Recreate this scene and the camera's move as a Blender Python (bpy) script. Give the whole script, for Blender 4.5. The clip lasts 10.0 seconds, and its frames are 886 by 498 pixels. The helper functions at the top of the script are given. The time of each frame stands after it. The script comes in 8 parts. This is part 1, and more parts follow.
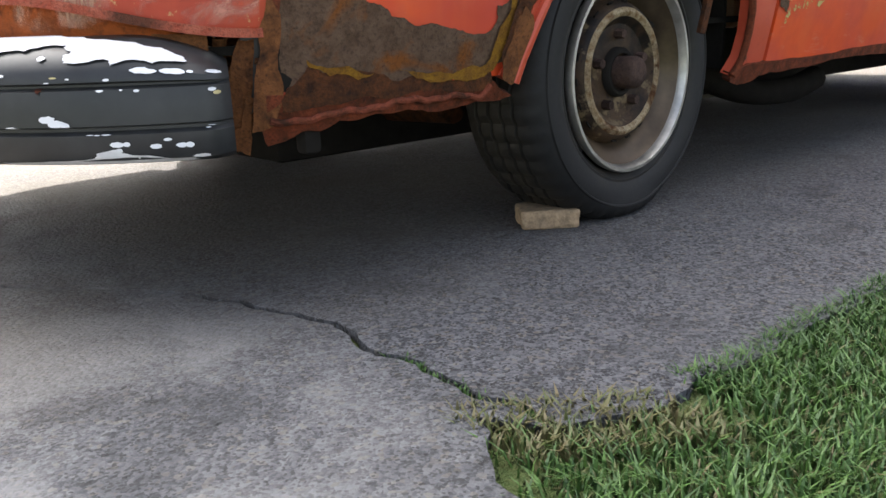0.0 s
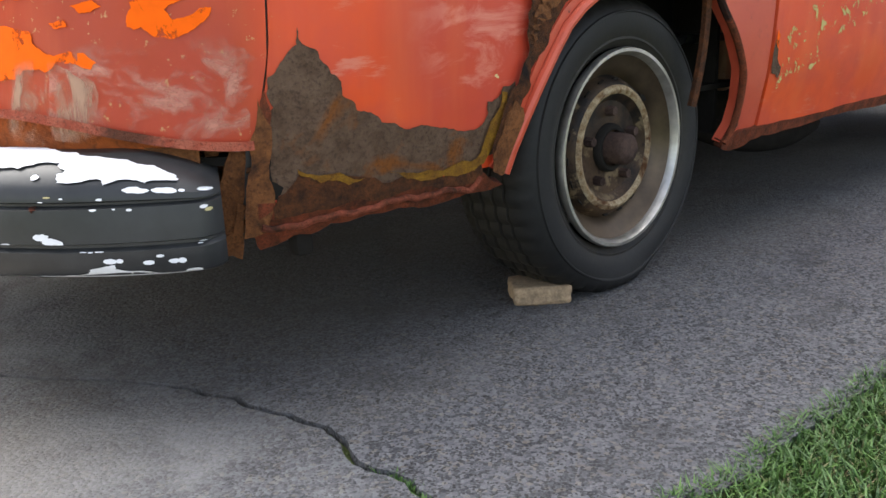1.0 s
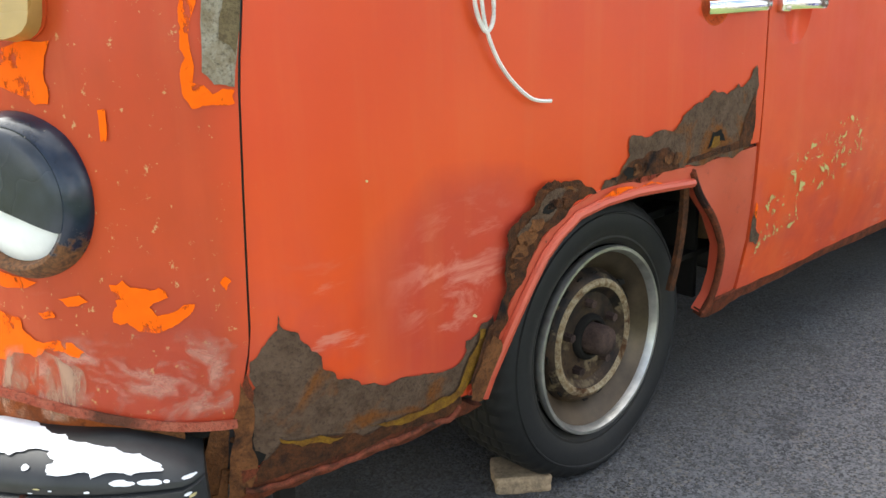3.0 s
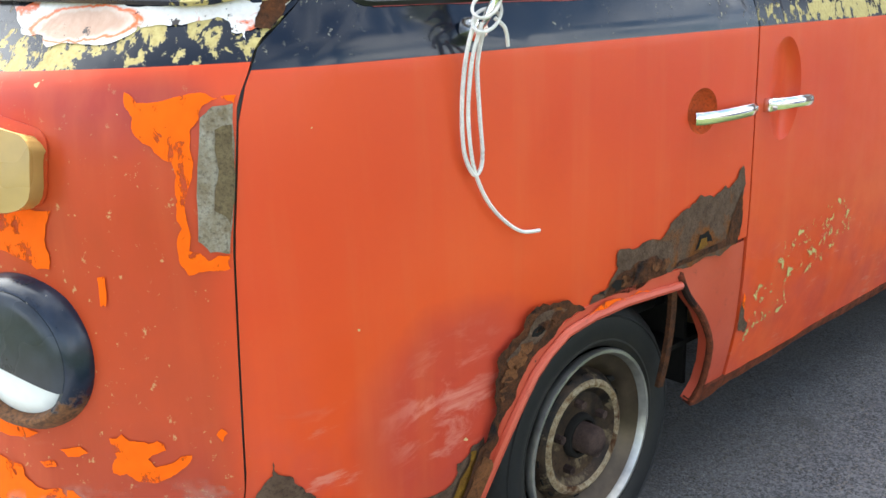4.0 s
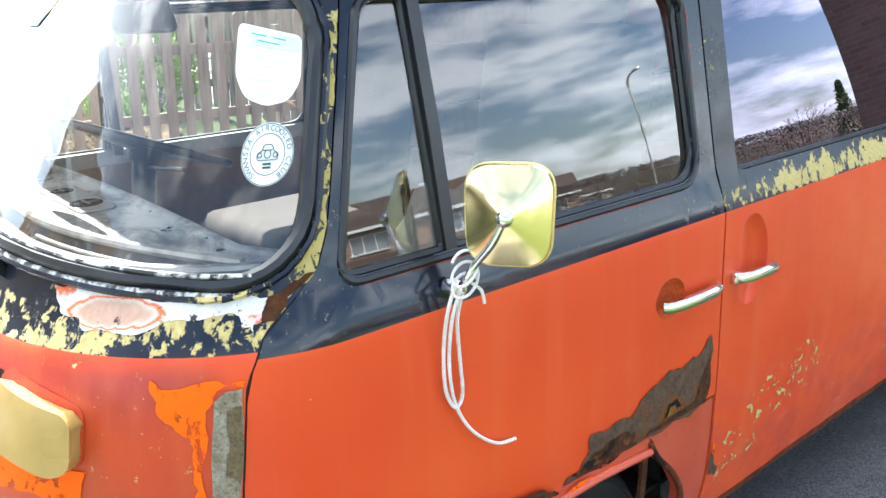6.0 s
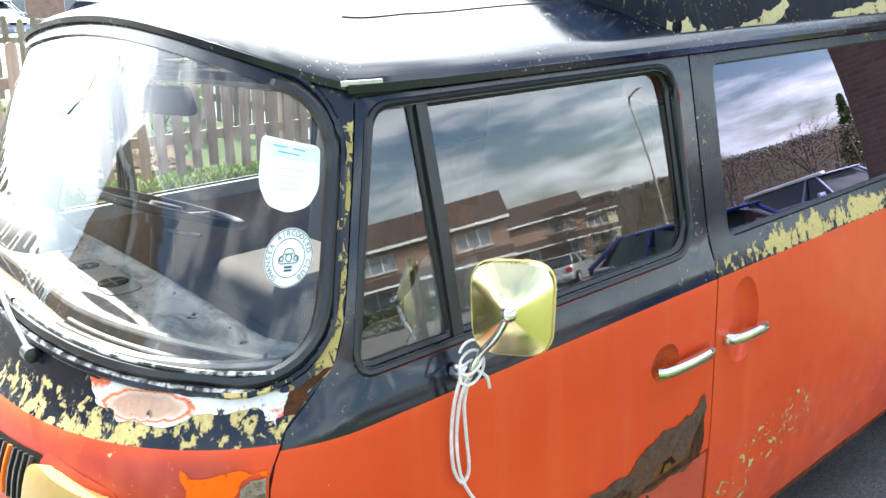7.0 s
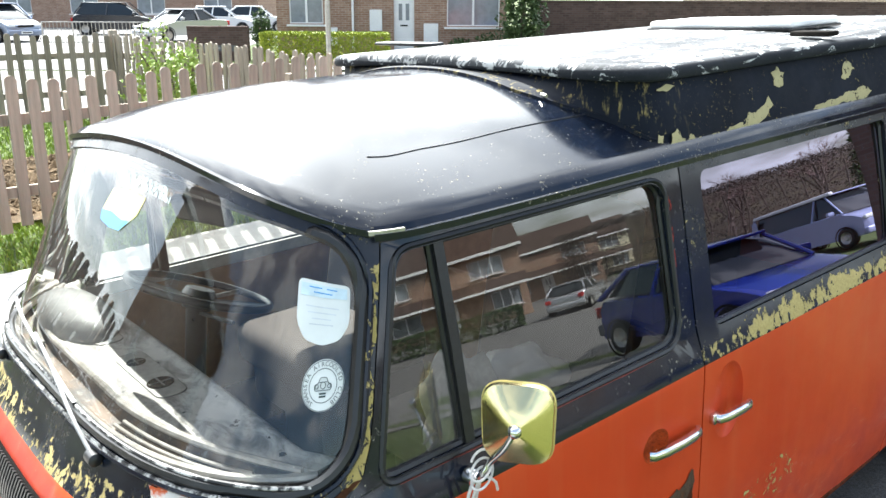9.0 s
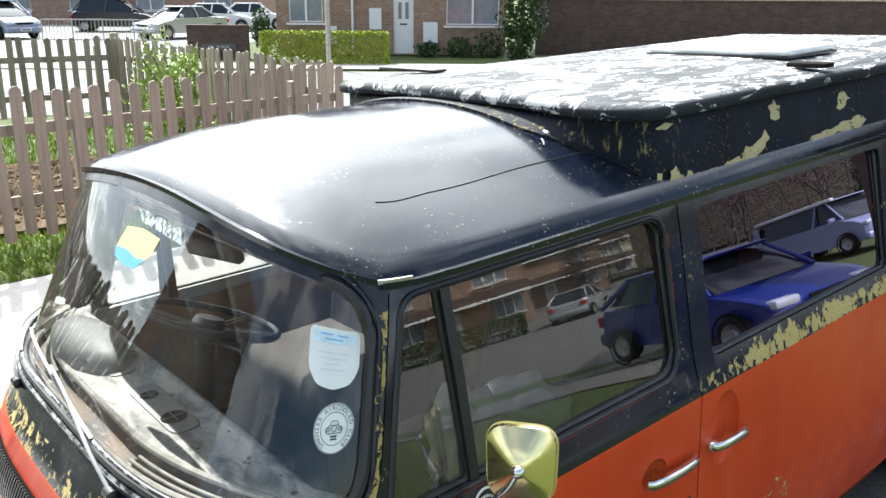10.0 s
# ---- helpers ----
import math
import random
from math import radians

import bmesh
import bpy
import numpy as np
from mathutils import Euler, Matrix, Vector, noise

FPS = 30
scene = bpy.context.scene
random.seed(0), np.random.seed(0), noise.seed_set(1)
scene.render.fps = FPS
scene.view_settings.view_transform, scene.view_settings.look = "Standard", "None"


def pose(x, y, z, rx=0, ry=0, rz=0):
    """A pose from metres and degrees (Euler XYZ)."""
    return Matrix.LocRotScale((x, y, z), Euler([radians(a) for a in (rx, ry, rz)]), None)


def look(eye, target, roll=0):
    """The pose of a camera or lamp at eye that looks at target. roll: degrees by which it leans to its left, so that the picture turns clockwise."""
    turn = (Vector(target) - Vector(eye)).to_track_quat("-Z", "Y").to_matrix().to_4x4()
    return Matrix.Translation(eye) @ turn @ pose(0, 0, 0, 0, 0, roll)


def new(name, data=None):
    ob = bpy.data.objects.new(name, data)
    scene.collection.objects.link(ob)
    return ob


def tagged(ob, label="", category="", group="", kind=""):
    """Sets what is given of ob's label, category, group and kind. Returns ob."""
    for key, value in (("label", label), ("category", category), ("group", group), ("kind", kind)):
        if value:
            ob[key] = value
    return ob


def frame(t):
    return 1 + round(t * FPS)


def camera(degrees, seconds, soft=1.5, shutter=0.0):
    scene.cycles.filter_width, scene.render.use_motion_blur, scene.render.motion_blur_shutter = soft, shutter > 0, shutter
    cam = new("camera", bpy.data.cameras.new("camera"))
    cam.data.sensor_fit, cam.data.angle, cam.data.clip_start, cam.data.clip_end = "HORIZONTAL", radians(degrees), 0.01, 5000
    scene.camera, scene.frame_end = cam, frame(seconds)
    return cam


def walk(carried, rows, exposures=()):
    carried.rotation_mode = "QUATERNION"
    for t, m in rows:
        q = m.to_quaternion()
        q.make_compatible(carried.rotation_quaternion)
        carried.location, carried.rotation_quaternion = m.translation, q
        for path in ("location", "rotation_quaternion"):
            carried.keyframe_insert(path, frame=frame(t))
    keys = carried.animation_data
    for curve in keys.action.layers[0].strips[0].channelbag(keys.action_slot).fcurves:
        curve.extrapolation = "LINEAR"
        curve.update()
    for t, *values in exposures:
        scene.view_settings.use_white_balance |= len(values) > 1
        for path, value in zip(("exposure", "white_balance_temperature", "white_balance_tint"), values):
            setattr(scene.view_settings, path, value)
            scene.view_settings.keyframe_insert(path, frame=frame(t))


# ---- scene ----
cam = camera(56.1, 10.0)
PATH = [
    (0, (-0.632, -0.941, 0.4), (0.609, 0.531, -0.14), -2.4),
    (0.5, (-0.618, -0.939, 0.464), (0.623, 0.535, -0.075), -2.5),
    (1, (-0.599, -0.935, 0.542), (0.641, 0.539, 0.004), -2.6),
    (1.5, (-0.583, -0.926, 0.63), (0.66, 0.545, 0.09), -2.5),
    (2, (-0.563, -0.918, 0.725), (0.681, 0.551, 0.18), -2.5),
    (2.5, (-0.54, -0.917, 0.824), (0.7, 0.553, 0.273), -2.5),
    (4, (-0.488, -0.912, 1.127), (0.754, 0.557, 0.578), -2.7),
    (4.5, (-0.474, -0.936, 1.24), (0.759, 0.538, 0.685), -2.7),
    (5, (-0.467, -0.956, 1.343), (0.759, 0.522, 0.785), -2.6),
    (5.5, (-0.466, -0.974, 1.448), (0.752, 0.508, 0.883), -2.6),
    (7, (-0.506, -1.021, 1.722), (0.71, 0.461, 1.153), -2.7),
    (7.5, (-0.526, -1.044, 1.803), (0.687, 0.441, 1.232), -2.7),
    (8, (-0.543, -1.064, 1.878), (0.664, 0.422, 1.3), -2.6),
    (8.5, (-0.568, -1.086, 1.943), (0.641, 0.4, 1.367), -2.7),
    (9, (-0.586, -1.105, 2.01), (0.621, 0.381, 1.432), -2.7),
    (9.5, (-0.598, -1.116, 2.071), (0.608, 0.37, 1.488), -2.7),
    (10, (-0.61, -1.118, 2.122), (0.597, 0.364, 1.534), -2.6),
]
EXPOSURES = [(0, 1.85, 6500, 12), (1, 2.03, 6550, 11), (2.5, 2.2, 6750, 8), (4, 2.25, 6250, 7), (5.5, 2.38, 5900, 7), (7, 2.26, 6050, 6), (8, 2.05, 6100, 6), (8.5, 1.86, 6100, 6), (9, 1.68, 6100, 6), (10, 1.2, 6050, 6)]
walk(cam, [(t, look(eye, target, roll)) for t, eye, target, roll in PATH], EXPOSURES)

# ---- world, sun ----
SUN_TO = Vector((0.22, 0.8, 1.0)).normalized()
SUN_EL, SUN_ROT = math.asin(SUN_TO.z), math.atan2(SUN_TO.x, SUN_TO.y)


def build_world():
    w = bpy.data.worlds.new("sky")
    scene.world = w
    w.use_nodes = True
    nt = w.node_tree
    n, l = nt.nodes, nt.links
    bg = n["Background"]
    sky = n.new("ShaderNodeTexSky")
    sky.sky_type = "NISHITA"
    sky.sun_disc = False
    sky.sun_elevation, sky.sun_rotation = SUN_EL, SUN_ROT
    co = n.new("ShaderNodeTexCoord")
    mp = n.new("ShaderNodeMapping")
    mp.inputs["Scale"].default_value = (1.0, 1.0, 3.2)
    no = n.new("ShaderNodeTexNoise")
    no.inputs["Scale"].default_value = 3.6
    no.inputs["Detail"].default_value = 7
    no.inputs["Roughness"].default_value = 0.58
    ra = n.new("ShaderNodeValToRGB")
    ra.color_ramp.elements[0].position, ra.color_ramp.elements[1].position = 0.47, 0.6
    mix = n.new("ShaderNodeMix")
    mix.data_type = "RGBA"
    # cloud is brighter towards the sun
    dot = n.new("ShaderNodeVectorMath")
    dot.operation = "DOT_PRODUCT"
    dot.inputs[1].default_value = tuple(SUN_TO)
    l.new(co.outputs["Generated"], dot.inputs[0])
    pw = n.new("ShaderNodeMath")
    pw.operation = "POWER"
    mx = n.new("ShaderNodeMath")
    mx.operation = "MAXIMUM"
    mx.inputs[1].default_value = 0.0
    l.new(dot.outputs["Value"], mx.inputs[0])
    l.new(mx.outputs[0], pw.inputs[0])
    pw.inputs[1].default_value = 2.6
    lit = n.new("ShaderNodeMix")
    lit.data_type = "RGBA"
    sep = n.new("ShaderNodeSeparateXYZ")
    l.new(co.outputs["Generated"], sep.inputs[0])
    low = n.new("ShaderNodeMapRange")
    low.inputs[1].default_value, low.inputs[2].default_value = 0.55, 0.08
    l.new(sep.outputs[2], low.inputs[0])
    band = n.new("ShaderNodeMix")
    band.data_type = "RGBA"
    band.inputs[6].default_value, band.inputs[7].default_value = (5.0, 5.3, 6.1, 1), (12.5, 12.6, 12.9, 1)
    l.new(low.outputs[0], band.inputs[0])
    l.new(band.outputs[2], lit.inputs[6])
    lit.inputs[7].default_value = (45.0, 44.2, 42.5, 1)
    l.new(pw.outputs[0], lit.inputs[0])
    l.new(lit.outputs[2], mix.inputs[7])
    l.new(co.outputs["Generated"], mp.inputs["Vector"])
    l.new(mp.outputs["Vector"], no.inputs["Vector"])
    l.new(no.outputs["Fac"], ra.inputs["Fac"])
    veil = n.new("ShaderNodeMath")
    veil.operation, veil.use_clamp = "ADD", True
    l.new(ra.outputs["Color"], veil.inputs[0])
    l.new(pw.outputs[0], veil.inputs[1])
    l.new(veil.outputs[0], mix.inputs[0])
    l.new(sky.outputs["Color"], mix.inputs[6])
    l.new(mix.outputs[2], bg.inputs["Color"])
    bg.inputs["Strength"].default_value = 0.085


build_world()
sun = new("sun", bpy.data.lights.new("sun", "SUN"))
sun.data.energy, sun.data.angle, sun.data.color = 5.0, radians(0.6), (1.0, 0.95, 0.88)
sun.matrix_world = look(SUN_TO * 50, (0, 0, 0))


# ---- materials ----
def nodes_of(name):
    m = bpy.data.materials.new(name)
    m.use_nodes = True
    return m, m.node_tree.nodes, m.node_tree.links, m.node_tree.nodes["Principled BSDF"]


class Tree:
    """Short hand for node building."""

    def __init__(self, name):
        self.m, self.n, self.l, self.b = nodes_of(name)
        self.co = self.n.new("ShaderNodeTexCoord").outputs["Object"]

    def put(self, a, b):
        if isinstance(a, (int, float)):
            b.default_value = a
        elif isinstance(a, tuple):
            b.default_value = (*a, 1) if len(a) == 3 and b.type == "RGBA" else a
        else:
            self.l.new(a, b)

    def noise(self, scale, detail=4, rough=0.55, stretch=(1, 1, 1), warp=0.0):
        mp = self.n.new("ShaderNodeMapping")
        mp.inputs["Scale"].default_value = stretch
        self.l.new(self.co, mp.inputs["Vector"])
        t = self.n.new("ShaderNodeTexNoise")
        for k, v in (("Scale", scale), ("Detail", detail), ("Roughness", rough), ("Distortion", warp)):
            t.inputs[k].default_value = v
        self.l.new(mp.outputs["Vector"], t.inputs["Vector"])
        return t.outputs["Fac"]

    def cells(self, scale, feature="F1", out="Distance", stretch=(1, 1, 1)):
        mp = self.n.new("ShaderNodeMapping")
        mp.inputs["Scale"].default_value = stretch
        self.l.new(self.co, mp.inputs["Vector"])
        t = self.n.new("ShaderNodeTexVoronoi")
        t.feature = feature
        t.inputs["Scale"].default_value = scale
        self.l.new(mp.outputs["Vector"], t.inputs["Vector"])
        return t.outputs[out]

    def axis(self, k):
        s = self.n.new("ShaderNodeSeparateXYZ")
        self.l.new(self.co, s.inputs[0])
        return s.outputs[k]

    def step(self, v, lo, hi, a=0.0, b=1.0):
        r = self.n.new("ShaderNodeMapRange")
        self.put(v, r.inputs[0])
        for i, x in zip((1, 2, 3, 4), (lo, hi, a, b)):
            self.put(x, r.inputs[i])
        return r.outputs[0]

    def math(self, op, a, b=0.0):
        r = self.n.new("ShaderNodeMath")
        r.operation = op
        self.put(a, r.inputs[0])
        self.put(b, r.inputs[1])
        return r.outputs[0]

    def mix(self, f, a, b):
        r = self.n.new("ShaderNodeMix")
        r.data_type = "RGBA"
        self.put(f, r.inputs[0])
        self.put(a, r.inputs[6])
        self.put(b, r.inputs[7])
        return r.outputs[2]

    def done(self, color, rough=0.5, metal=0.0, bump=None, strength=0.3, dist=0.003, spec=0.5, coat=0.0):
        b = self.b
        self.put(color, b.inputs["Base Color"])
        self.put(rough, b.inputs["Roughness"])
        self.put(metal, b.inputs["Metallic"])
        self.put(spec, b.inputs["Specular IOR Level"])
        if coat:
            b.inputs["Coat Weight"].default_value = coat
            b.inputs["Coat Roughness"].default_value = 0.12
        if bump is not None:
            k = self.n.new("ShaderNodeBump")
            k.inputs["Strength"].default_value, k.inputs["Distance"].default_value = strength, dist
            self.put(bump, k.inputs["Height"])
            self.l.new(k.outputs[0], b.inputs["Normal"])
        return self.m


def simple(name, color, rough=0.5, metal=0.0, grain=40.0, vary=0.25, bump=0.15, dist=0.002, spec=0.5):
    t = Tree(name)
    a = t.noise(grain, 5, 0.6)
    b = t.noise(grain * 0.13, 3)
    f = t.math("ADD", t.math("MULTIPLY", a, 0.5), t.math("MULTIPLY", b, 0.5))
    lo = tuple(c * (1 - vary) for c in color)
    hi = tuple(min(1, c * (1 + vary)) for c in color)
    col = t.mix(t.step(f, 0.3, 0.7), lo, hi)
    return t.done(col, t.step(b, 0.3, 0.7, max(0.02, rough - 0.08), min(1, rough + 0.1)), metal, a, bump, dist, spec)


def paint_orange():
    t = Tree("faded_orange_paint")
    big, mid, fine = t.noise(1.7, 3, 0.5), t.noise(7, 5, 0.6), t.noise(90, 4, 0.6)
    col = t.mix(t.step(big, 0.35, 0.65), (0.58, 0.054, 0.012), (0.66, 0.080, 0.017))
    low = t.step(t.axis(2), 0.72, 0.45)
    rub = t.math("MULTIPLY", low, t.step(mid, 0.42, 0.6))
    col = t.mix(t.math("MULTIPLY", rub, 0.5), col, (0.45, 0.06, 0.045))
    scuff = t.math("MULTIPLY", t.step(t.axis(2), 0.62, 0.5), t.step(t.noise(6, 6, 0.7, (1, 1, 3.0), 0.4), 0.58, 0.66))
    col = t.mix(t.math("MULTIPLY", scuff, 0.45), col, (0.62, 0.28, 0.20))
    dx, dz = t.math("MULTIPLY", t.math("SUBTRACT", t.axis(0), 0.31), 4.4), t.math("MULTIPLY", t.math("SUBTRACT", t.axis(2), 0.52), 5.2)
    rad = t.math("ADD", t.math("ADD", t.math("MULTIPLY", dx, dx), t.math("MULTIPLY", dz, dz)), t.math("MULTIPLY", t.noise(7, 4, 0.6), 1.0))
    dull = t.math("MULTIPLY", t.step(rad, 1.45, 0.95), t.step(t.axis(1), 0.2, 0.1))
    col = t.mix(t.math("MULTIPLY", dull, 0.75), col, (0.44, 0.05, 0.03))
    streak = t.noise(9, 6, 0.66, (1, 1, 2.6), 0.6)
    rubd = t.math("MULTIPLY", t.step(rad, 1.05, 0.55), t.step(streak, 0.50, 0.66))
    col = t.mix(t.math("MULTIPLY", rubd, t.step(t.axis(1), 0.2, 0.1, 0, 0.6)), col, (0.66, 0.26, 0.19))
    # the nose is dull red low down
    nose = t.math("MULTIPLY", t.step(t.axis(0), -0.05, -0.09), t.step(t.math("ADD", t.axis(2), t.math("MULTIPLY", mid, 0.16)), 0.70, 0.60))
    col = t.mix(t.math("MULTIPLY", nose, 0.85), col, (0.37, 0.042, 0.026))
    # weathered browner over the whole nose, chipped along its edge
    grimy = t.math("MULTIPLY", t.step(t.axis(0), -0.02, -0.075), t.step(t.axis(2), 1.08, 1.05))
    col = t.mix(t.math("MULTIPLY", grimy, t.step(t.noise(5, 5, 0.65, (1, 1, 0.5)), 0.3, 0.65, 0.35, 0.8)), col, (0.33, 0.043, 0.010))
    col = t.mix(t.math("MULTIPLY", grimy, t.step(t.noise(70, 5, 0.7), 0.63, 0.67, 0.0, 0.8)), col, (0.5, 0.3, 0.13))
    maroon = t.math("MULTIPLY", grimy, t.step(t.math("ADD", t.axis(2), t.math("MULTIPLY", mid, 0.05)), 0.99, 1.05, 0.0, 0.7))
    col = t.mix(maroon, col, (0.30, 0.035, 0.028))
    drip = t.math("MULTIPLY", t.step(t.noise(14, 4, 0.6, (1, 1, 0.08)), 0.5, 0.72), 0.22)
    col = t.mix(drip, col, (0.66, 0.15, 0.05))
    chip = t.step(t.noise(36, 3, 0.5), 0.765, 0.775)
    col = t.mix(chip, col, (0.55, 0.42, 0.2))
    return t.done(col, t.step(mid, 0.3, 0.7, 0.32, 0.48), 0, fine, 0.08, 0.001, 0.3)


def paint_black(name, lo, hi, band=None, corner=False, under=None, dull=0.0):
    """Black paint that flakes off a cream undercoat. lo, hi: how much noise it takes to flake; band: heights where it flakes most."""
    t = Tree(name)
    big, mid, fine = t.noise(5, 3, 0.5), t.noise(36, 7, 0.68, (1, 1, 0.8), 0.3), t.noise(140, 4, 0.6)
    v = t.math("ADD", t.math("MULTIPLY", mid, 0.62), t.math("MULTIPLY", big, 0.38))
    if band:
        v = t.math("ADD", v, t.math("MULTIPLY", t.step(t.axis(2), band[0], band[1]), t.math("MULTIPLY", t.step(t.axis(2), band[3], band[2], 0, band[4]), t.step(t.axis(0), 1.17, 1.4, 0.5, 1.0))))
    if corner:
        keep = t.math("MAXIMUM", t.step(t.axis(2), 1.145, 1.13), t.math("MULTIPLY", t.step(t.axis(1), 0.13, 0.10), 0.75))
        v = t.math("ADD", v, t.math("MULTIPLY", t.math("SUBTRACT", keep, 1.0), 0.13))
    chip = t.step(v, lo, hi)
    speck = t.math("MULTIPLY", t.step(t.noise(95, 5, 0.7), 0.61, 0.65), t.step(t.noise(9, 4, 0.6), 0.50, 0.66, 0.0, 0.75))
    chip = t.math("MAXIMUM", chip, speck)
    if dull > 0:
        # runs of bare undercoat down the front corner
        run = t.math("MULTIPLY", t.step(t.noise(55, 6, 0.7, (1, 1, 0.12)), 0.55, 0.63), t.step(t.axis(0), 1.3, 1.12, 0.0, 0.6))
        chip = t.math("MAXIMUM", chip, t.math("MULTIPLY", run, t.step(t.noise(20, 5, 0.65), 0.42, 0.55)))
    under = under or ((0.36, 0.27, 0.085), (0.52, 0.42, 0.17))
    cream = t.mix(t.step(fine, 0.3, 0.7), *under)
    black = t.mix(t.step(big, 0.3, 0.7), (0.0028, 0.0045, 0.0095), (0.006, 0.0095, 0.019))
    dust = t.math("MULTIPLY", t.step(t.noise(55, 6, 0.7), 0.55, 0.85), 0.07)
    black = t.mix(dust, black, (0.12, 0.13, 0.14))
    hgt = t.math("ADD", t.math("MULTIPLY", chip, -1.0), t.math("MULTIPLY", fine, 0.08))
    return t.done(t.mix(chip, black, cream), t.step(chip, 0, 1, t.step(t.noise(9, 5, 0.7), 0.3, 0.7, 0.16 + dull, 0.32 + dull), 0.65), 0, hgt, 0.35, 0.0012, 0.42 - 0.7 * dull)


def rust_mat(name, a, b, c, scale=26.0):
    t = Tree(name)
    x, y, z = t.noise(scale, 6, 0.68), t.noise(scale * 0.25, 4, 0.6, warp=0.6), t.noise(scale * 5, 5, 0.7)
    col = t.mix(t.step(x, 0.35, 0.65), a, b)
    col = t.mix(t.step(y, 0.56, 0.66), col, c)
    col = t.mix(t.math("MULTIPLY", t.step(z, 0.5, 0.68), 0.6), col, (0.022, 0.013, 0.01))
    return t.done(col, 0.85, 0, t.math("ADD", x, t.math("MULTIPLY", z, 0.6)), 0.9, 0.006, 0.15)


def tarmac():
    t = Tree("weathered_asphalt_drive")
    big, mid, clump = t.noise(1.3, 4, 0.6), t.noise(7, 6, 0.7), t.noise(75, 4, 0.6)
    d, grit = t.cells(150), t.noise(420, 4, 0.7)
    tone = []
    for k in (150, 330):
        sep = t.n.new("ShaderNodeSeparateColor")
        t.l.new(t.cells(k, out="Color"), sep.inputs[0])
        tone.append(sep.outputs)
    # bluish and buff chippings in a dark binder
    col = t.mix(t.step(tone[0][0], 0.1, 0.95), (0.034, 0.035, 0.040), (0.125, 0.128, 0.138))
    col = t.mix(t.step(tone[1][0], 0.35, 0.95, 0.0, 0.5), col, (0.165, 0.166, 0.172))
    col = t.mix(t.step(tone[0][1], 0.86, 0.90, 0.0, 0.5), col, (0.17, 0.15, 0.12))
    col = t.mix(t.step(tone[1][2], 0.84, 0.86, 0.0, 0.8), col, (0.022, 0.021, 0.020))
    col = t.mix(t.math("MULTIPLY", t.step(clump, 0.46, 0.32), 0.4), col, (0.026, 0.026, 0.028))
    col = t.mix(t.math("MULTIPLY", t.step(mid, 0.45, 0.72), 0.35), col, (0.135, 0.137, 0.142))
    pit = t.math("MAXIMUM", t.step(t.noise(80, 3, 0.6), 0.655, 0.685), t.step(t.noise(34, 4, 0.6), 0.67, 0.69))
    col = t.mix(t.math("MULTIPLY", pit, 0.85), col, (0.012, 0.011, 0.010))
    blotch = t.noise(4.2, 5, 0.62, warp=0.5)
    # the older slab in front of the crack is worn paler
    old = t.step(t.math("ADD", t.axis(0), t.math("MULTIPLY", blotch, 0.25)), 0.08, -0.06, 0.0, 1.0)
    col = t.mix(t.math("MULTIPLY", t.step(blotch, 0.44, 0.62, 0.1, 0.55), old), col, (0.26, 0.258, 0.255))
    col = t.mix(t.step(blotch, 0.46, 0.34, 0.0, 0.55), col, (0.045, 0.045, 0.047))
    # brown dust where the van stands, painted paler to make up missing light
    under_van_lift = t.math("MULTIPLY", t.step(t.axis(1), -0.12, 0.25), t.step(big, 0.30, 0.55, 0.35, 1.0))
    col = t.mix(t.math("MULTIPLY", under_van_lift, 0.45), col, (0.15, 0.126, 0.092))
    h = t.math("ADD", t.math("MULTIPLY", d, -0.6), t.math("MULTIPLY", grit, 0.4))
    h = t.math("ADD", h, t.math("ADD", t.math("MULTIPLY", clump, 0.9), t.math("MULTIPLY", pit, -1.2)))
    return t.done(col, 0.85, 0, h, 0.9, 0.005, 0.15)


def glass(name, tint, gloss=1.0, dirt=0.06, film=(1, 1, 1)):
    t = Tree(name)
    out = t.n["Material Output"]
    tr, gl, fr, m1 = (t.n.new(k) for k in ("ShaderNodeBsdfTransparent", "ShaderNodeBsdfGlossy", "ShaderNodeFresnel", "ShaderNodeMixShader"))
    tr.inputs[0].default_value = (*tint, 1)
    gl.inputs["Roughness"].default_value = 0.0
    gl.inputs["Color"].default_value = (*film, 1)
    fr.inputs["IOR"].default_value = 1.55
    f = t.math("MULTIPLY", fr.outputs[0], gloss)
    t.l.new(f, m1.inputs[0])
    t.l.new(tr.outputs[0], m1.inputs[1])
    t.l.new(gl.outputs[0], m1.inputs[2])
    df, m2 = t.n.new("ShaderNodeBsdfDiffuse"), t.n.new("ShaderNodeMixShader")
    df.inputs[0].default_value = (0.6, 0.6, 0.58, 1)
    sm = t.math("MULTIPLY", t.step(t.noise(4, 6, 0.65, (1, 1, 0.5)), 0.4, 0.75), dirt)
    t.l.new(sm, m2.inputs[0])
    t.l.new(m1.outputs[0], m2.inputs[1])
    t.l.new(df.outputs[0], m2.inputs[2])
    t.l.new(m2.outputs[0], out.inputs[0])
    return t.m


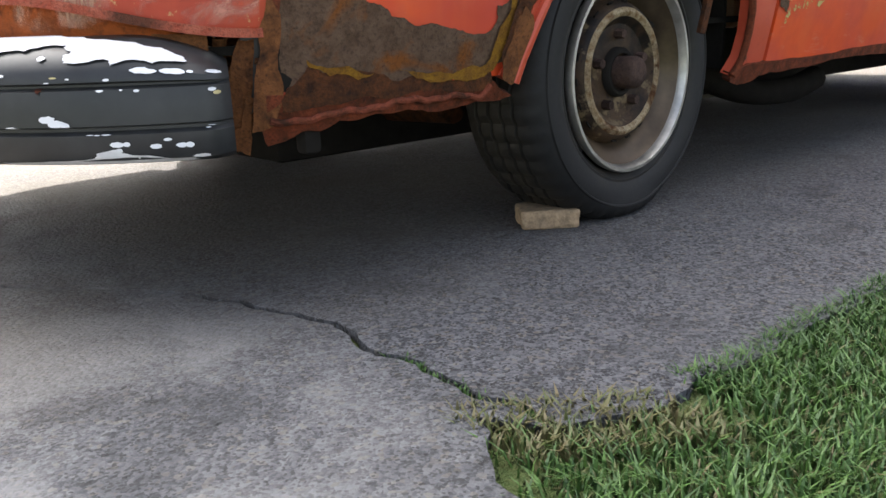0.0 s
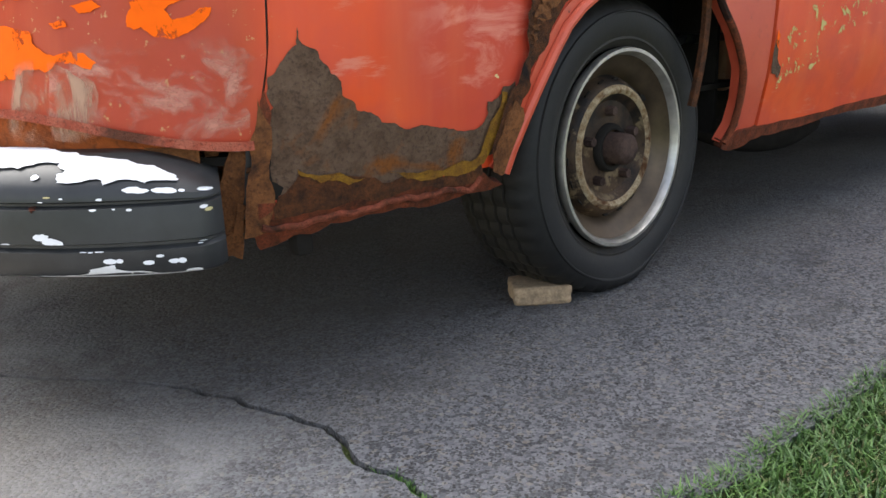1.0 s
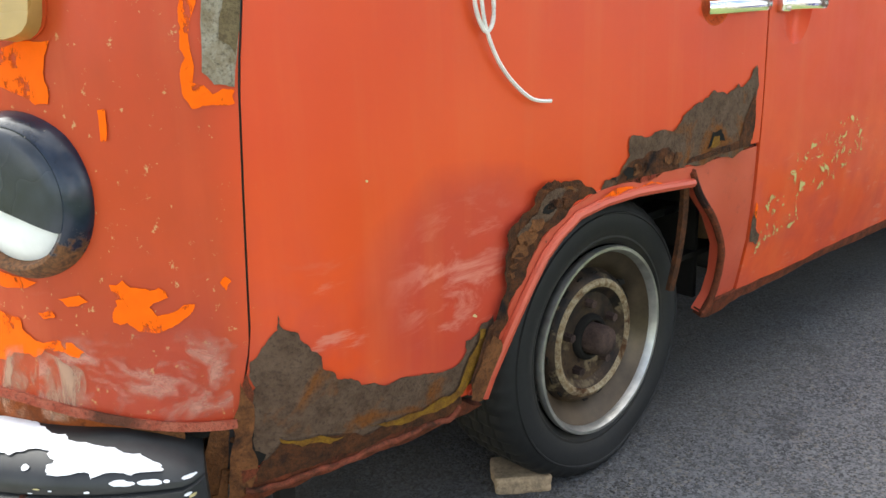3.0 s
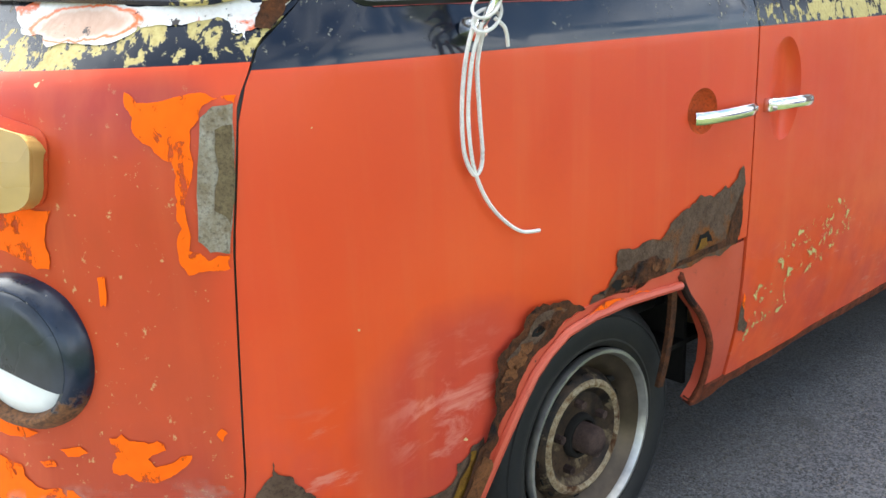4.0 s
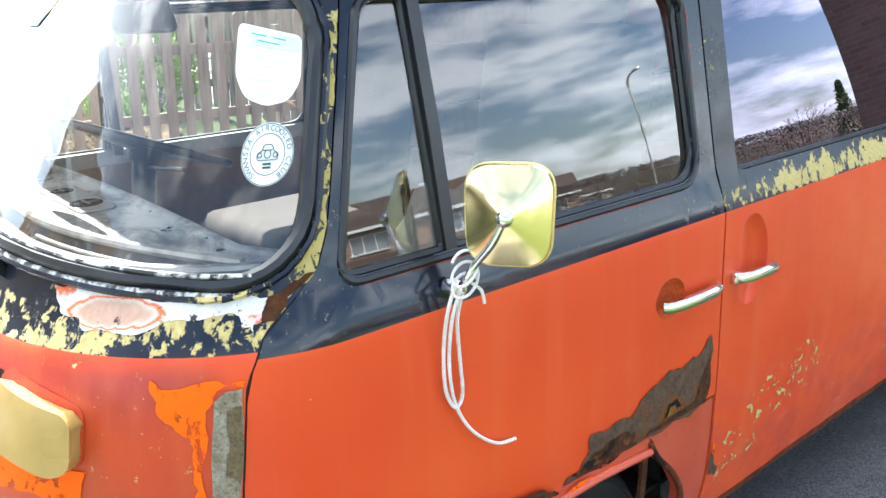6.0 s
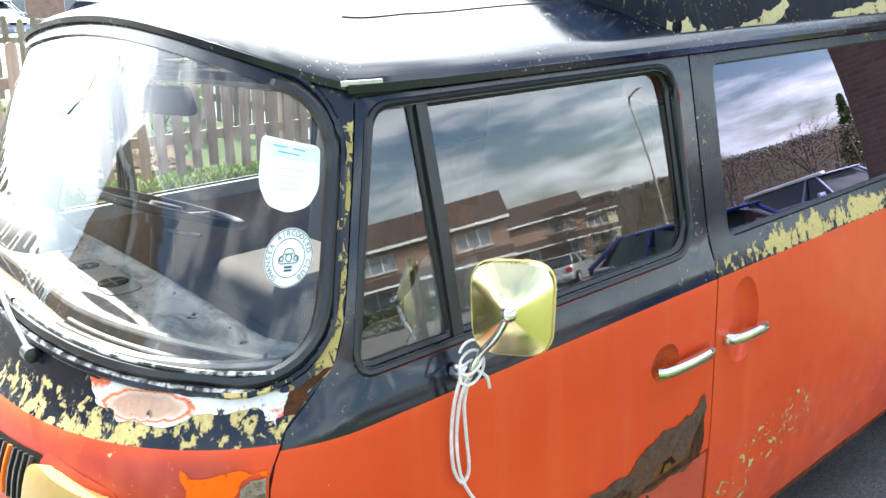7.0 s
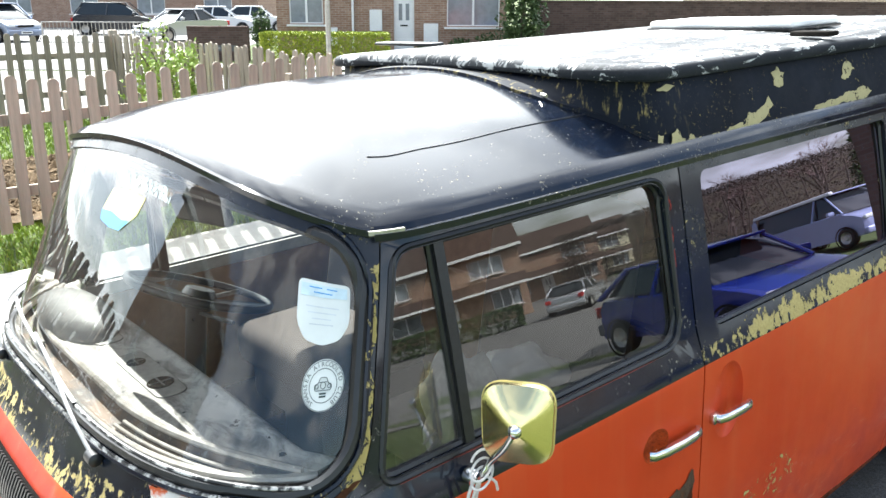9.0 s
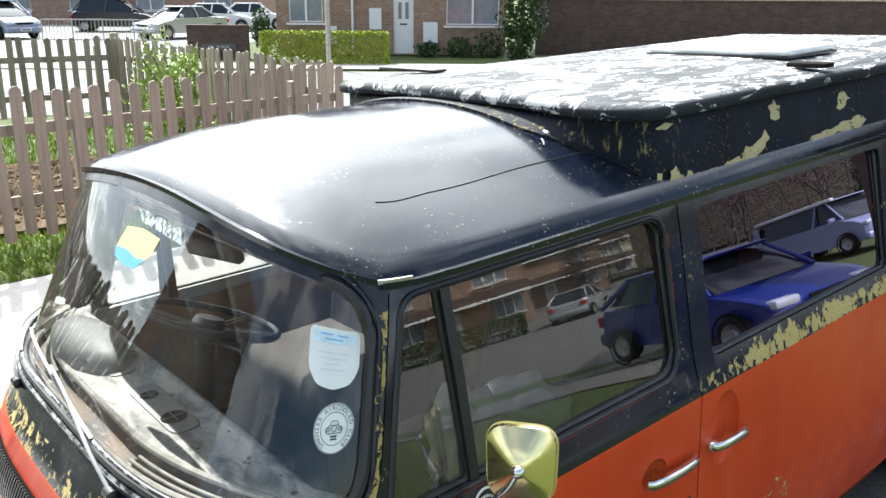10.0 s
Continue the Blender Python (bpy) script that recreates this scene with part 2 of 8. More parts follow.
def wood_mat(name, a, b):
    t = Tree(name)
    g = t.noise(18, 5, 0.6, (1, 1, 0.06))
    f = t.noise(160, 4, 0.6, (1, 1, 0.05))
    ran = t.n.new("ShaderNodeObjectInfo").outputs["Random"]
    col = t.mix(t.math("ADD", t.math("MULTIPLY", t.step(g, 0.3, 0.7), 0.6), t.math("MULTIPLY", ran, 0.4)), a, b)
    col = t.mix(t.step(f, 0.55, 0.75, 0.0, 0.45), col, a)
    col = t.mix(t.step(t.noise(9, 2, 0.4, (1, 1, 0.6)), 0.68, 0.74, 0.0, 0.7), col, tuple(k * 0.4 for k in a))
    return t.done(col, 0.85, 0, f, 0.4, 0.002, 0.25)


def brick_wall_mat(name, a, b, mortar, sx=0.225, sz=0.075):
    """Bricks far off. Plain box mapping by the wall's own x and z."""
    t = Tree(name)
    mp = t.n.new("ShaderNodeMapping")
    mp.inputs["Rotation"].default_value = (radians(90), 0, 0)
    t.l.new(t.co, mp.inputs["Vector"])
    br = t.n.new("ShaderNodeTexBrick")
    t.l.new(mp.outputs[0], br.inputs["Vector"])
    br.inputs["Color1"].default_value, br.inputs["Color2"].default_value, br.inputs["Mortar"].default_value = (*a, 1), (*b, 1), (*mortar, 1)
    for k, v in (("Scale", 1.0), ("Brick Width", sx), ("Row Height", sz), ("Mortar Size", 0.008)):
        br.inputs[k].default_value = v
    n = t.noise(3, 4)
    col = t.mix(t.step(n, 0.3, 0.7, 0.0, 0.45), br.outputs["Color"], tuple(x * 0.6 for x in a))
    return t.done(col, 0.9, 0, br.outputs["Fac"], 0.4, -0.006, 0.2)


ORANGE = paint_orange()
BLACK = paint_black("flaking_black_paint", 0.68, 0.70, None, False, ((0.4, 0.34, 0.2), (0.55, 0.5, 0.36)), -0.1)
BLACK_FLAKED = paint_black("badly_flaked_black_paint", 0.51, 0.525, None, True)
BLACK_BELT = paint_black("black_paint_flaked_at_the_belt", 0.63, 0.645, (1.06, 1.075, 1.10, 1.16, 0.14))
BLACK_BOX = paint_black("flaking_black_roof_paint", 0.63, 0.645, dull=0.36)


def lid_paint():
    """Old black paint worn to grey, with long white flakes and a dirty film."""
    t = Tree("weathered_roof_lid_paint")
    n, m, f = t.noise(20, 7, 0.72, (0.4, 1, 1), 0.8), t.noise(4, 5, 0.6), t.noise(90, 5, 0.7)
    grey = t.mix(t.step(m, 0.3, 0.7), (0.03, 0.032, 0.035), (0.10, 0.103, 0.108))
    grey = t.mix(t.step(f, 0.5, 0.78, 0.0, 0.5), grey, (0.2, 0.2, 0.195))
    rim = t.step(t.axis(2), 1.819, 1.823, 0.055, 0.0)
    flake = t.step(t.math("SUBTRACT", t.math("ADD", t.math("MULTIPLY", n, 0.75), t.math("MULTIPLY", m, 0.25)), rim), 0.512, 0.548)
    grey = t.mix(t.math("MULTIPLY", rim, 15.0), grey, (0.008, 0.01, 0.014))
    col = t.mix(flake, grey, (0.6, 0.6, 0.58))
    col = t.mix(t.step(t.noise(30, 5, 0.7), 0.62, 0.65), col, (0.02, 0.02, 0.02))
    return t.done(col, t.step(flake, 0, 1, 0.7, 0.85), 0, t.math("ADD", t.math("MULTIPLY", flake, -0.6), t.math("MULTIPLY", f, 0.3)), 0.5, 0.002, 0.15)


LID = lid_paint()


def salmon_paint():
    t = Tree("worn_salmon_paint_over_rust")
    a, b, f = t.noise(5, 5, 0.6), t.noise(30, 6, 0.7), t.noise(120, 4, 0.6)
    col = t.mix(t.step(a, 0.32, 0.68), (0.44, 0.058, 0.026), (0.52, 0.092, 0.048))
    col = t.mix(t.step(b, 0.55, 0.7, 0.0, 0.5), col, (0.32, 0.05, 0.03))
    col = t.mix(t.step(b, 0.665, 0.69), col, (0.07, 0.028, 0.014))
    return t.done(col, t.step(a, 0.3, 0.7, 0.3, 0.5), 0, t.math("ADD", b, t.math("MULTIPLY", f, 0.2)), 0.15, 0.002, 0.4)


SALMON = salmon_paint()
VIVID_SOLID = simple("fresh_orange_undercoat", (0.9, 0.135, 0.003), 0.5, 0, 25, 0.15, spec=0.25)
CREAM = simple("cream_undercoat", (0.5, 0.42, 0.2), 0.6, 0, 60, 0.2)
YELLOW = rust_mat("flaking_yellow_filler", (0.27, 0.135, 0.014), (0.17, 0.075, 0.014), (0.07, 0.03, 0.012), 60)
RUST_GREY = rust_mat("grey_brown_rusted_steel", (0.08, 0.046, 0.028), (0.135, 0.085, 0.056), (0.17, 0.058, 0.014), 34)
RUST_BROWN = rust_mat("orange_brown_flaking_rust", (0.10, 0.04, 0.016), (0.22, 0.085, 0.03), (0.03, 0.014, 0.009), 36)
RUST_DARK = rust_mat("dark_scaly_rust", (0.03, 0.015, 0.009), (0.12, 0.042, 0.015), (0.012, 0.008, 0.007), 48)
RUST_RED = rust_mat("red_brown_rust_under_old_paint", (0.075, 0.024, 0.011), (0.21, 0.05, 0.022), (0.025, 0.011, 0.008), 40)
BUMPER = simple("dull_black_bumper_paint", (0.026, 0.027, 0.028), 0.42, 0, 22, 0.45, 0.12, 0.001, 0.4)
WHITE_PEEL = simple("peeling_white_paint", (0.72, 0.72, 0.74), 0.5, 0, 50, 0.12)


def tyre_mat():
    """Old rubber with brown dust in the tread and by the rim."""
    t = Tree("dusty_tyre_rubber")
    a, f = t.noise(16, 5, 0.65), t.noise(110, 4, 0.6)
    r = t.math("SQRT", t.math("ADD", t.math("MULTIPLY", t.axis(0), t.axis(0)), t.math("MULTIPLY", t.axis(2), t.axis(2))))
    dust = t.math("MAXIMUM", t.step(t.axis(1), 0.0, 0.08, 0.0, 0.7), t.step(r, 0.232, 0.2, 0.0, 0.55))
    col = t.mix(t.step(f, 0.3, 0.7), (0.009, 0.0088, 0.0085), (0.0135, 0.013, 0.0125))
    return t.done(t.mix(t.math("MULTIPLY", dust, t.step(a, 0.3, 0.65)), col, (0.045, 0.036, 0.024)), 0.62, 0, f, 0.2, 0.001, 0.3)


RUBBER = tyre_mat()
SEAL = simple("black_rubber_seal", (0.012, 0.012, 0.013), 0.34, 0, 80, 0.3)
STEEL = simple("dull_steel_rim", (0.42, 0.4, 0.36), 0.36, 0.85, 50, 0.35)
CHROME = simple("worn_chrome", (0.75, 0.75, 0.74), 0.12, 1.0, 30, 0.1, 0.03)
BRASSY = simple("yellowed_chrome_shell", (0.84, 0.71, 0.37), 0.17, 1.0, 8, 0.15, 0.02)
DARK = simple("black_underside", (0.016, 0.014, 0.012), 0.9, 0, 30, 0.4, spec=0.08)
ASPHALT = tarmac()
GLASS_WS = glass("windscreen_glass", (0.94, 0.96, 0.94), 1.1, 0.035)
GLASS_SIDE = glass("side_window_glass", (0.74, 0.76, 0.74), 2.1, 0.015)
GLASS_TINT = glass("purple_tinted_window_glass", (0.10, 0.08, 0.12), 2.2, 0.006, (0.84, 0.8, 1.0))
AMBER = simple("dulled_amber_plastic", (0.4, 0.26, 0.08), 0.3, 0, 20, 0.2, 0.05)
HOUSE_GLASS = simple("house_window_glass", (0.22, 0.24, 0.26), 0.06, 0, 5, 0.3, 0.0)
WHITE = simple("white_painted_frame", (0.75, 0.75, 0.74), 0.45, 0, 30, 0.08)
WEATHERED = wood_mat("weathered_picket_wood", (0.135, 0.113, 0.088), (0.45, 0.385, 0.31))
SOIL = simple("bare_soil", (0.125, 0.088, 0.052), 0.95, 0, 26, 0.7, 1.0, 0.04, 0.1)
STONE = simple("sandy_stone_block", (0.36, 0.25, 0.145), 0.9, 0, 110, 0.55, 0.9, 0.004)
ROPE = simple("white_cord", (0.66, 0.62, 0.58), 0.8, 0, 300, 0.25, 0.5, 0.001)
TRIM_BROWN = simple("brown_door_trim_board", (0.33, 0.19, 0.1), 0.7, 0, 25, 0.3)


def dash_mat():
    """Black leathercloth, chalky with dust and rubbed pale, with dark scabs where the skin has gone."""
    t = Tree("dusty_rubbed_dashboard")
    a, b, f = t.noise(5, 5, 0.6), t.noise(16, 6, 0.7, (1, 0.5, 1), 0.6), t.noise(120, 5, 0.7)
    col = t.mix(t.step(b, 0.4, 0.58), (0.21, 0.2, 0.185), (0.52, 0.495, 0.455))
    col = t.mix(t.step(a, 0.52, 0.68, 0.0, 0.6), col, (0.13, 0.122, 0.11))
    col = t.mix(t.step(t.noise(24, 5, 0.65), 0.645, 0.665), col, (0.018, 0.017, 0.016))
    col = t.mix(t.step(f, 0.55, 0.8, 0.0, 0.35), col, (0.5, 0.49, 0.46))
    return t.done(col, 0.7, 0, t.math("ADD", f, b), 0.3, 0.002, 0.3)


DASH = dash_mat()


def channel_mat():
    """Old paint under the windscreen, browned with rust and grey with dust."""
    t = Tree("rusty_dusty_channel")
    a, b, f = t.noise(9, 5, 0.65), t.noise(30, 6, 0.7), t.noise(140, 4, 0.7)
    col = t.mix(t.step(a, 0.42, 0.6), (0.09, 0.085, 0.08), (0.17, 0.115, 0.075))
    col = t.mix(t.step(b, 0.56, 0.66), col, (0.34, 0.32, 0.29))
    return t.done(col, 0.6, 0, t.math("ADD", f, b), 0.5, 0.002, 0.35)


SEAT_CLOTH = simple("dark_seat_cloth", (0.07, 0.06, 0.052), 0.85, 0, 6, 0.3, 0.0, spec=0.2)


# ---- mesh helpers ----
def part(name, bm, mat, parent=None, label="", angle=40, smooth=True):
    me = bpy.data.meshes.new(name)
    bm.to_mesh(me)
    bm.free()
    for k in mat if isinstance(mat, (list, tuple)) else (mat,):
        me.materials.append(k)
    if smooth:
        me.polygons.foreach_set("use_smooth", [True] * len(me.polygons))
        me.set_sharp_from_angle(angle=radians(angle))
    ob = new(name, me)
    if parent is not None:
        ob.parent = parent
    return tagged(ob, label)


def thing(name, label, category, m=None, group="", kind=""):
    ob = new(name)
    ob.empty_display_size = 0.1
    if m is not None:
        ob.matrix_world = m
    return tagged(ob, label, category, group, kind)


def jag(pts, amp, seed, levels=3, closed=True):
    """A ragged outline: each edge is halved again and again, and its middle pushed aside."""
    rnd = random.Random(seed)
    for _ in range(levels):
        out, n = [], len(pts)
        for i in range(n if closed else n - 1):
            a, b = pts[i], pts[(i + 1) % n]
            d = math.hypot(b[0] - a[0], b[1] - a[1])
            k = rnd.uniform(-amp, amp) * min(1.0, d / 0.05)
            nx, ny = (-(b[1] - a[1]) / (d + 1e-9), (b[0] - a[0]) / (d + 1e-9))
            out += [a, ((a[0] + b[0]) / 2 + nx * k, (a[1] + b[1]) / 2 + ny * k)]
        if not closed:
            out.append(pts[-1])
        pts, amp = out, amp * 0.6
    return pts


def rounded(corners, radius, seg=6):
    """A polygon with its corners rounded."""
    out, n = [], len(corners)
    for i in range(n):
        p, a, b = (Vector(corners[j % n]).to_2d() for j in (i, i - 1, i + 1))
        r = radius[i] if isinstance(radius, (list, tuple)) else radius
        u, v = (a - p), (b - p)
        r = min(r, u.length * 0.48, v.length * 0.48)
        p0, p1 = p + u.normalized() * r, p + v.normalized() * r
        for k in range(seg + 1):
            t = k / seg
            q = p0 * (1 - t) ** 2 + p * 2 * t * (1 - t) + p1 * t * t
            out.append((q.x, q.y))
    return out


def thicken(bm, t):
    bm.normal_update()
    vs, fs = list(bm.verts), list(bm.faces)
    rim = [(l.vert, l.link_loop_next.vert, f.material_index) for f in fs for l in f.loops if len(l.edge.link_faces) == 1]
    mate = {v: bm.verts.new(v.co - v.normal * t) for v in vs}
    for f in fs:
        g = bm.faces.new([mate[v] for v in reversed(f.verts)])
        g.material_index = f.material_index
    for a, b, k in rim:
        bm.faces.new((b, a, mate[a], mate[b])).material_index = k
    return bm


def sheet(outer, mapper, holes=(), step=0.05, out=(0, -1, 0), thick=0.0, split=None):
    """A plate cut to an outline in (a, b), with holes, bent on to the surface mapper(a, b). split: a function of (a, b) that picks the material."""
    bm = bmesh.new()
    for loop in (outer, *holes):
        vs = [bm.verts.new((a, b, 0)) for a, b in loop]
        for i in range(len(vs)):
            bm.edges.new((vs[i], vs[(i + 1) % len(vs)]))
    bmesh.ops.triangle_fill(bm, use_beauty=True, use_dissolve=False, edges=bm.edges[:], normal=(0, 0, 1))
    for axis in (0, 1):
        vals = [v.co[axis] for v in bm.verts]
        lo, hi = min(vals), max(vals)
        cuts = [lo + step * i for i in range(1, int((hi - lo) / step) + 1)]
        if split and axis == 1:
            cuts.append(split)
        no = Vector((1, 0, 0)) if axis == 0 else Vector((0, 1, 0))
        for c in cuts:
            bmesh.ops.bisect_plane(bm, geom=bm.verts[:] + bm.edges[:] + bm.faces[:], dist=1e-6, plane_co=no * c, plane_no=no)
    if split:
        for f in bm.faces:
            f.material_index = int(f.calc_center_median().y > split)
    for v in bm.verts:
        v.co = mapper(v.co.x, v.co.y)
    bm.normal_update()
    total = sum((f.normal * f.calc_area() for f in bm.faces), Vector())
    if total.dot(Vector(out)) < 0:
        bmesh.ops.reverse_faces(bm, faces=bm.faces[:])
    return thicken(bm, thick) if thick else bm


def frame_at(path, i, closed, up):
    n = len(path)
    a = path[(i - 1) % n] if closed or i > 0 else path[i]
    b = path[(i + 1) % n] if closed or i < n - 1 else path[i]
    t = (b - a).normalized()
    side = t.cross(up)
    side = side.normalized() if side.length > 1e-6 else t.orthogonal().normalized()
    return side, side.cross(t).normalized()


def sweep(path, profile, closed=False, up=(0, 0, 1), bm=None, caps=True, ring=True):
    """A profile of (side, up) pairs drawn along a path."""
    bm = bm or bmesh.new()
    path, up = [Vector(p) for p in path], Vector(up)
    rows = []
    for i, p in enumerate(path):
        s, u = frame_at(path, i, closed, up)
        rows.append([bm.verts.new(p + s * a + u * b) for a, b in profile])
    n, m = len(rows), len(profile)
    for i in range(n if closed else n - 1):
        for j in range(m if ring else m - 1):
            bm.faces.new((rows[i][j], rows[i][(j + 1) % m], rows[(i + 1) % n][(j + 1) % m], rows[(i + 1) % n][j]))
    if caps and ring and not closed:
        bm.faces.new(list(reversed(rows[0])))
        bm.faces.new(rows[-1])
    bmesh.ops.recalc_face_normals(bm, faces=bm.faces[:])
    return bm


def circle(r, n=10, ry=None):
    return [(r * math.cos(2 * math.pi * k / n), (ry or r) * math.sin(2 * math.pi * k / n)) for k in range(n)]


def tube(path, r, n=8, closed=False, bm=None):
    return sweep(path, circle(r, n), closed, bm=bm)


def smooth_path(pts, n=8, closed=False):
    """Catmull-Rom through the points."""
    pts = [Vector(p) for p in pts]
    k, out = len(pts), []
    for i in range(k if closed else k - 1):
        p = [pts[(i + d) % k] if closed else pts[max(0, min(k - 1, i + d))] for d in (-1, 0, 1, 2)]
        for j in range(n):
            t = j / n
            out.append(0.5 * ((2 * p[1]) + (p[2] - p[0]) * t + (2 * p[0] - 5 * p[1] + 4 * p[2] - p[3]) * t * t + (3 * p[1] - p[0] - 3 * p[2] + p[3]) * t ** 3))
    if not closed:
        out.append(pts[-1])
    return out


def box(size, at=(0, 0, 0), bevel=0.0, bm=None, m=None, seg=2):
    bm = bm or bmesh.new()
    M = (m or Matrix()) @ Matrix.Translation(at) @ Matrix.Diagonal((*size, 1))
    r = bmesh.ops.create_cube(bm, size=1, matrix=M)
    if bevel:
        es = list({e for v in r["verts"] for e in v.link_edges})
        bmesh.ops.bevel(bm, geom=es, offset=bevel, segments=seg, affect="EDGES", profile=0.5)
    return bm


def lathe(profile, n=48, bm=None, m=None, axis="y"):
    """A profile of (radius, along) pairs turned about an axis."""
    bm = bm or bmesh.new()
    m = m or Matrix()
    rows = []
    for k in range(n):
        a = 2 * math.pi * k / n
        rows.append([bm.verts.new(m @ Vector((r * math.cos(a), y, r * math.sin(a)))) for r, y in profile])
    for k in range(n):
        p, q = rows[k], rows[(k + 1) % n]
        for j in range(len(profile) - 1):
            bm.faces.new((p[j], p[j + 1], q[j + 1], q[j]))
    bmesh.ops.remove_doubles(bm, verts=bm.verts[:], dist=1e-6)
    bmesh.ops.recalc_face_normals(bm, faces=bm.faces[:])
    return bm


# ---- the camper van's skin ----
CY = 0.86
BELT = 1.068


def soft(z, zs, vs, w=0.035):
    return float(np.mean(np.interp([z - w, z - w / 2, z, z + w / 2, z + w], zs, vs)))


def y0_of(z):
    return soft(z, [0.2, 0.25, 0.4, 0.52, 0.7, 1.08, 1.15, 1.55, 1.61, 1.66], [0.07, 0.045, 0.015, 0.006, 0.0, 0.0, 0.03, 0.098, 0.112, 0.122], 0.02)


def xs_of(z):
    return soft(z, [0.2, 1.1, 1.16, 1.4, 1.61], [0.15, 0.15, 0.17, 0.27, 0.34])


def xf_of(z):
    return soft(z, [0.2, 0.39, 0.58, 0.9, 1.0, 1.06, 1.1, 1.16, 1.4, 1.61, 1.7], [-0.40, -0.40, -0.37, -0.345, -0.325, -0.285, -0.245, -0.215, -0.055, 0.10, 0.16], 0.03)


def m_of(z):
    return soft(z, [0.2, 1.16, 1.4, 1.61], [3.2, 3.2, 4.5, 6.0])


def seam_x(z):
    return soft(z, [0.25, 0.39, 0.5, 0.7, 0.85, 1.03, 1.10, 1.136, 1.17, 1.228, 1.3, 1.45, 1.6], [-0.085, -0.072, -0.05, -0.04, -0.03, -0.005, 0.03, 0.08, 0.125, 0.155, 0.178, 0.222, 0.262], 0.01)


NX = 1.8


def side(x, z, off=0.0):
    """The near side of the body: a point at length x and height z, off metres outwards."""
    xs, y = xs_of(z), y0_of(z)
    if x < xs:
        k = min(1.0, (xs - x) / (xs - xf_of(z)))
        y = CY - (CY - y) * (1 - k ** NX) ** (1 / m_of(z))
    return Vector((x, y - off, z))


FRONT = {}


def front_curve(z):
    z = round(z, 4)
    if z not in FRONT:
        xs, xf, y0, m = xs_of(z), xf_of(z), y0_of(z), m_of(z)
        t0 = math.asin(min(1.0, max(0.0, (xs - seam_x(z)) / (xs - xf))) ** (NX / 2))
        pts = []
        for i in range(301):
            t = t0 + (math.pi / 2 - t0) * (1 - (1 - i / 300) ** 2.5)
            pts.append((xs - (xs - xf) * math.sin(t) ** (2 / NX), CY - (CY - y0) * max(0.0, math.cos(t)) ** (2 / m)))
        pts[-1] = (xf, CY)
        p = np.array(pts)
        s = np.r_[0, np.cumsum(np.hypot(*np.diff(p, axis=0).T))]
        FRONT[z] = (s / s[-1], p)
    return FRONT[z]


def crown(z):
    return soft(z, [1.1, 1.61], [0.0, 0.085], 0.02)


def swage(k, z):
    """The pressed step that frames the nose's lamps: 0 outside it, -1 inside."""
    if z > 1.07:
        return 0.0
    kc = 0.205 + 0.25 * max(0.0, (z - 1.0) / 0.045) ** 2
    v = min(1.0, max(0.0, (k - kc + 0.012) / 0.024))
    return -v * v * (3 - 2 * v) * min(1.0, max(0.0, (z - 0.45) / 0.2))


def front(u, z, off=0.0):
    """The front of the body: u runs from the near door's seam (0) over the nose (1) to the far one (2)."""
    k = min(u, 2 - u)
    s, p = front_curve(z)
    x, y = np.interp(k, s, p[:, 0]), np.interp(k, s, p[:, 1])
    r = abs(CY - y) / 0.735
    off += 0.009 * swage(k, z)
    zz = z + crown(z) * max(0.0, 1 - r ** 2) + soft(z, [1.36, 1.6], [0.0, 0.047], 0.03) * max(0.0, 1 - r ** 8)
    if off:
        e = 0.004
        k2 = min(1.0, k + e)
        d = Vector((np.interp(k2, s, p[:, 0]) - np.interp(k2 - 2 * e, s, p[:, 0]), np.interp(k2, s, p[:, 1]) - np.interp(k2 - 2 * e, s, p[:, 1])))
        n = Vector((-d.y, d.x)).normalized()
        x, y = x + n.x * off, y + n.y * off
    return Vector((x, y if u <= 1 else 2 * CY - y, zz))


def far(p):
    return Vector((p.x, 2 * CY - p.y, p.z))


van = thing("camper_van", "rusty orange and black camper van parked on an asphalt drive", "van")

# front panel with the windscreen opening


def ws_loop(grow):
    pts = [(0.04 - grow, 1.168 - grow)] + [(u, 1.168 - grow + 0.03 * (1 - (1 - u) ** 2)) for u in (0.4, 0.7, 1.0, 1.3, 1.6)]
    pts += [(1.96 + grow, 1.168 - grow), (1.96 + grow, 1.572 + grow), (0.04 - grow, 1.572 + grow)]
    r = [0.11 + grow, 0.1, 0.1, 0.1, 0.1, 0.1, 0.11 + grow, 0.10 + grow, 0.10 + grow]
    return rounded(pts, r, 8)


def nose_foot(u):
    """Height of the nose panel's lower edge: it rises towards the middle."""
    k = min(1.0, min(u, 2 - u) / 0.42)
    return 0.385 + 0.056 * k * k * (3 - 2 * k)


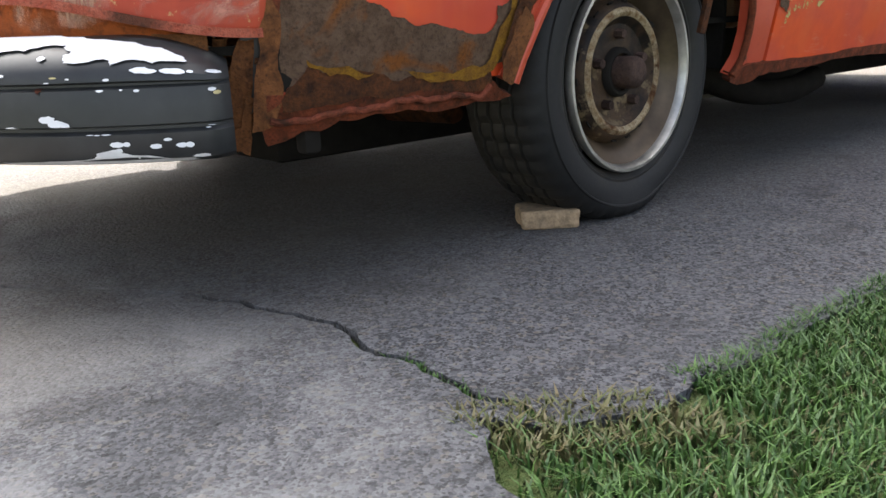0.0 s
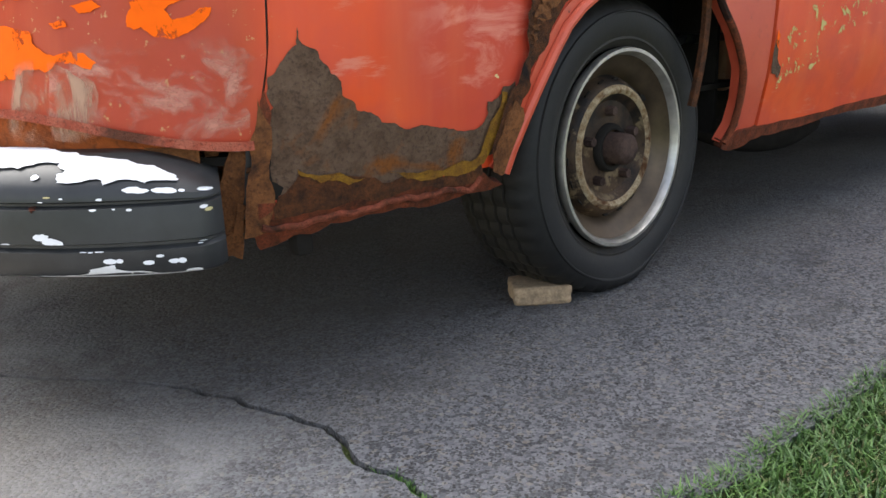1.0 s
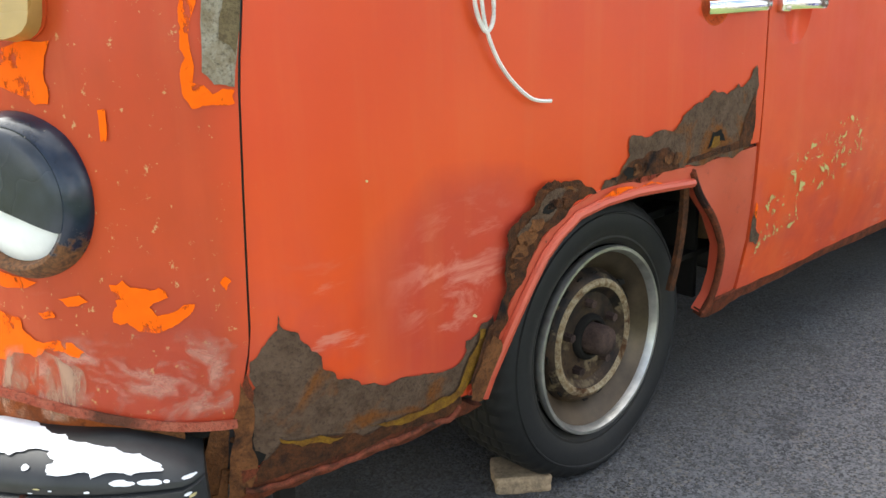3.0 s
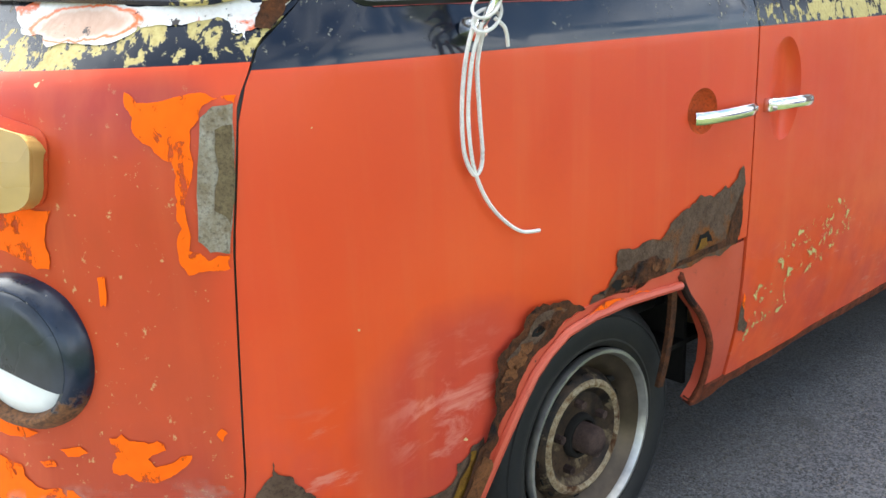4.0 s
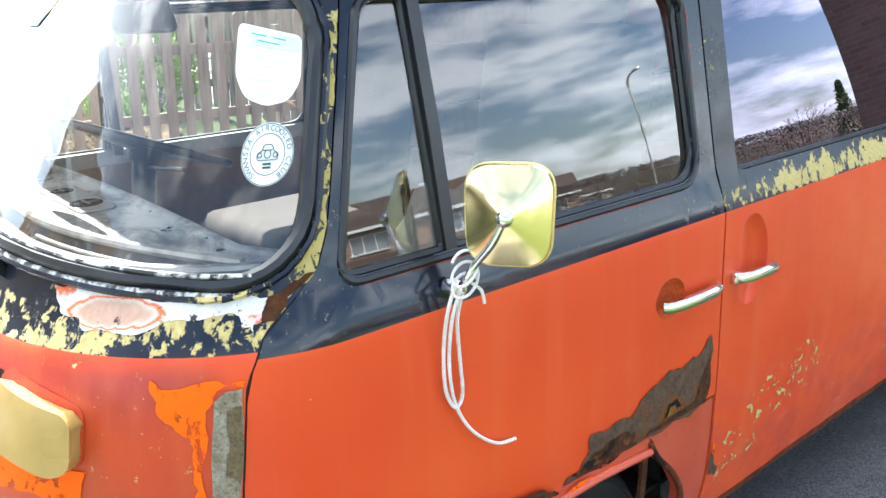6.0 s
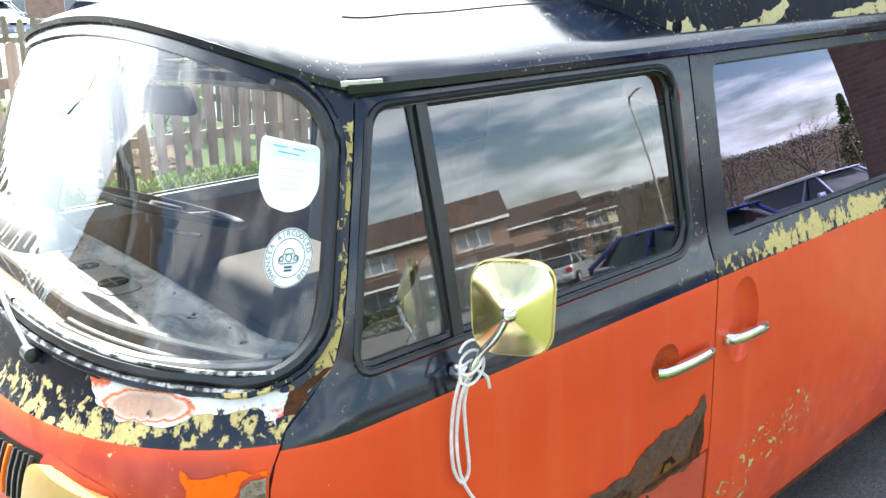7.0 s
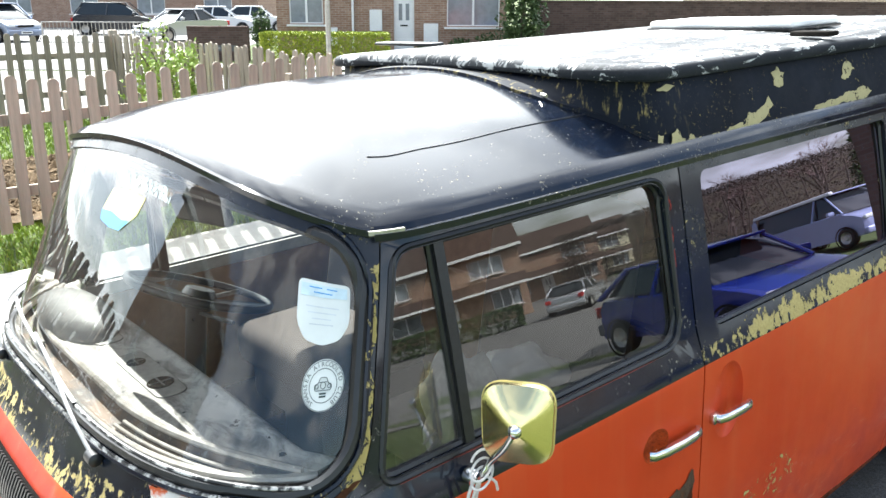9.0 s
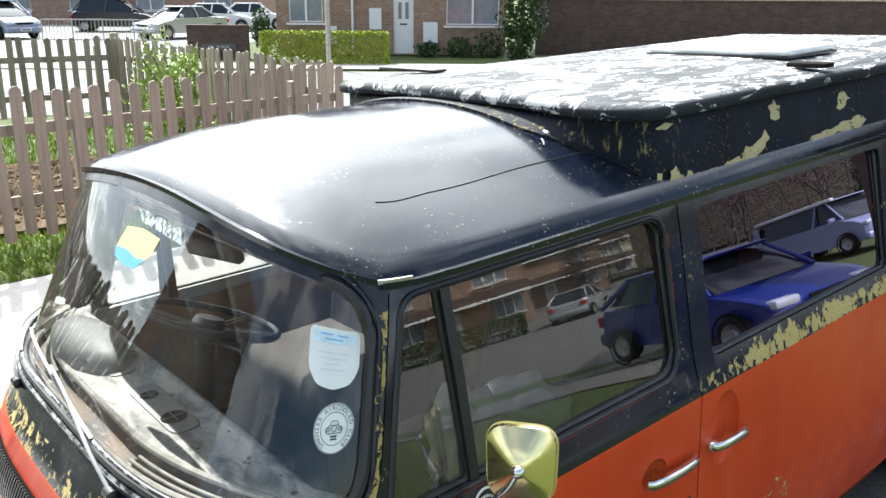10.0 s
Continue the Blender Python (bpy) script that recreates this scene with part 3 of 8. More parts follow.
def build_front():
    zs = [0.385 + (1.6 - 0.385) * i / 24 for i in range(25)]
    outer = [(0.0, z) for z in zs] + [(u, 1.6) for u in np.linspace(0.05, 1.95, 30)] + [(2.0, z) for z in reversed(zs)]
    outer += [(u, nose_foot(u)) for u in np.linspace(1.95, 0.05, 40)]
    bm = sheet(outer, front, [ws_loop(0.0)], 0.04, (-1, 0, 0), 0.012, 1.078)
    fp = part("front_panel", bm, [ORANGE, BLACK_FLAKED], van, "orange nose panel, black and flaked to cream below the windscreen")
    # rolled lip at the bottom
    path = [front(u, nose_foot(u) + 0.003, 0.004) for u in np.linspace(0.0, 2.0, 80)]
    part("front_lip", sweep(path, [(-0.006, -0.006), (0.007, -0.006), (0.007, 0.003), (-0.003, 0.006)]), rust_mat("red_brown_worn_lip", (0.26, 0.05, 0.026), (0.34, 0.1, 0.06), (0.1, 0.035, 0.02), 40), fp)
    part("windscreen", sheet(ws_loop(0.005), lambda u, z: front(u, z, -0.008), (), 0.05, (-1, 0, 0)), GLASS_WS, van, "curved windscreen, dusty, with stickers inside").visible_shadow = False
    loop = [front(u, z, 0.001) for u, z in ws_loop(0.004)]
    part("windscreen_seal", tube(loop, 0.013, 8, True), SEAL, van, "black rubber windscreen seal, cracked")
    loop = [front(u, z, 0.007) for u, z in ws_loop(0.022)]
    part("windscreen_rim", tube(loop, 0.006, 6, True), BLACK_FLAKED, fp)


build_front()


def side_panel(name, outline, mats, holes=(), label="", thick=0.01, off=0.0, split=BELT, parent=None, both=True, step=0.05):
    ob = part(name, sheet(outline, lambda a, b: side(a, b, off), holes, step, (0, -1, 0), thick, split), mats, parent or van, label)
    if both:
        part(name, sheet(outline, lambda a, b: far(side(a, b, off)), holes, step, (0, 1, 0), thick, split), mats, parent or van, label)
    return ob


ARCH = [(0.905, 0.606), (0.818, 0.608), (0.726, 0.611), (0.613, 0.604), (0.524, 0.583), (0.469, 0.545), (0.424, 0.492), (0.394, 0.44), (0.37, 0.385), (0.345, 0.338), (0.32, 0.304)]
ARCH_IN = [(0.905, 0.572), (0.818, 0.578), (0.726, 0.584), (0.63, 0.582), (0.558, 0.572), (0.508, 0.545), (0.474, 0.517), (0.442, 0.474), (0.41, 0.425), (0.384, 0.375), (0.363, 0.325), (0.352, 0.29)]
VENT = rounded([(0.168, 1.152), (0.372, 1.152), (0.372, 1.562), (0.285, 1.562)], [0.035, 0.012, 0.012, 0.03])
WIN = rounded([(0.398, 1.152), (1.092, 1.152), (1.092, 1.556), (0.398, 1.556)], [0.012, 0.07, 0.06, 0.012])
WIN2 = rounded([(1.252, 1.145), (2.315, 1.145), (2.315, 1.556), (1.252, 1.556)], 0.03)
B_X = 1.163
CUP = (0.966, 0.916, 0.052, 0.045)
HOLLOW = (1.285, 0.93, 0.074, 0.112)


def hollow_rim(c, n=36):
    return [(c[0] + c[2] * math.cos(a), c[1] + c[3] * math.sin(a)) for a in np.linspace(0, 2 * math.pi, n + 1)[:-1]]


def build_sides():
    edge = [(seam_x(z) + 0.0028, z) for z in np.linspace(0.30, 1.58, 30)]
    outline = edge + [(B_X, 1.582), (B_X, 1.3), (B_X, BELT), (B_X, 0.85), (B_X, 0.62)] + ARCH
    door = side_panel("front_door", outline, [ORANGE, BLACK], [rounded([(0.168, 1.152), (1.092, 1.152), (1.092, 1.558), (0.285, 1.558)], [0.035, 0.07, 0.06, 0.035]), hollow_rim(CUP)],
                      "orange front door with black window frame and rusted lower edge")
    outline = [(B_X + 0.006, 0.27), (B_X + 0.006, 1.58), (2.44, 1.58), (2.44, 0.27)]
    side_panel("sliding_door", outline, [ORANGE, BLACK_BELT], [WIN2, hollow_rim(HOLLOW)], "orange sliding door, black band flaked to cream at the belt")
    arch2 = [(3.09 + 0.38 * math.cos(a), 0.29 + 0.36 * math.sin(a)) for a in np.linspace(0.0, math.pi, 20)]
    outline = [(4.05, 0.29), (4.05, 1.58), (2.446, 1.58), (2.446, 0.27)] + list(reversed(arch2))
    side_panel("rear_quarter", outline, [ORANGE, BLACK_BELT], [rounded([(2.55, 1.16), (3.6, 1.16), (3.6, 1.55), (2.55, 1.55)], 0.05)], "orange rear side panel of the van")
    # bodywork between the wheel and the sliding door
    rear = [(0.90, 0.602), (0.935, 0.545), (1.0, 0.48), (1.045, 0.41), (1.06, 0.34), (1.055, 0.29), (1.03, 0.252), (1.10, 0.25), (B_X, 0.256), (B_X, 0.61)]
    side_panel("arch_rear_panel", rear, SALMON, label="salmon pink panel behind the wheel arch, rust at the edges", off=-0.004, split=None, thick=0.02)
    lip = ARCH + list(reversed(ARCH_IN))
    side_panel("wheel_arch_lip", lip, SALMON, label="salmon pink rolled wheel arch lip, rust along its edge", off=0.004, split=None, thick=0.028, step=0.03)
    # rear end
    prof = [(y0_of(z), z) for z in np.linspace(0.29, 1.6, 20)]
    bm = bmesh.new()
    rows = [[bm.verts.new((4.05 + 0.12 * (1 - (abs(k) ** 4)) * (1 if z < 1.1 else 1 - (z - 1.1)), CY + (CY - y) * k, z)) for k in np.linspace(-1, 1, 13)] for y, z in prof]
    for i in range(len(rows) - 1):
        for j in range(12):
            bm.faces.new((rows[i][j], rows[i][j + 1], rows[i + 1][j + 1], rows[i + 1][j]))
    part("rear_panel", thicken(bm, 0.01), ORANGE, van)


build_sides()


# roof, gutters and raised roof box
def roof_edge(k):
    """The roof's rim: k from 0 (near rear corner) over the nose to 1 (far rear corner)."""
    pts = [Vector((x, y0_of(1.6), 1.6)) for x in np.linspace(4.1, 0.42, 40)]
    z = 1.6
    pts += [front(u, z) for u in np.linspace(0.0, 2.0, 60)]
    pts += [Vector((x, 2 * CY - y0_of(1.6), 1.6)) for x in np.linspace(0.42, 4.1, 40)]
    pts += [Vector((4.1 + 0.04 * math.sin(k * math.pi), 2 * CY - y0_of(1.6) + (2 * y0_of(1.6) - 2 * CY) * k, 1.6)) for k in np.linspace(0.0, 1.0, 16)[1:]]
    return pts


def build_roof():
    rim = roof_edge(0)
    bm = bmesh.new()
    rows = []
    for r in [0, 0.02, 0.05, 0.1, 0.17, 0.26, 0.37, 0.5, 0.65, 0.82, 1.0]:
        row = []
        for p in rim:
            c = Vector((min(3.7, max(0.75, p.x)), CY, 1.80))
            f = 1 - (1 - r) ** 2.3
            q = p.lerp(c, r)
            row.append(bm.verts.new((q.x, q.y, p.z + (c.z - p.z) * f + (0.012 if r > 0 else 0))))
        rows.append(row)
    for a, b in zip(rows, rows[1:]):
        for j in range(len(rim) - 1):
            bm.faces.new((a[j], a[j + 1], b[j + 1], b[j]))
    bmesh.ops.remove_doubles(bm, verts=bm.verts[:], dist=1e-5)
    bm.normal_update()
    if sum((f.normal.z for f in bm.faces)) < 0:
        bmesh.ops.reverse_faces(bm, faces=bm.faces[:])
    roof = part("cab_roof", thicken(bm, 0.01), BLACK, van, "rounded black cab roof, glossy and speckled", 60)
    g = [side(x, 1.596, 0.012) for x in np.linspace(4.0, 0.40, 40)] + [side(x, 1.597 + 0.006 * (0.4 - x), 0.012) for x in np.linspace(0.38, 0.245, 8)]
    prof = [(-0.014, -0.008), (0.014, -0.010), (0.016, 0.004), (0.010, 0.004), (0.008, -0.002), (-0.006, 0.0), (-0.014, 0.012)]
    part("rain_gutter", sweep(g, [(-a, b) for a, b in prof]), BLACK, van, "black rain gutter, paint chipped along its edge")
    part("rain_gutter", sweep([far(p) for p in g], prof), BLACK, van)
    part("gutter_end", sweep([side(x, 1.604, 0.026) for x in np.linspace(0.232, 0.295, 8)], [(-0.003, -0.004), (0.003, -0.004), (0.003, 0.004), (-0.003, 0.004)]), STEEL, roof, "bright metal gutter tip")
    lipp = [front(u, 1.596, 0.006) for u in np.linspace(0.0, 2.0, 90)]
    part("roof_lip", sweep(lipp, [(-0.007, -0.006), (0.007, -0.006), (0.009, 0.004), (-0.007, 0.006)]), BLACK, roof, "raised black edge of the roof over the windscreen")
    seam = smooth_path([(0.365, 0.30, 1.703), (0.41, 0.288, 1.70), (0.48, 0.286, 1.70), (0.6, 0.286, 1.70), (0.8, 0.298, 1.705), (1.06, 0.30, 1.70), (1.12, 0.30, 1.7)], 8)
    bpy.context.view_layer.update()
    hits = [(p, roof.ray_cast((p.x, p.y, 2.5), (0, 0, -1))) for p in seam]
    seam = [h[1] if h[0] else Vector((p.x, p.y, roof_z(p.x, p.y))) for p, h in hits]
    part("roof_seam", tube(seam, 0.0022, 6), SEAL, roof)


def roof_z(x, y):
    y = min(y, 2 * CY - y)
    e = y0_of(1.6)
    r = max(0.0, min(1.0, (y - e) / (CY - e)))
    z = 1.6 + 0.2 * (1 - (1 - r) ** 2.3) + 0.012
    if x < 0.75:
        q = max(0.0, min(1.0, (x - 0.10) / 0.65))
        z = min(z, 1.685 + (1.812 - 1.685) * (1 - (1 - q) ** 2.3)) if q < 0.4 and r > 0.3 else z
    return z


build_roof()


def lid_outline(grow=0.0):
    """The lid in plan: a long plate with rounded corners and a front that bows a little."""
    half, out = 0.692 + grow, []
    for w in np.linspace(-1, 1, 41):
        a = abs(w)
        out.append((1.022 - grow + 0.02 * a * a + 0.105 * max(0.0, (a - 0.72) / 0.28) ** 2.6, CY - half * w * (1 - 0.012 * a ** 8)))
    near = [(x, CY - half) for x in np.linspace(1.22, 3.6, 26)]
    tail = rounded([(3.6, CY - half), (3.75 + grow, CY - half), (3.75 + grow, CY + half), (3.6, CY + half)], [0.001, 0.1, 0.1, 0.001], 6)
    return near + tail[7:-7] + [(x, 2 * CY - y) for x, y in reversed(near)] + sorted(out, key=lambda p: -p[1])


def lid_crown(y):
    return 0.026 * max(0.0, 1 - ((y - CY) / 0.69) ** 2)


def box_foot(x, y):
    """Where the roof box meets the roof: straight along the gutters, swept forward over the cab."""
    w = min(1.0, abs(y - CY) / 0.692)
    if x > 1.2 and w > 0.9:
        return Vector((x, CY + math.copysign(0.721, y - CY), 1.612))
    fx = 0.972 + 0.178 * max(0.0, (w - 0.55) / 0.45) ** 1.25 if x < 1.5 else x
    fy = CY + (y - CY) * (1.0 + 0.042 * w ** 3)
    return Vector((fx, fy, 1.612 if w > 0.985 else roof_z(fx, fy)))


def build_raised_roof():
    """A low box let into the roof, with a lifting lid."""
    bm = bmesh.new()
    top = lid_outline(-0.016)
    rows = [[] for _ in range(6)]
    for x, y in top:
        f = box_foot(x, y)
        t = Vector((x, y, 1.786 + lid_crown(y)))
        w = min(1.0, abs(y - CY) / 0.692)
        lean = 0.55 if w > 0.9 else 0.8
        fwd = Vector((f.x - t.x, f.y - t.y, 0.0))
        flange = fwd.normalized() * (0.016 if w < 0.96 else 0.004) if fwd.length > 1e-4 else Vector()
        pts = [f + flange + Vector((0, 0, -0.012)), f + flange + Vector((0, 0, 0.005)), f + Vector((0, 0, 0.008))]
        for k in (0.35, 0.8, 1.0):
            q = f.lerp(t, k)
            s = k ** (1.7 if w > 0.9 else 0.75)
            pts.append(Vector((f.x + (t.x - f.x) * s, f.y + (t.y - f.y) * s, q.z)))
        for row, p in zip(rows, pts):
            row.append(bm.verts.new(p))
    for a, b in zip(rows, rows[1:]):
        for j in range(len(top)):
            k = (j + 1) % len(top)
            bm.faces.new((a[j], a[k], b[k], b[j]))
    bmesh.ops.recalc_face_normals(bm, faces=bm.faces[:])
    part("roof_box", bm, BLACK_BOX, van, "black raised roof box flaked to cream along the gutter", 38)
    # the lid: rolled rim, a gutter line inside it, a slightly domed top
    bm = bmesh.new()
    rows = []
    for z, g in ((1.789, -0.02), (1.786, 0.0), (1.789, 0.008), (1.798, 0.011), (1.812, 0.010), (1.820, 0.004), (1.825, -0.008), (1.826, -0.03), (1.822, -0.036), (1.822, -0.044), (1.826, -0.05)):
        rows.append([bm.verts.new((x, y, z + lid_crown(y))) for x, y in lid_outline(g)])
    base = lid_outline(-0.05)
    for f in (0.9, 0.7, 0.4, 0.15):
        rows.append([bm.verts.new((2.4 + (x - 2.4) * f, CY + (y - CY) * f, 1.826 + lid_crown(CY + (y - CY) * f))) for x, y in base])
    c = bm.verts.new((2.4, CY, 1.852))
    for a, b in zip(rows, rows[1:]):
        for j in range(len(a)):
            k = (j + 1) % len(a)
            bm.faces.new((a[j], a[k], b[k], b[j]))
    for j in range(len(rows[-1])):
        bm.faces.new((rows[-1][j], rows[-1][(j + 1) % len(rows[-1])], c))
    bmesh.ops.recalc_face_normals(bm, faces=bm.faces[:])
    lid = part("roof_lid", bm, LID, van, "flat lifting roof lid, black paint peeling to white", 50)
    hatch = part("roof_hatch", box((0.34, 0.60, 0.03), (2.40, 0.70, 1.868), 0.014, seg=3), WHITE, lid, "white plastic roof hatch")
    part("hatch_frame", box((0.35, 0.61, 0.012), (2.40, 0.70, 1.852), 0.004), SEAL, hatch)
    part("roof_vent", box((0.07, 0.13, 0.016), (2.07, 0.24, 1.848), 0.005), DARK, lid, "small dark roof vent")
    part("roof_plate", box((0.06, 0.35, 0.012), (1.36, 1.44, 1.851), 0.005), SEAL, lid, "flat dark plate on the lid")
    latch = box_foot(1.03, 0.404)
    part("lid_latch", tube([latch + Vector((-0.004, 0.012, 0.012)), latch + Vector((-0.012, -0.012, 0.010))], 0.005, 8), STEEL, van, "small metal lid catch")


build_raised_roof()


# ---- ground ----
UP = Vector((0.039, -0.032, 1.0)).normalized()


def ease(v, lo, hi):
    k = min(1.0, max(0.0, (v - lo) / (hi - lo)))
    return k * k * (3 - 2 * k)


def ground_z(x, y):
    """Level under the van, rising to the garden fence behind it; the land as a whole leans a little to the van's own level."""
    k = ease(math.hypot(x - 0.8, y - 0.6), 3.0, 6.0)
    d = 0.63 * x + 0.775 * y
    s = 0.75 * x - 0.66 * y
    return k * (-0.039 * x + 0.032 * y) + 0.36 * ease(y, 2.2, 5.2) - 0.3 * ease(d, 12, 21) - 0.7 * ease(s, 6.5, 13.0) * ease(-y, 1.0, 4.0)


def upright(x, y, yaw=0.0, dz=0.0):
    """A pose that stands upright on the ground, turned by yaw degrees."""
    q = Vector((0, 0, 1)).rotation_difference(UP).to_matrix().to_4x4()
    return Matrix.Translation((x, y, ground_z(x, y) + dz)) @ q @ pose(0, 0, 0, 0, 0, yaw)


def build_ground():
    ts = [-1500, -700, -300, -150, -80, -50] + list(range(-40, -8, 4)) + list(np.arange(-8, 9, 0.5)) + list(range(9, 45, 4)) + [50, 80, 150, 300, 700, 1500]
    bm = bmesh.new()
    rows = [[bm.verts.new((x, y, ground_z(x, y) - 0.014)) for y in ts] for x in ts]
    for i in range(len(ts) - 1):
        for j in range(len(ts) - 1):
            bm.faces.new((rows[i][j], rows[i + 1][j], rows[i + 1][j + 1], rows[i][j + 1]))
    t = Tree("lawn_and_soil")
    a, b = t.noise(2.2, 5, 0.6), t.noise(60, 4, 0.7)
    col = t.mix(t.step(a, 0.3, 0.7), (0.05, 0.075, 0.022), (0.08, 0.1, 0.035))
    col = t.mix(t.math("MULTIPLY", t.step(b, 0.5, 0.8), 0.5), col, (0.13, 0.12, 0.05))
    tagged(part("ground", bm, t.done(col, 0.9, 0, b, 0.8, 0.03, 0.2)), "green lawn and open ground", "ground", kind="structure")


build_ground()

CRACK = jag([(-0.75, 1.25), (-0.34, 0.52), (-0.159, 0.285), (-0.13, 0.2), (-0.092, 0.096), (-0.066, 0.0), (-0.075, -0.1), (-0.062, -0.212), (-0.075, -0.31), (-0.06, -0.44)], 0.012, 5, 4, False)
LAWN = jag([(0.05, -0.485), (0.32, -0.478), (0.6, -0.485), (0.9, -0.44), (1.6, -0.42), (3.0, -0.45), (8.0, -0.5)], 0.03, 9, 5, False)


def build_drive():
    top = lambda a, b: Vector((a, b, 0.0))
    gap = 0.006
    right = [(x + gap, y) for x, y in CRACK] + LAWN + [(8.0, 2.6), (-0.75 + gap, 2.6)]
    left = [(x - gap, y) for x, y in reversed(CRACK)] + [(-0.75, 2.6), (-2.6, 2.6), (-2.6, -1.6), (-0.30, -1.6), (-0.27, -0.9)] + jag([(-0.22, -0.62), (-0.184, -0.484), (-0.11, -0.36)], 0.02, 3, 3, False)
    for pts in (right, left):
        ob = part("drive_slab", sheet(pts, top, (), 0.6, (0, 0, 1), 0.05), ASPHALT)
        tagged(ob, "cracked grey asphalt driveway slab, painted paler and browner under the van", "driveway", kind="structure")


build_drive()


# ---- the van's parts ----
def patch(name, pts, where, mat, off=0.0016, amp=0.008, seed=1, levels=4, parent=None, label="", thick=0.0, step=0.05):
    """A ragged flake or rusted area that lies on the body's skin."""
    fn = {"side": side, "front": front}[where]
    out = (0, -1, 0) if where == "side" else (-1, -0.8, 0)
    return part(name, sheet(jag(pts, amp, seed, levels), lambda a, b: fn(a, b, off), (), step, out, thick), mat, parent or van, label)


def scuffed(name, color, lo, hi, scale=9.0, most=0.8, stretch=(1, 1, 1), fade=None):
    """Thin worn paint: it covers only where its noise says so, and thins out away from fade's middle (y, z, half sizes)."""
    t = Tree(name)
    n = t.noise(scale, 7, 0.68, stretch, 0.5)
    a = t.step(n, lo, hi, 0.0, most)
    if fade:
        dy = t.math("DIVIDE", t.math("SUBTRACT", t.axis(1), fade[0]), fade[2])
        dz = t.math("DIVIDE", t.math("SUBTRACT", t.axis(2), fade[1]), fade[3])
        a = t.math("MULTIPLY", a, t.step(t.math("ADD", t.math("MULTIPLY", dy, dy), t.math("MULTIPLY", dz, dz)), 1.0, 0.35))
    t.put(a, t.b.inputs["Alpha"])
    return t.done(t.mix(t.noise(60, 4), tuple(c * 0.75 for c in color), color), 0.7, 0, None, spec=0.15)


SCUFF_PINK = scuffed("rubbed_pink_primer", (0.66, 0.3, 0.22), 0.46, 0.62, 14, 0.8, (1, 1, 1.4), (0.12, 0.46, 0.2, 0.075))
NOSE_A, NOSE_B = front(0.31, 0.455), front(0.13, 0.46)
SCUFF_BROWN = scuffed("brown_scraped_paint", (0.5, 0.31, 0.21), 0.45, 0.62, 26, 0.85, (1, 1, 0.35), (NOSE_A.y, 0.455, 0.09, 0.06))
FLAKE_CREAM = scuffed("cream_flaking_spots", (0.56, 0.46, 0.18), 0.575, 0.585, 34, 1.0)
VIVID = scuffed("worn_fresh_orange_undercoat", (1.0, 0.135, 0.0), 0.385, 0.46, 34, 1.0, (1, 1, 0.7))
CREAM_BITS = scuffed("cream_undercoat_with_ragged_edge", (0.52, 0.45, 0.24), 0.40, 0.42, 40, 1.0)
CREAM_WORN = scuffed("cream_undercoat_left_in_scabs", (0.47, 0.37, 0.13), 0.455, 0.47, 42, 1.0, (1, 1, 0.8))


def scorched():
    """Paint burnt through to tan filler, ringed with orange; chalky white paints in glare."""
    t = Tree("scorched_blistered_paint")
    c = front(0.285, 1.131)
    dy = t.math("DIVIDE", t.math("SUBTRACT", t.axis(1), c.y), 0.082)
    dz = t.math("DIVIDE", t.math("SUBTRACT", t.axis(2), c.z), 0.024)
    n, f = t.noise(14, 5, 0.65, warp=0.6), t.noise(60, 5, 0.7)
    r = t.math("ADD", t.math("ADD", t.math("MULTIPLY", dy, dy), t.math("MULTIPLY", dz, dz)), t.math("MULTIPLY", n, 1.7))
    tan = t.mix(t.step(n, 0.35, 0.65), (0.50, 0.33, 0.24), (0.36, 0.19, 0.12))
    col = t.mix(t.step(r, 1.2, 1.5), tan, (0.62, 0.5, 0.42))
    col = t.mix(t.math("MULTIPLY", t.step(r, 1.45, 1.56), t.step(r, 1.78, 1.62)), col, (0.66, 0.12, 0.02))
    white = t.mix(t.step(f, 0.3, 0.7), (0.74, 0.71, 0.68), (0.58, 0.52, 0.47))
    col = t.mix(t.step(r, 1.65, 1.85), col, white)
    col = t.mix(t.math("MULTIPLY", t.step(n, 0.6, 0.66), t.step(r, 2.1, 2.6)), col, (0.6, 0.1, 0.02))
    col = t.mix(t.step(t.noise(30, 5, 0.7), 0.64, 0.66), col, (0.03, 0.02, 0.016))
    t.put(t.step(t.noise(26, 6, 0.7), 0.34, 0.37), t.b.inputs["Alpha"])
    return t.done(col, 0.35, 0, t.math("ADD", n, t.math("MULTIPLY", f, 0.3)), 0.5, 0.004)


BURNT = scorched()


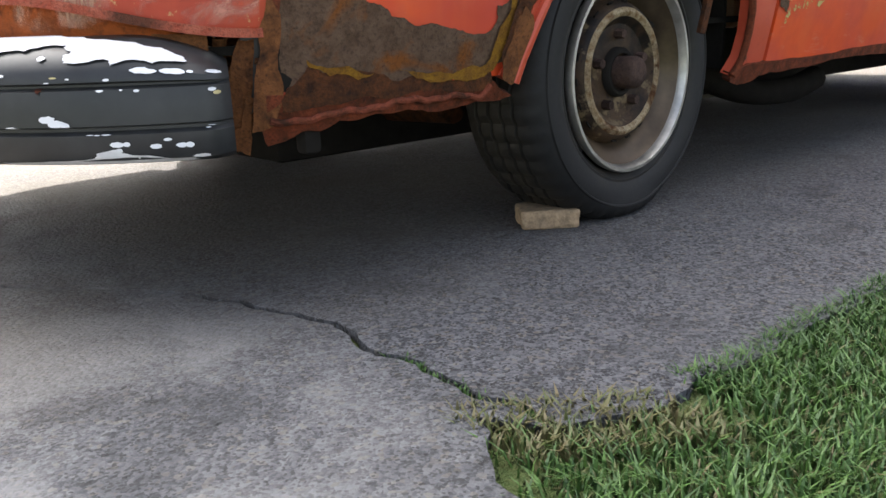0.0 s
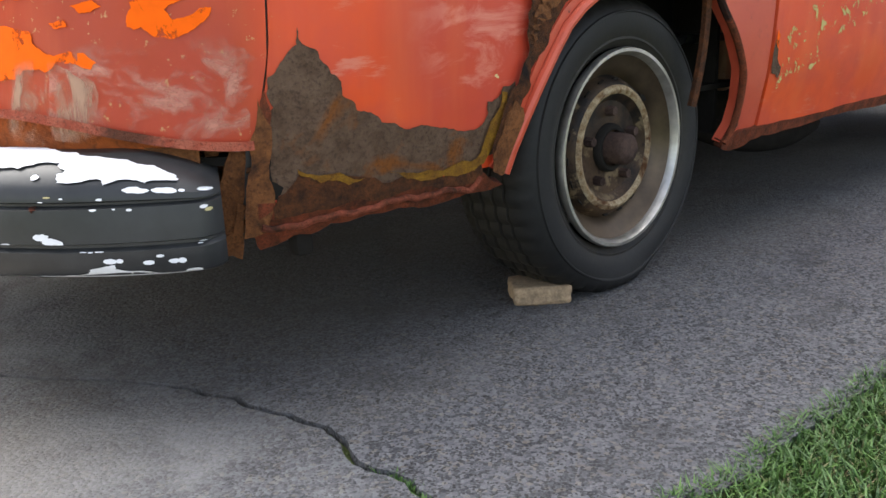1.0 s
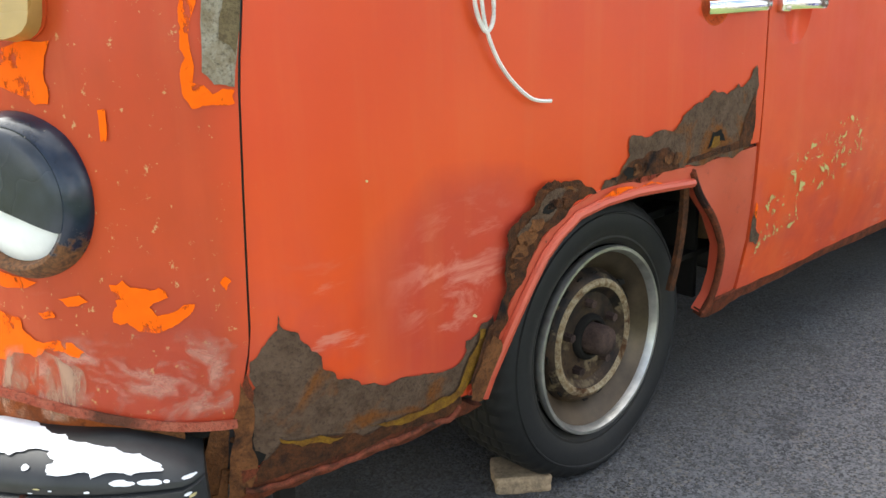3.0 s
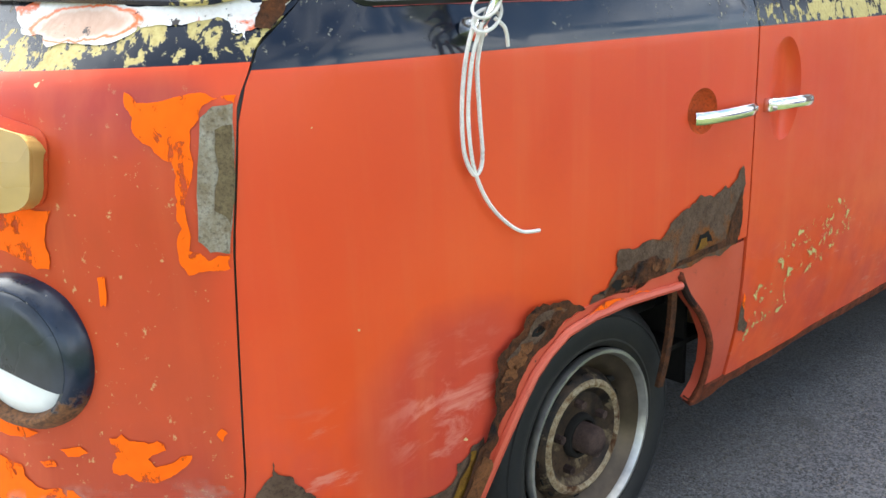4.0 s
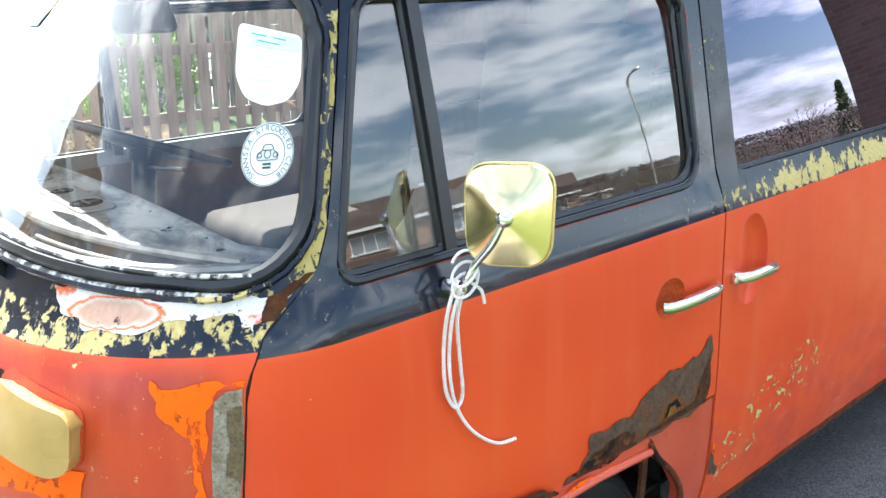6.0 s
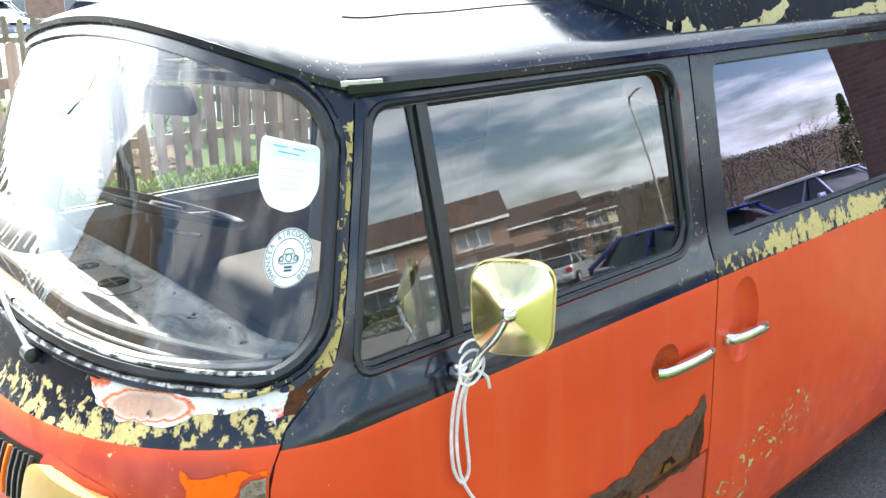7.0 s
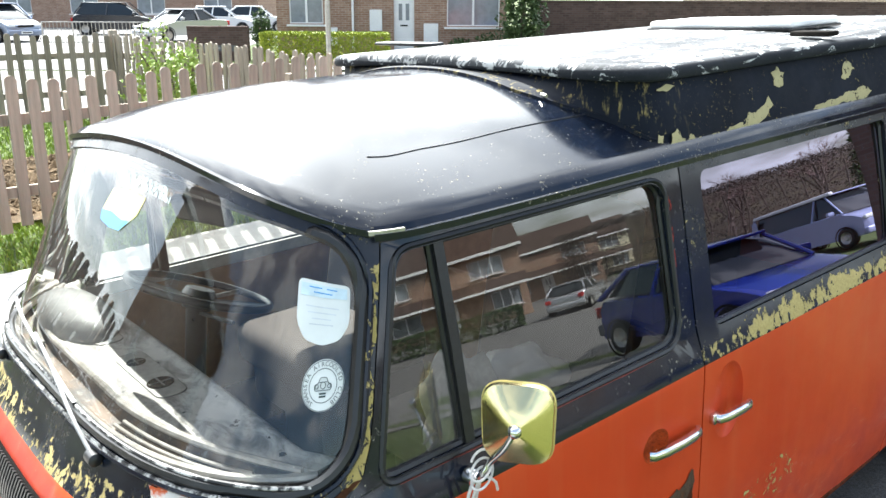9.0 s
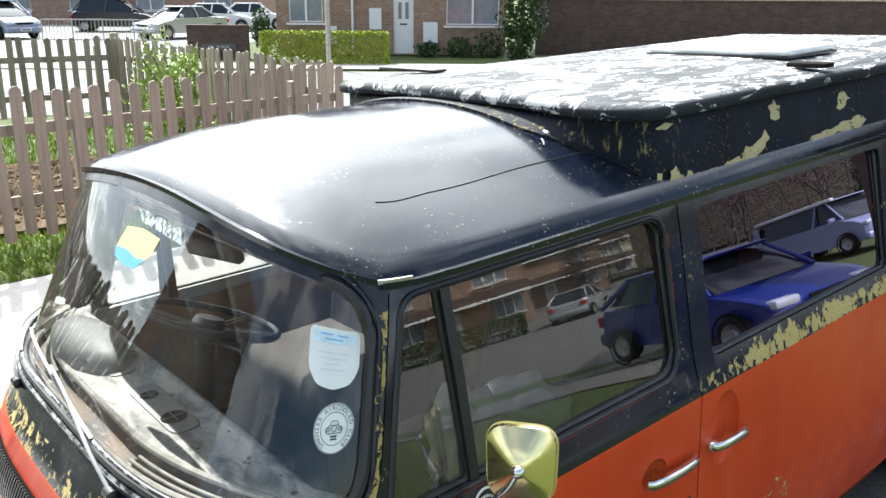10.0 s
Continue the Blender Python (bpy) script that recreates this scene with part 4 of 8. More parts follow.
def build_wear():
    # lower door: bare rusted steel
    rust = [(-0.066, 0.31), (-0.064, 0.40), (-0.052, 0.475), (-0.03, 0.50), (-0.012, 0.537), (0.012, 0.505), (0.028, 0.475), (0.042, 0.445), (0.062, 0.423), (0.10, 0.402), (0.18, 0.389),
            (0.251, 0.372), (0.297, 0.38), (0.302, 0.412), (0.335, 0.432), (0.362, 0.44), (0.352, 0.36), (0.325, 0.325), (0.25, 0.306), (0.145, 0.30), (0.042, 0.305)]
    patch("rust_area", rust, "side", RUST_GREY, 0.0018, 0.013, 4, 5, label="bare grey-brown rusted steel at the door's foot")
    patch("rust_scale", [(-0.045, 0.312), (-0.018, 0.343), (0.025, 0.33), (0.077, 0.326), (0.135, 0.317), (0.202, 0.306), (0.26, 0.312), (0.30, 0.315), (0.305, 0.295), (0.287, 0.282), (0.215, 0.284), (0.116, 0.286), (0.026, 0.285), (-0.05, 0.28)],
          "side", RUST_DARK, 0.0045, 0.010, 7, 4, label="flaking dark rust along the sill")
    for k, pts in enumerate(([(-0.022, 0.35), (0.009, 0.337), (0.059, 0.325), (0.075, 0.326), (0.05, 0.318), (0.01, 0.326), (-0.016, 0.339)],
                             [(0.108, 0.33), (0.14, 0.324), (0.20, 0.317), (0.236, 0.32), (0.271, 0.321), (0.294, 0.334), (0.304, 0.366), (0.319, 0.392), (0.329, 0.426), (0.342, 0.422), (0.337, 0.378), (0.324, 0.341), (0.303, 0.313), (0.263, 0.302), (0.203, 0.304), (0.146, 0.313)])):
        patch("yellow_filler", pts, "side", YELLOW, 0.006, 0.008, 8 + k, 4, label="flaking yellow filler along the rust")
    # black patches on the skin paint in the dark of holes rusted through
    patch("painted_rust_hole", [(-0.07, 0.305), (-0.068, 0.385), (-0.055, 0.37), (-0.052, 0.335), (-0.038, 0.325), (-0.046, 0.308)], "side", DARK, 0.003, 0.007, 3, 4)
    patch("rust_area", [(-0.066, 0.38), (-0.064, 0.44), (-0.058, 0.46), (-0.052, 0.40)], "side", RUST_RED, 0.003, 0.006, 34, 3)
    # wheel arch rust
    a1 = [(0.376, 0.54), (0.38, 0.574), (0.39, 0.586), (0.444, 0.613), (0.47, 0.644), (0.491, 0.647), (0.526, 0.638), (0.586, 0.618), (0.602, 0.604), (0.528, 0.588), (0.476, 0.562), (0.434, 0.52), (0.404, 0.475), (0.388, 0.43), (0.368, 0.385), (0.352, 0.345), (0.345, 0.303), (0.319, 0.311), (0.321, 0.362), (0.343, 0.426), (0.364, 0.451), (0.381, 0.485)]
    patch("rust_area", a1, "side", RUST_DARK, 0.012, 0.013, 14, 5, label="scaly rust above the wheel arch")
    patch("rust_area", [(0.40, 0.57), (0.45, 0.598), (0.47, 0.625), (0.51, 0.63), (0.55, 0.62), (0.50, 0.60), (0.45, 0.575), (0.42, 0.545)], "side", RUST_GREY, 0.0135, 0.008, 35, 4)
    rnd = random.Random(77)
    crest = smooth_path([(0.352, 0.40, 0), (0.388, 0.505, 0), (0.425, 0.56, 0), (0.475, 0.60, 0), (0.54, 0.612, 0), (0.66, 0.618, 0), (0.76, 0.632, 0), (0.85, 0.63, 0)], 5)
    for k, p in enumerate(crest):
        r = rnd.uniform(0.004, 0.016)
        if 20 <= k <= 24 or rnd.random() < 0.35:
            continue
        ring = [(p.x + rnd.uniform(-0.008, 0.008) + r * 1.3 * math.cos(a), p.y + r * math.sin(a)) for a in np.linspace(0, 5.4, 7)]
        # black spots among the scales stand for holes, their dark laid on flat
        patch("rust_scale", ring, "side", rnd.choice((RUST_BROWN, RUST_BROWN, RUST_DARK, RUST_DARK, DARK)), 0.0145 if p.x < 0.58 else 0.0055, 0.006, 400 + k, 3)
    patch("rust_area", [(0.63, 0.596), (0.60, 0.585), (0.66, 0.59), (0.72, 0.592), (0.80, 0.59), (0.76, 0.6), (0.70, 0.6)], "side", VIVID, 0.012, 0.006, 36, 3)
    a2 = [(0.622, 0.602), (0.655, 0.622), (0.69, 0.642), (0.70, 0.672), (0.71, 0.692), (0.80, 0.690), (0.858, 0.697), (0.905, 0.726), (0.95, 0.736), (0.992, 0.742), (1.04, 0.742), (1.077, 0.745), (1.11, 0.772), (1.128, 0.785), (1.128, 0.70), (1.118, 0.612), (0.99, 0.610), (0.875, 0.606), (0.75, 0.608)]
    patch("rust_area", a2, "side", RUST_GREY, 0.0025, 0.014, 22, 5, label="bare rusted steel behind the wheel arch")
    patch("rust_area", [(0.66, 0.606), (0.70, 0.64), (0.74, 0.645), (0.80, 0.655), (0.84, 0.64), (0.86, 0.608)], "side", RUST_DARK, 0.004, 0.01, 5, 3)
    # another hole's dark, laid on as a black patch
    patch("painted_rust_hole", [(0.955, 0.632), (0.97, 0.665), (1.0, 0.668), (1.02, 0.64)], "side", DARK, 0.004, 0.007, 7, 3)
    patch("yellow_filler", [(0.965, 0.634), (0.975, 0.655), (0.995, 0.655), (1.0, 0.636)], "side", YELLOW, 0.005, 0.006, 9, 3)
    patch("rust_area", [(1.075, 0.632), (1.09, 0.68), (1.125, 0.73), (1.127, 0.63)], "side", RUST_DARK, 0.004, 0.008, 11, 3)
    patch("painted_rust_hole", [(0.88, 0.612), (0.90, 0.624), (1.12, 0.634), (1.12, 0.616)], "side", RUST_DARK, 0.0045, 0.004, 12, 3)
    patch("rust_area", [(1.172, 0.39), (1.172, 0.46), (1.18, 0.475), (1.188, 0.42), (1.21, 0.40), (1.205, 0.375)], "side", RUST_GREY, 0.002, 0.006, 15, 4)
    patch("fresh_paint", [(1.172, 0.455), (1.174, 0.485), (1.186, 0.47), (1.184, 0.44)], "side", VIVID, 0.003, 0.004, 16, 2)
    # spots on the sliding door
    patch("cream_chipping", [(1.21, 0.35), (1.19, 0.45), (1.3, 0.5), (1.38, 0.58), (1.55, 0.62), (1.7, 0.62), (1.68, 0.52), (1.5, 0.47), (1.35, 0.38)], "side", FLAKE_CREAM, 0.0016, 0.02, 17, 3, label="cream chips in the orange paint")
    # front panel
    patch("fresh_paint", [(0.155, 1.05), (0.06, 1.045), (0.004, 1.04), (0.004, 1.03), (0.045, 1.03), (0.06, 1.0), (0.058, 0.85), (0.004, 0.84), (0.004, 0.822), (0.06, 0.818), (0.068, 0.88), (0.078, 0.93), (0.11, 0.984), (0.135, 1.02)], "front", VIVID, 0.0016, 0.013, 20, 5, label="bright orange undercoat showing")
    patch("side_lamp_recess", [(0.046, 0.862), (0.047, 1.015), (0.032, 1.028), (0.006, 1.03), (0.004, 1.0), (0.004, 0.842), (0.03, 0.846)], "front", rust_mat("scraped_bare_metal", (0.2, 0.15, 0.09), (0.36, 0.32, 0.25), (0.16, 0.07, 0.03), 40), 0.003, 0.004, 21, 3, label="empty side lamp recess with bare scraped metal")
    patch("rust_area", [(0.026, 0.90), (0.028, 1.0), (0.006, 1.005), (0.004, 0.88)], "front", rust_mat("olive_brown_grime", (0.12, 0.085, 0.045), (0.2, 0.15, 0.08), (0.05, 0.03, 0.02), 50), 0.0045, 0.006, 22, 3)
    patch("fresh_paint", [(0.19, 0.598), (0.17, 0.604), (0.145, 0.592), (0.12, 0.592), (0.108, 0.577), (0.135, 0.566), (0.125, 0.553), (0.10, 0.558), (0.072, 0.566), (0.082, 0.55), (0.105, 0.536), (0.15, 0.533), (0.168, 0.546), (0.188, 0.547), (0.18, 0.57)], "front", VIVID, 0.0016, 0.010, 23, 5)
    for k, pts in enumerate(([(0.42, 0.605), (0.36, 0.606), (0.31, 0.597), (0.345, 0.588), (0.42, 0.59)], [(0.275, 0.576), (0.24, 0.582), (0.226, 0.573), (0.26, 0.566)], [(0.44, 0.648), (0.37, 0.636), (0.345, 0.624), (0.44, 0.618)], [(0.31, 0.556), (0.285, 0.56), (0.28, 0.551), (0.30, 0.548)], [(0.036, 0.592), (0.028, 0.6), (0.02, 0.592), (0.028, 0.58)])):
        patch("fresh_paint", pts, "front", VIVID, 0.0016, 0.007, 160 + k, 5)
    patch("fresh_paint", [(0.45, 0.905), (0.255, 0.907), (0.262, 0.83), (0.30, 0.84), (0.45, 0.85)], "front", VIVID, 0.0014, 0.012, 24, 4)
    patch("fresh_paint", [(0.42, 0.555), (0.345, 0.547), (0.325, 0.523), (0.28, 0.52), (0.236, 0.504), (0.245, 0.496), (0.30, 0.506), (0.34, 0.498), (0.37, 0.486), (0.45, 0.49)], "front", VIVID, 0.0016, 0.011, 25, 5)
    patch("fresh_paint", [(0.185, 0.822), (0.174, 0.824), (0.176, 0.782), (0.184, 0.784)], "front", VIVID, 0.0016, 0.003, 26, 2)
    patch("fresh_paint", [(0.6, 0.86), (0.5, 0.9), (0.5, 0.75), (0.62, 0.72), (0.8, 0.76), (0.82, 0.84)], "front", VIVID, 0.0014, 0.02, 27, 4)
    patch("scraped_area", [(0.36, 0.51), (0.27, 0.49), (0.23, 0.465), (0.23, 0.42), (0.26, 0.402), (0.4, 0.41), (0.42, 0.48)], "front", SCUFF_BROWN, 0.0018, 0.012, 28, 3, label="scraped brown and pink paint")
    patch("rubbed_area", [(0.32, 0.53), (0.06, 0.54), (0.01, 0.48), (0.01, 0.41), (0.3, 0.40)], "front", SCUFF_PINK, 0.0012, 0.02, 29, 3)
    # scorched paint and rust below the windscreen
    patch("scorched_paint", [(0.43, 1.155), (0.40, 1.135), (0.36, 1.12), (0.31, 1.106), (0.23, 1.106), (0.18, 1.125), (0.11, 1.13), (0.07, 1.128), (0.04, 1.112), (0.012, 1.125), (0.012, 1.155), (0.06, 1.148), (0.17, 1.15), (0.25, 1.158), (0.34, 1.162)], "front", BURNT, 0.0015, 0.007, 40, 3, label="scorched paint under the windscreen, chalky white with glare painted in")
    patch("rust_area", [(0.0, 1.115), (0.0, 1.175), (0.03, 1.165), (0.05, 1.15), (0.035, 1.128)], "front", RUST_DARK, 0.003, 0.016, 43, 5, label="rusted corner of the windscreen frame")
    # flakes down the windscreen post
    strip = [(0.002, 1.16), (0.002, 1.25), (0.002, 1.34), (0.002, 1.43), (0.002, 1.53), (0.012, 1.53), (0.016, 1.46), (0.024, 1.38), (0.022, 1.3), (0.034, 1.22), (0.03, 1.16)]
    patch("cream_flake", strip, "front", CREAM_WORN, 0.0016, 0.012, 150, 4, label="cream undercoat showing down the windscreen post")
    # sunlit seal edges painted as pale beads, with chalky scuffs in the rubber
    t = Tree("chalky_sunlit_rubber")
    n = t.noise(26, 6, 0.7, (1, 1, 1), 0.5)
    worn = t.done(t.mix(t.step(n, 0.47, 0.56), (0.015, 0.015, 0.016), (0.5, 0.49, 0.46)), 0.5, 0, n, 0.5, 0.002)
    for z, off, r in ((1.150, 0.006, 0.0045), (1.176, 0.010, 0.004)):
        part("sunlit_seal_bead", tube([front(u, z + 0.03 * (1 - (1 - u) ** 2), off) for u in np.linspace(0.1, 1.9, 70)], r, 6), worn, van, "pale bead along the windscreen's foot, a painted sunlit edge with chalky scuffs")
    patch("scorched_paint", [(0.02, 1.105), (0.045, 1.13), (0.07, 1.14), (0.05, 1.115)], "front", BURNT, 0.002, 0.008, 44, 4)


build_wear()


def box_side(x, z, off=0.0):
    k = max(0.0, (z - 1.6) / 0.19)
    return Vector((x, 0.139 + (0.184 - 0.139) * k ** 1.7 - off, z))


def build_box_flakes():
    for i, (pts, amp) in enumerate((
            ([(1.175, 1.622), (1.19, 1.655), (1.215, 1.665), (1.23, 1.64), (1.27, 1.645), (1.29, 1.63), (1.38, 1.632), (1.45, 1.64), (1.52, 1.645), (1.55, 1.668), (1.62, 1.675), (1.66, 1.70), (1.68, 1.672), (1.64, 1.645), (1.55, 1.625), (1.4, 1.618)], 0.01),
            ([(1.70, 1.725), (1.70, 1.76), (1.74, 1.775), (1.77, 1.755), (1.75, 1.72)], 0.012),
            ([(1.9, 1.632), (1.95, 1.645), (2.06, 1.65), (2.14, 1.665), (2.24, 1.672), (2.3, 1.65), (2.2, 1.632), (2.05, 1.626)], 0.012),
            ([(2.10, 1.71), (2.12, 1.74), (2.17, 1.755), (2.2, 1.73), (2.15, 1.705)], 0.012),
            ([(1.13, 1.64), (1.135, 1.66), (1.155, 1.655), (1.15, 1.635)], 0.006),
            ([(1.16, 1.765), (1.2, 1.775), (1.24, 1.768), (1.2, 1.758)], 0.006),
            ([(2.6, 1.63), (2.8, 1.66), (3.0, 1.64), (3.2, 1.63)], 0.02))):
        part("cream_flake", sheet(jag(pts, amp, 200 + i, 4), lambda a, b: box_side(a, b, 0.0015), (), 0.05, (0, -1, 0)), CREAM_BITS, van)


build_box_flakes()


def smooth_path2(pts, n=8):
    return [(p.x, p.y) for p in smooth_path([(a, b, 0.0) for a, b in pts], n)]


def build_lower_body():
    """Sill, torn front corner, wheel wells and underside."""
    # ragged sill below the door
    bm = sheet(jag([(-0.075, 0.262), (-0.07, 0.305), (0.05, 0.298), (0.2, 0.294), (0.31, 0.296), (0.36, 0.268), (0.25, 0.262), (0.14, 0.268), (0.03, 0.262), (-0.02, 0.25), (-0.06, 0.232)], 0.008, 51, 3),
               lambda a, b: side(a, b, 0.004 - 0.25 * max(0.0, 0.285 - b)), (), 0.04, (0, -1, 0), 0.02)
    part("door_sill", bm, RUST_RED, van, "rusted door sill with a ragged lower edge")
    part("sill_bead", sweep([side(x, z + 0.002 * math.sin(x * 60) + 0.0016 * math.sin(x * 171 + 1), 0.005) for x, z in smooth_path2([(-0.066, 0.267), (-0.021, 0.269), (0.061, 0.276), (0.117, 0.281), (0.159, 0.281), (0.228, 0.279), (0.276, 0.275), (0.30, 0.29)])], circle(0.005, 8)), rust_mat("red_paint_worn_to_rust", (0.27, 0.065, 0.035), (0.13, 0.04, 0.02), (0.05, 0.02, 0.011), 70), van)
    bm = sheet(jag([(1.03, 0.255), (1.16, 0.272), (1.6, 0.278), (2.44, 0.28), (2.44, 0.262), (1.9, 0.252), (1.5, 0.256), (1.2, 0.246), (1.12, 0.228), (1.04, 0.236)], 0.006, 52, 4),
               lambda a, b: side(a, b, 0.002), (), 0.06, (0, -1, 0), 0.02)
    part("side_sill", bm, RUST_RED, van, "rusted side sill with a ragged edge")
    # torn corner between nose and door
    bm = sheet(jag([(0.0, 0.25), (0.0, 0.385), (0.10, 0.385), (0.085, 0.33), (0.11, 0.30), (0.12, 0.25)], 0.012, 53, 3), lambda u, z: front(u, z, -0.055), (), 0.04, (-1, -1, 0), 0.004)
    part("torn_corner", bm, RUST_BROWN, van, "rusted-out front corner with torn edges")
    bm = sheet(jag([(0.012, 0.25), (0.012, 0.38), (0.035, 0.38), (0.05, 0.31), (0.04, 0.25)], 0.006, 54, 3), lambda u, z: front(u, z, -0.012), (), 0.04, (-1, -1, 0), 0.006)
    part("corner_strut", bm, RUST_BROWN, van)
    for k, (pts, o) in enumerate((([(0.05, 0.262), (0.047, 0.33), (0.052, 0.383), (0.075, 0.385), (0.07, 0.33), (0.08, 0.30), (0.074, 0.25)], -0.03),
                                  ([(0.0, 0.22), (0.004, 0.30), (0.016, 0.305), (0.02, 0.262), (0.045, 0.256), (0.058, 0.238), (0.03, 0.23)], -0.008),
                                  ([(0.085, 0.345), (0.08, 0.388), (0.16, 0.392), (0.15, 0.37), (0.12, 0.365), (0.11, 0.35)], -0.004))):
        bm = sheet(jag(pts, 0.007, 300 + k, 4), lambda u, z: front(u, z, o), (), 0.03, (-1, -1, 0), 0.004)
        part("rust_flap", bm, RUST_BROWN, van, "ragged flap of rusted steel")
    patch("rust_area", [(-0.087, 0.255), (-0.084, 0.33), (-0.0775, 0.395), (-0.066, 0.45), (-0.052, 0.41), (-0.056, 0.34), (-0.05, 0.30), (-0.06, 0.262)], "side", RUST_BROWN, 0.0035, 0.006, 310, 4)
    patch("rust_area", [(0.318, 0.30), (0.322, 0.345), (0.335, 0.39), (0.352, 0.41), (0.372, 0.395), (0.366, 0.345), (0.362, 0.30), (0.34, 0.288)], "side", RUST_BROWN, 0.0135, 0.009, 311, 4, label="rust at the foot of the wheel arch")
    path = [front(u, nose_foot(u) - 0.008, -0.012) for u in np.linspace(0.12, 1.88, 50)]
    part("front_valance", sweep(path, [(-0.004, -0.085), (0.004, -0.085), (0.006, 0.012), (-0.006, 0.012)]), rust_mat("orange_brown_rusting_paint", (0.36, 0.085, 0.018), (0.2, 0.05, 0.014), (0.07, 0.025, 0.012), 14), van, "rusty front valance above the bumper")
    part("jacking_bracket", box((0.03, 0.03, 0.04), (0.0, 0.10, 0.235), 0.008), DARK, van, "dark bracket below the sill")
    # seams
    for x0, off in ((B_X + 0.003, -0.012),):
        part("door_jamb", sheet([(x0 - 0.03, 0.27), (x0 + 0.03, 0.27), (x0 + 0.03, 1.58), (x0 - 0.03, 1.58)], lambda a, b: side(a, b, off), (), 0.08, (0, -1, 0)), SEAL, van)
    edge = [(seam_x(z) - 0.02, z) for z in np.linspace(0.28, 1.57, 40)] + [(seam_x(z) + 0.035, z) for z in np.linspace(1.57, 0.28, 40)]
    part("door_jamb", sheet(edge, lambda a, b: side(a, b, -0.014), (), 0.05, (0, -1, 0)), SEAL, van)
    # underside and wheel wells
    floor = [front(u, 0.40, -0.02) for u in np.linspace(0.0, 2.0, 40)]
    outline = [(p.x, p.y) for p in floor] + [(4.0, 1.6), (4.0, 0.12)]
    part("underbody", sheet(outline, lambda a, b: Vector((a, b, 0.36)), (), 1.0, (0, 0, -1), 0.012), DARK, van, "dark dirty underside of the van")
    # solid block added for the running gear, keeping light out under the floor
    part("chassis_block", box((3.7, 0.95, 0.24), (2.05, 1.03, 0.24), 0.02), DARK, van, "dark block for chassis and gearbox, added to shut out light")
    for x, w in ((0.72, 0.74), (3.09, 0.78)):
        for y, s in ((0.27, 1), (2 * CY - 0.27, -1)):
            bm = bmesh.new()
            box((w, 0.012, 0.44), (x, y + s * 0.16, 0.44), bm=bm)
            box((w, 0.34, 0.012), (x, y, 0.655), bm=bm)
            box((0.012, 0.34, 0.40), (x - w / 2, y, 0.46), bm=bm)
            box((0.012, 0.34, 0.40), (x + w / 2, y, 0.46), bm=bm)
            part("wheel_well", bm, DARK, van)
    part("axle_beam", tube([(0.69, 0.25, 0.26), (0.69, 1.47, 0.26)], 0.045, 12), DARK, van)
    part("steering_damper", tube([(0.5, 0.35, 0.22), (0.5, 0.62, 0.21)], 0.035, 12), RUST_DARK, van)
    part("exhaust_pipe", tube(smooth_path([(1.6, 0.5, 0.2), (1.75, 0.42, 0.14), (1.95, 0.38, 0.13), (2.15, 0.4, 0.15)], 6), 0.04, 10), DARK, van)
    # hanging, split lip behind the tyre
    strip = smooth_path([(0.885, 0.02, 0.600), (0.905, 0.016, 0.575), (0.908, 0.018, 0.50), (0.90, 0.022, 0.42), (0.885, 0.028, 0.345)], 6)
    part("hanging_lip", sweep(strip, [(-0.009, -0.005), (0.009, -0.005), (0.009, 0.005), (-0.009, 0.005)], up=(0, 1, 0)), RUST_DARK, van, "split rusty arch lip hanging down")
    edge2 = smooth_path([(0.905, 0.004, 0.595), (0.94, 0.004, 0.54), (1.003, 0.008, 0.475), (1.047, 0.012, 0.405), (1.06, 0.02, 0.34), (1.055, 0.03, 0.285), (1.035, 0.045, 0.25)], 6)
    part("arch_edge", tube([side(p.x, p.z, 0.004) for p in edge2], 0.008, 8), RUST_RED, van)
    part("arch_bead", tube([side(x, z, 0.008) for x, z in ARCH_IN], 0.009, 8), SALMON, van)


build_lower_body()


# wheels
def wheel_mats():
    t = Tree("rusty_steel_wheel_dish")
    n, m = t.noise(14, 6, 0.65), t.noise(60, 5, 0.65)
    col = t.mix(t.step(n, 0.4, 0.62), (0.010, 0.0075, 0.006), (0.062, 0.036, 0.019))
    col = t.mix(t.step(t.noise(22, 5, 0.6), 0.57, 0.64, 0.0, 0.65), col, (0.2, 0.145, 0.08))
    col = t.mix(t.step(m, 0.55, 0.66), col, (0.02, 0.010, 0.007))
    return t.done(col, 0.6, 0.05, m, 0.4, 0.002, 0.2)


DISH = wheel_mats()
HUB = rust_mat("dark_brown_hub", (0.05, 0.032, 0.026), (0.085, 0.052, 0.04), (0.03, 0.018, 0.014), 40)
BARREL = simple("brown_grey_rim_barrel", (0.075, 0.052, 0.032), 0.36, 0.45, 22, 0.6, spec=0.3)
RING = rust_mat("worn_cream_wheel_ring", (0.19, 0.11, 0.048), (0.45, 0.36, 0.23), (0.08, 0.034, 0.013), 60)


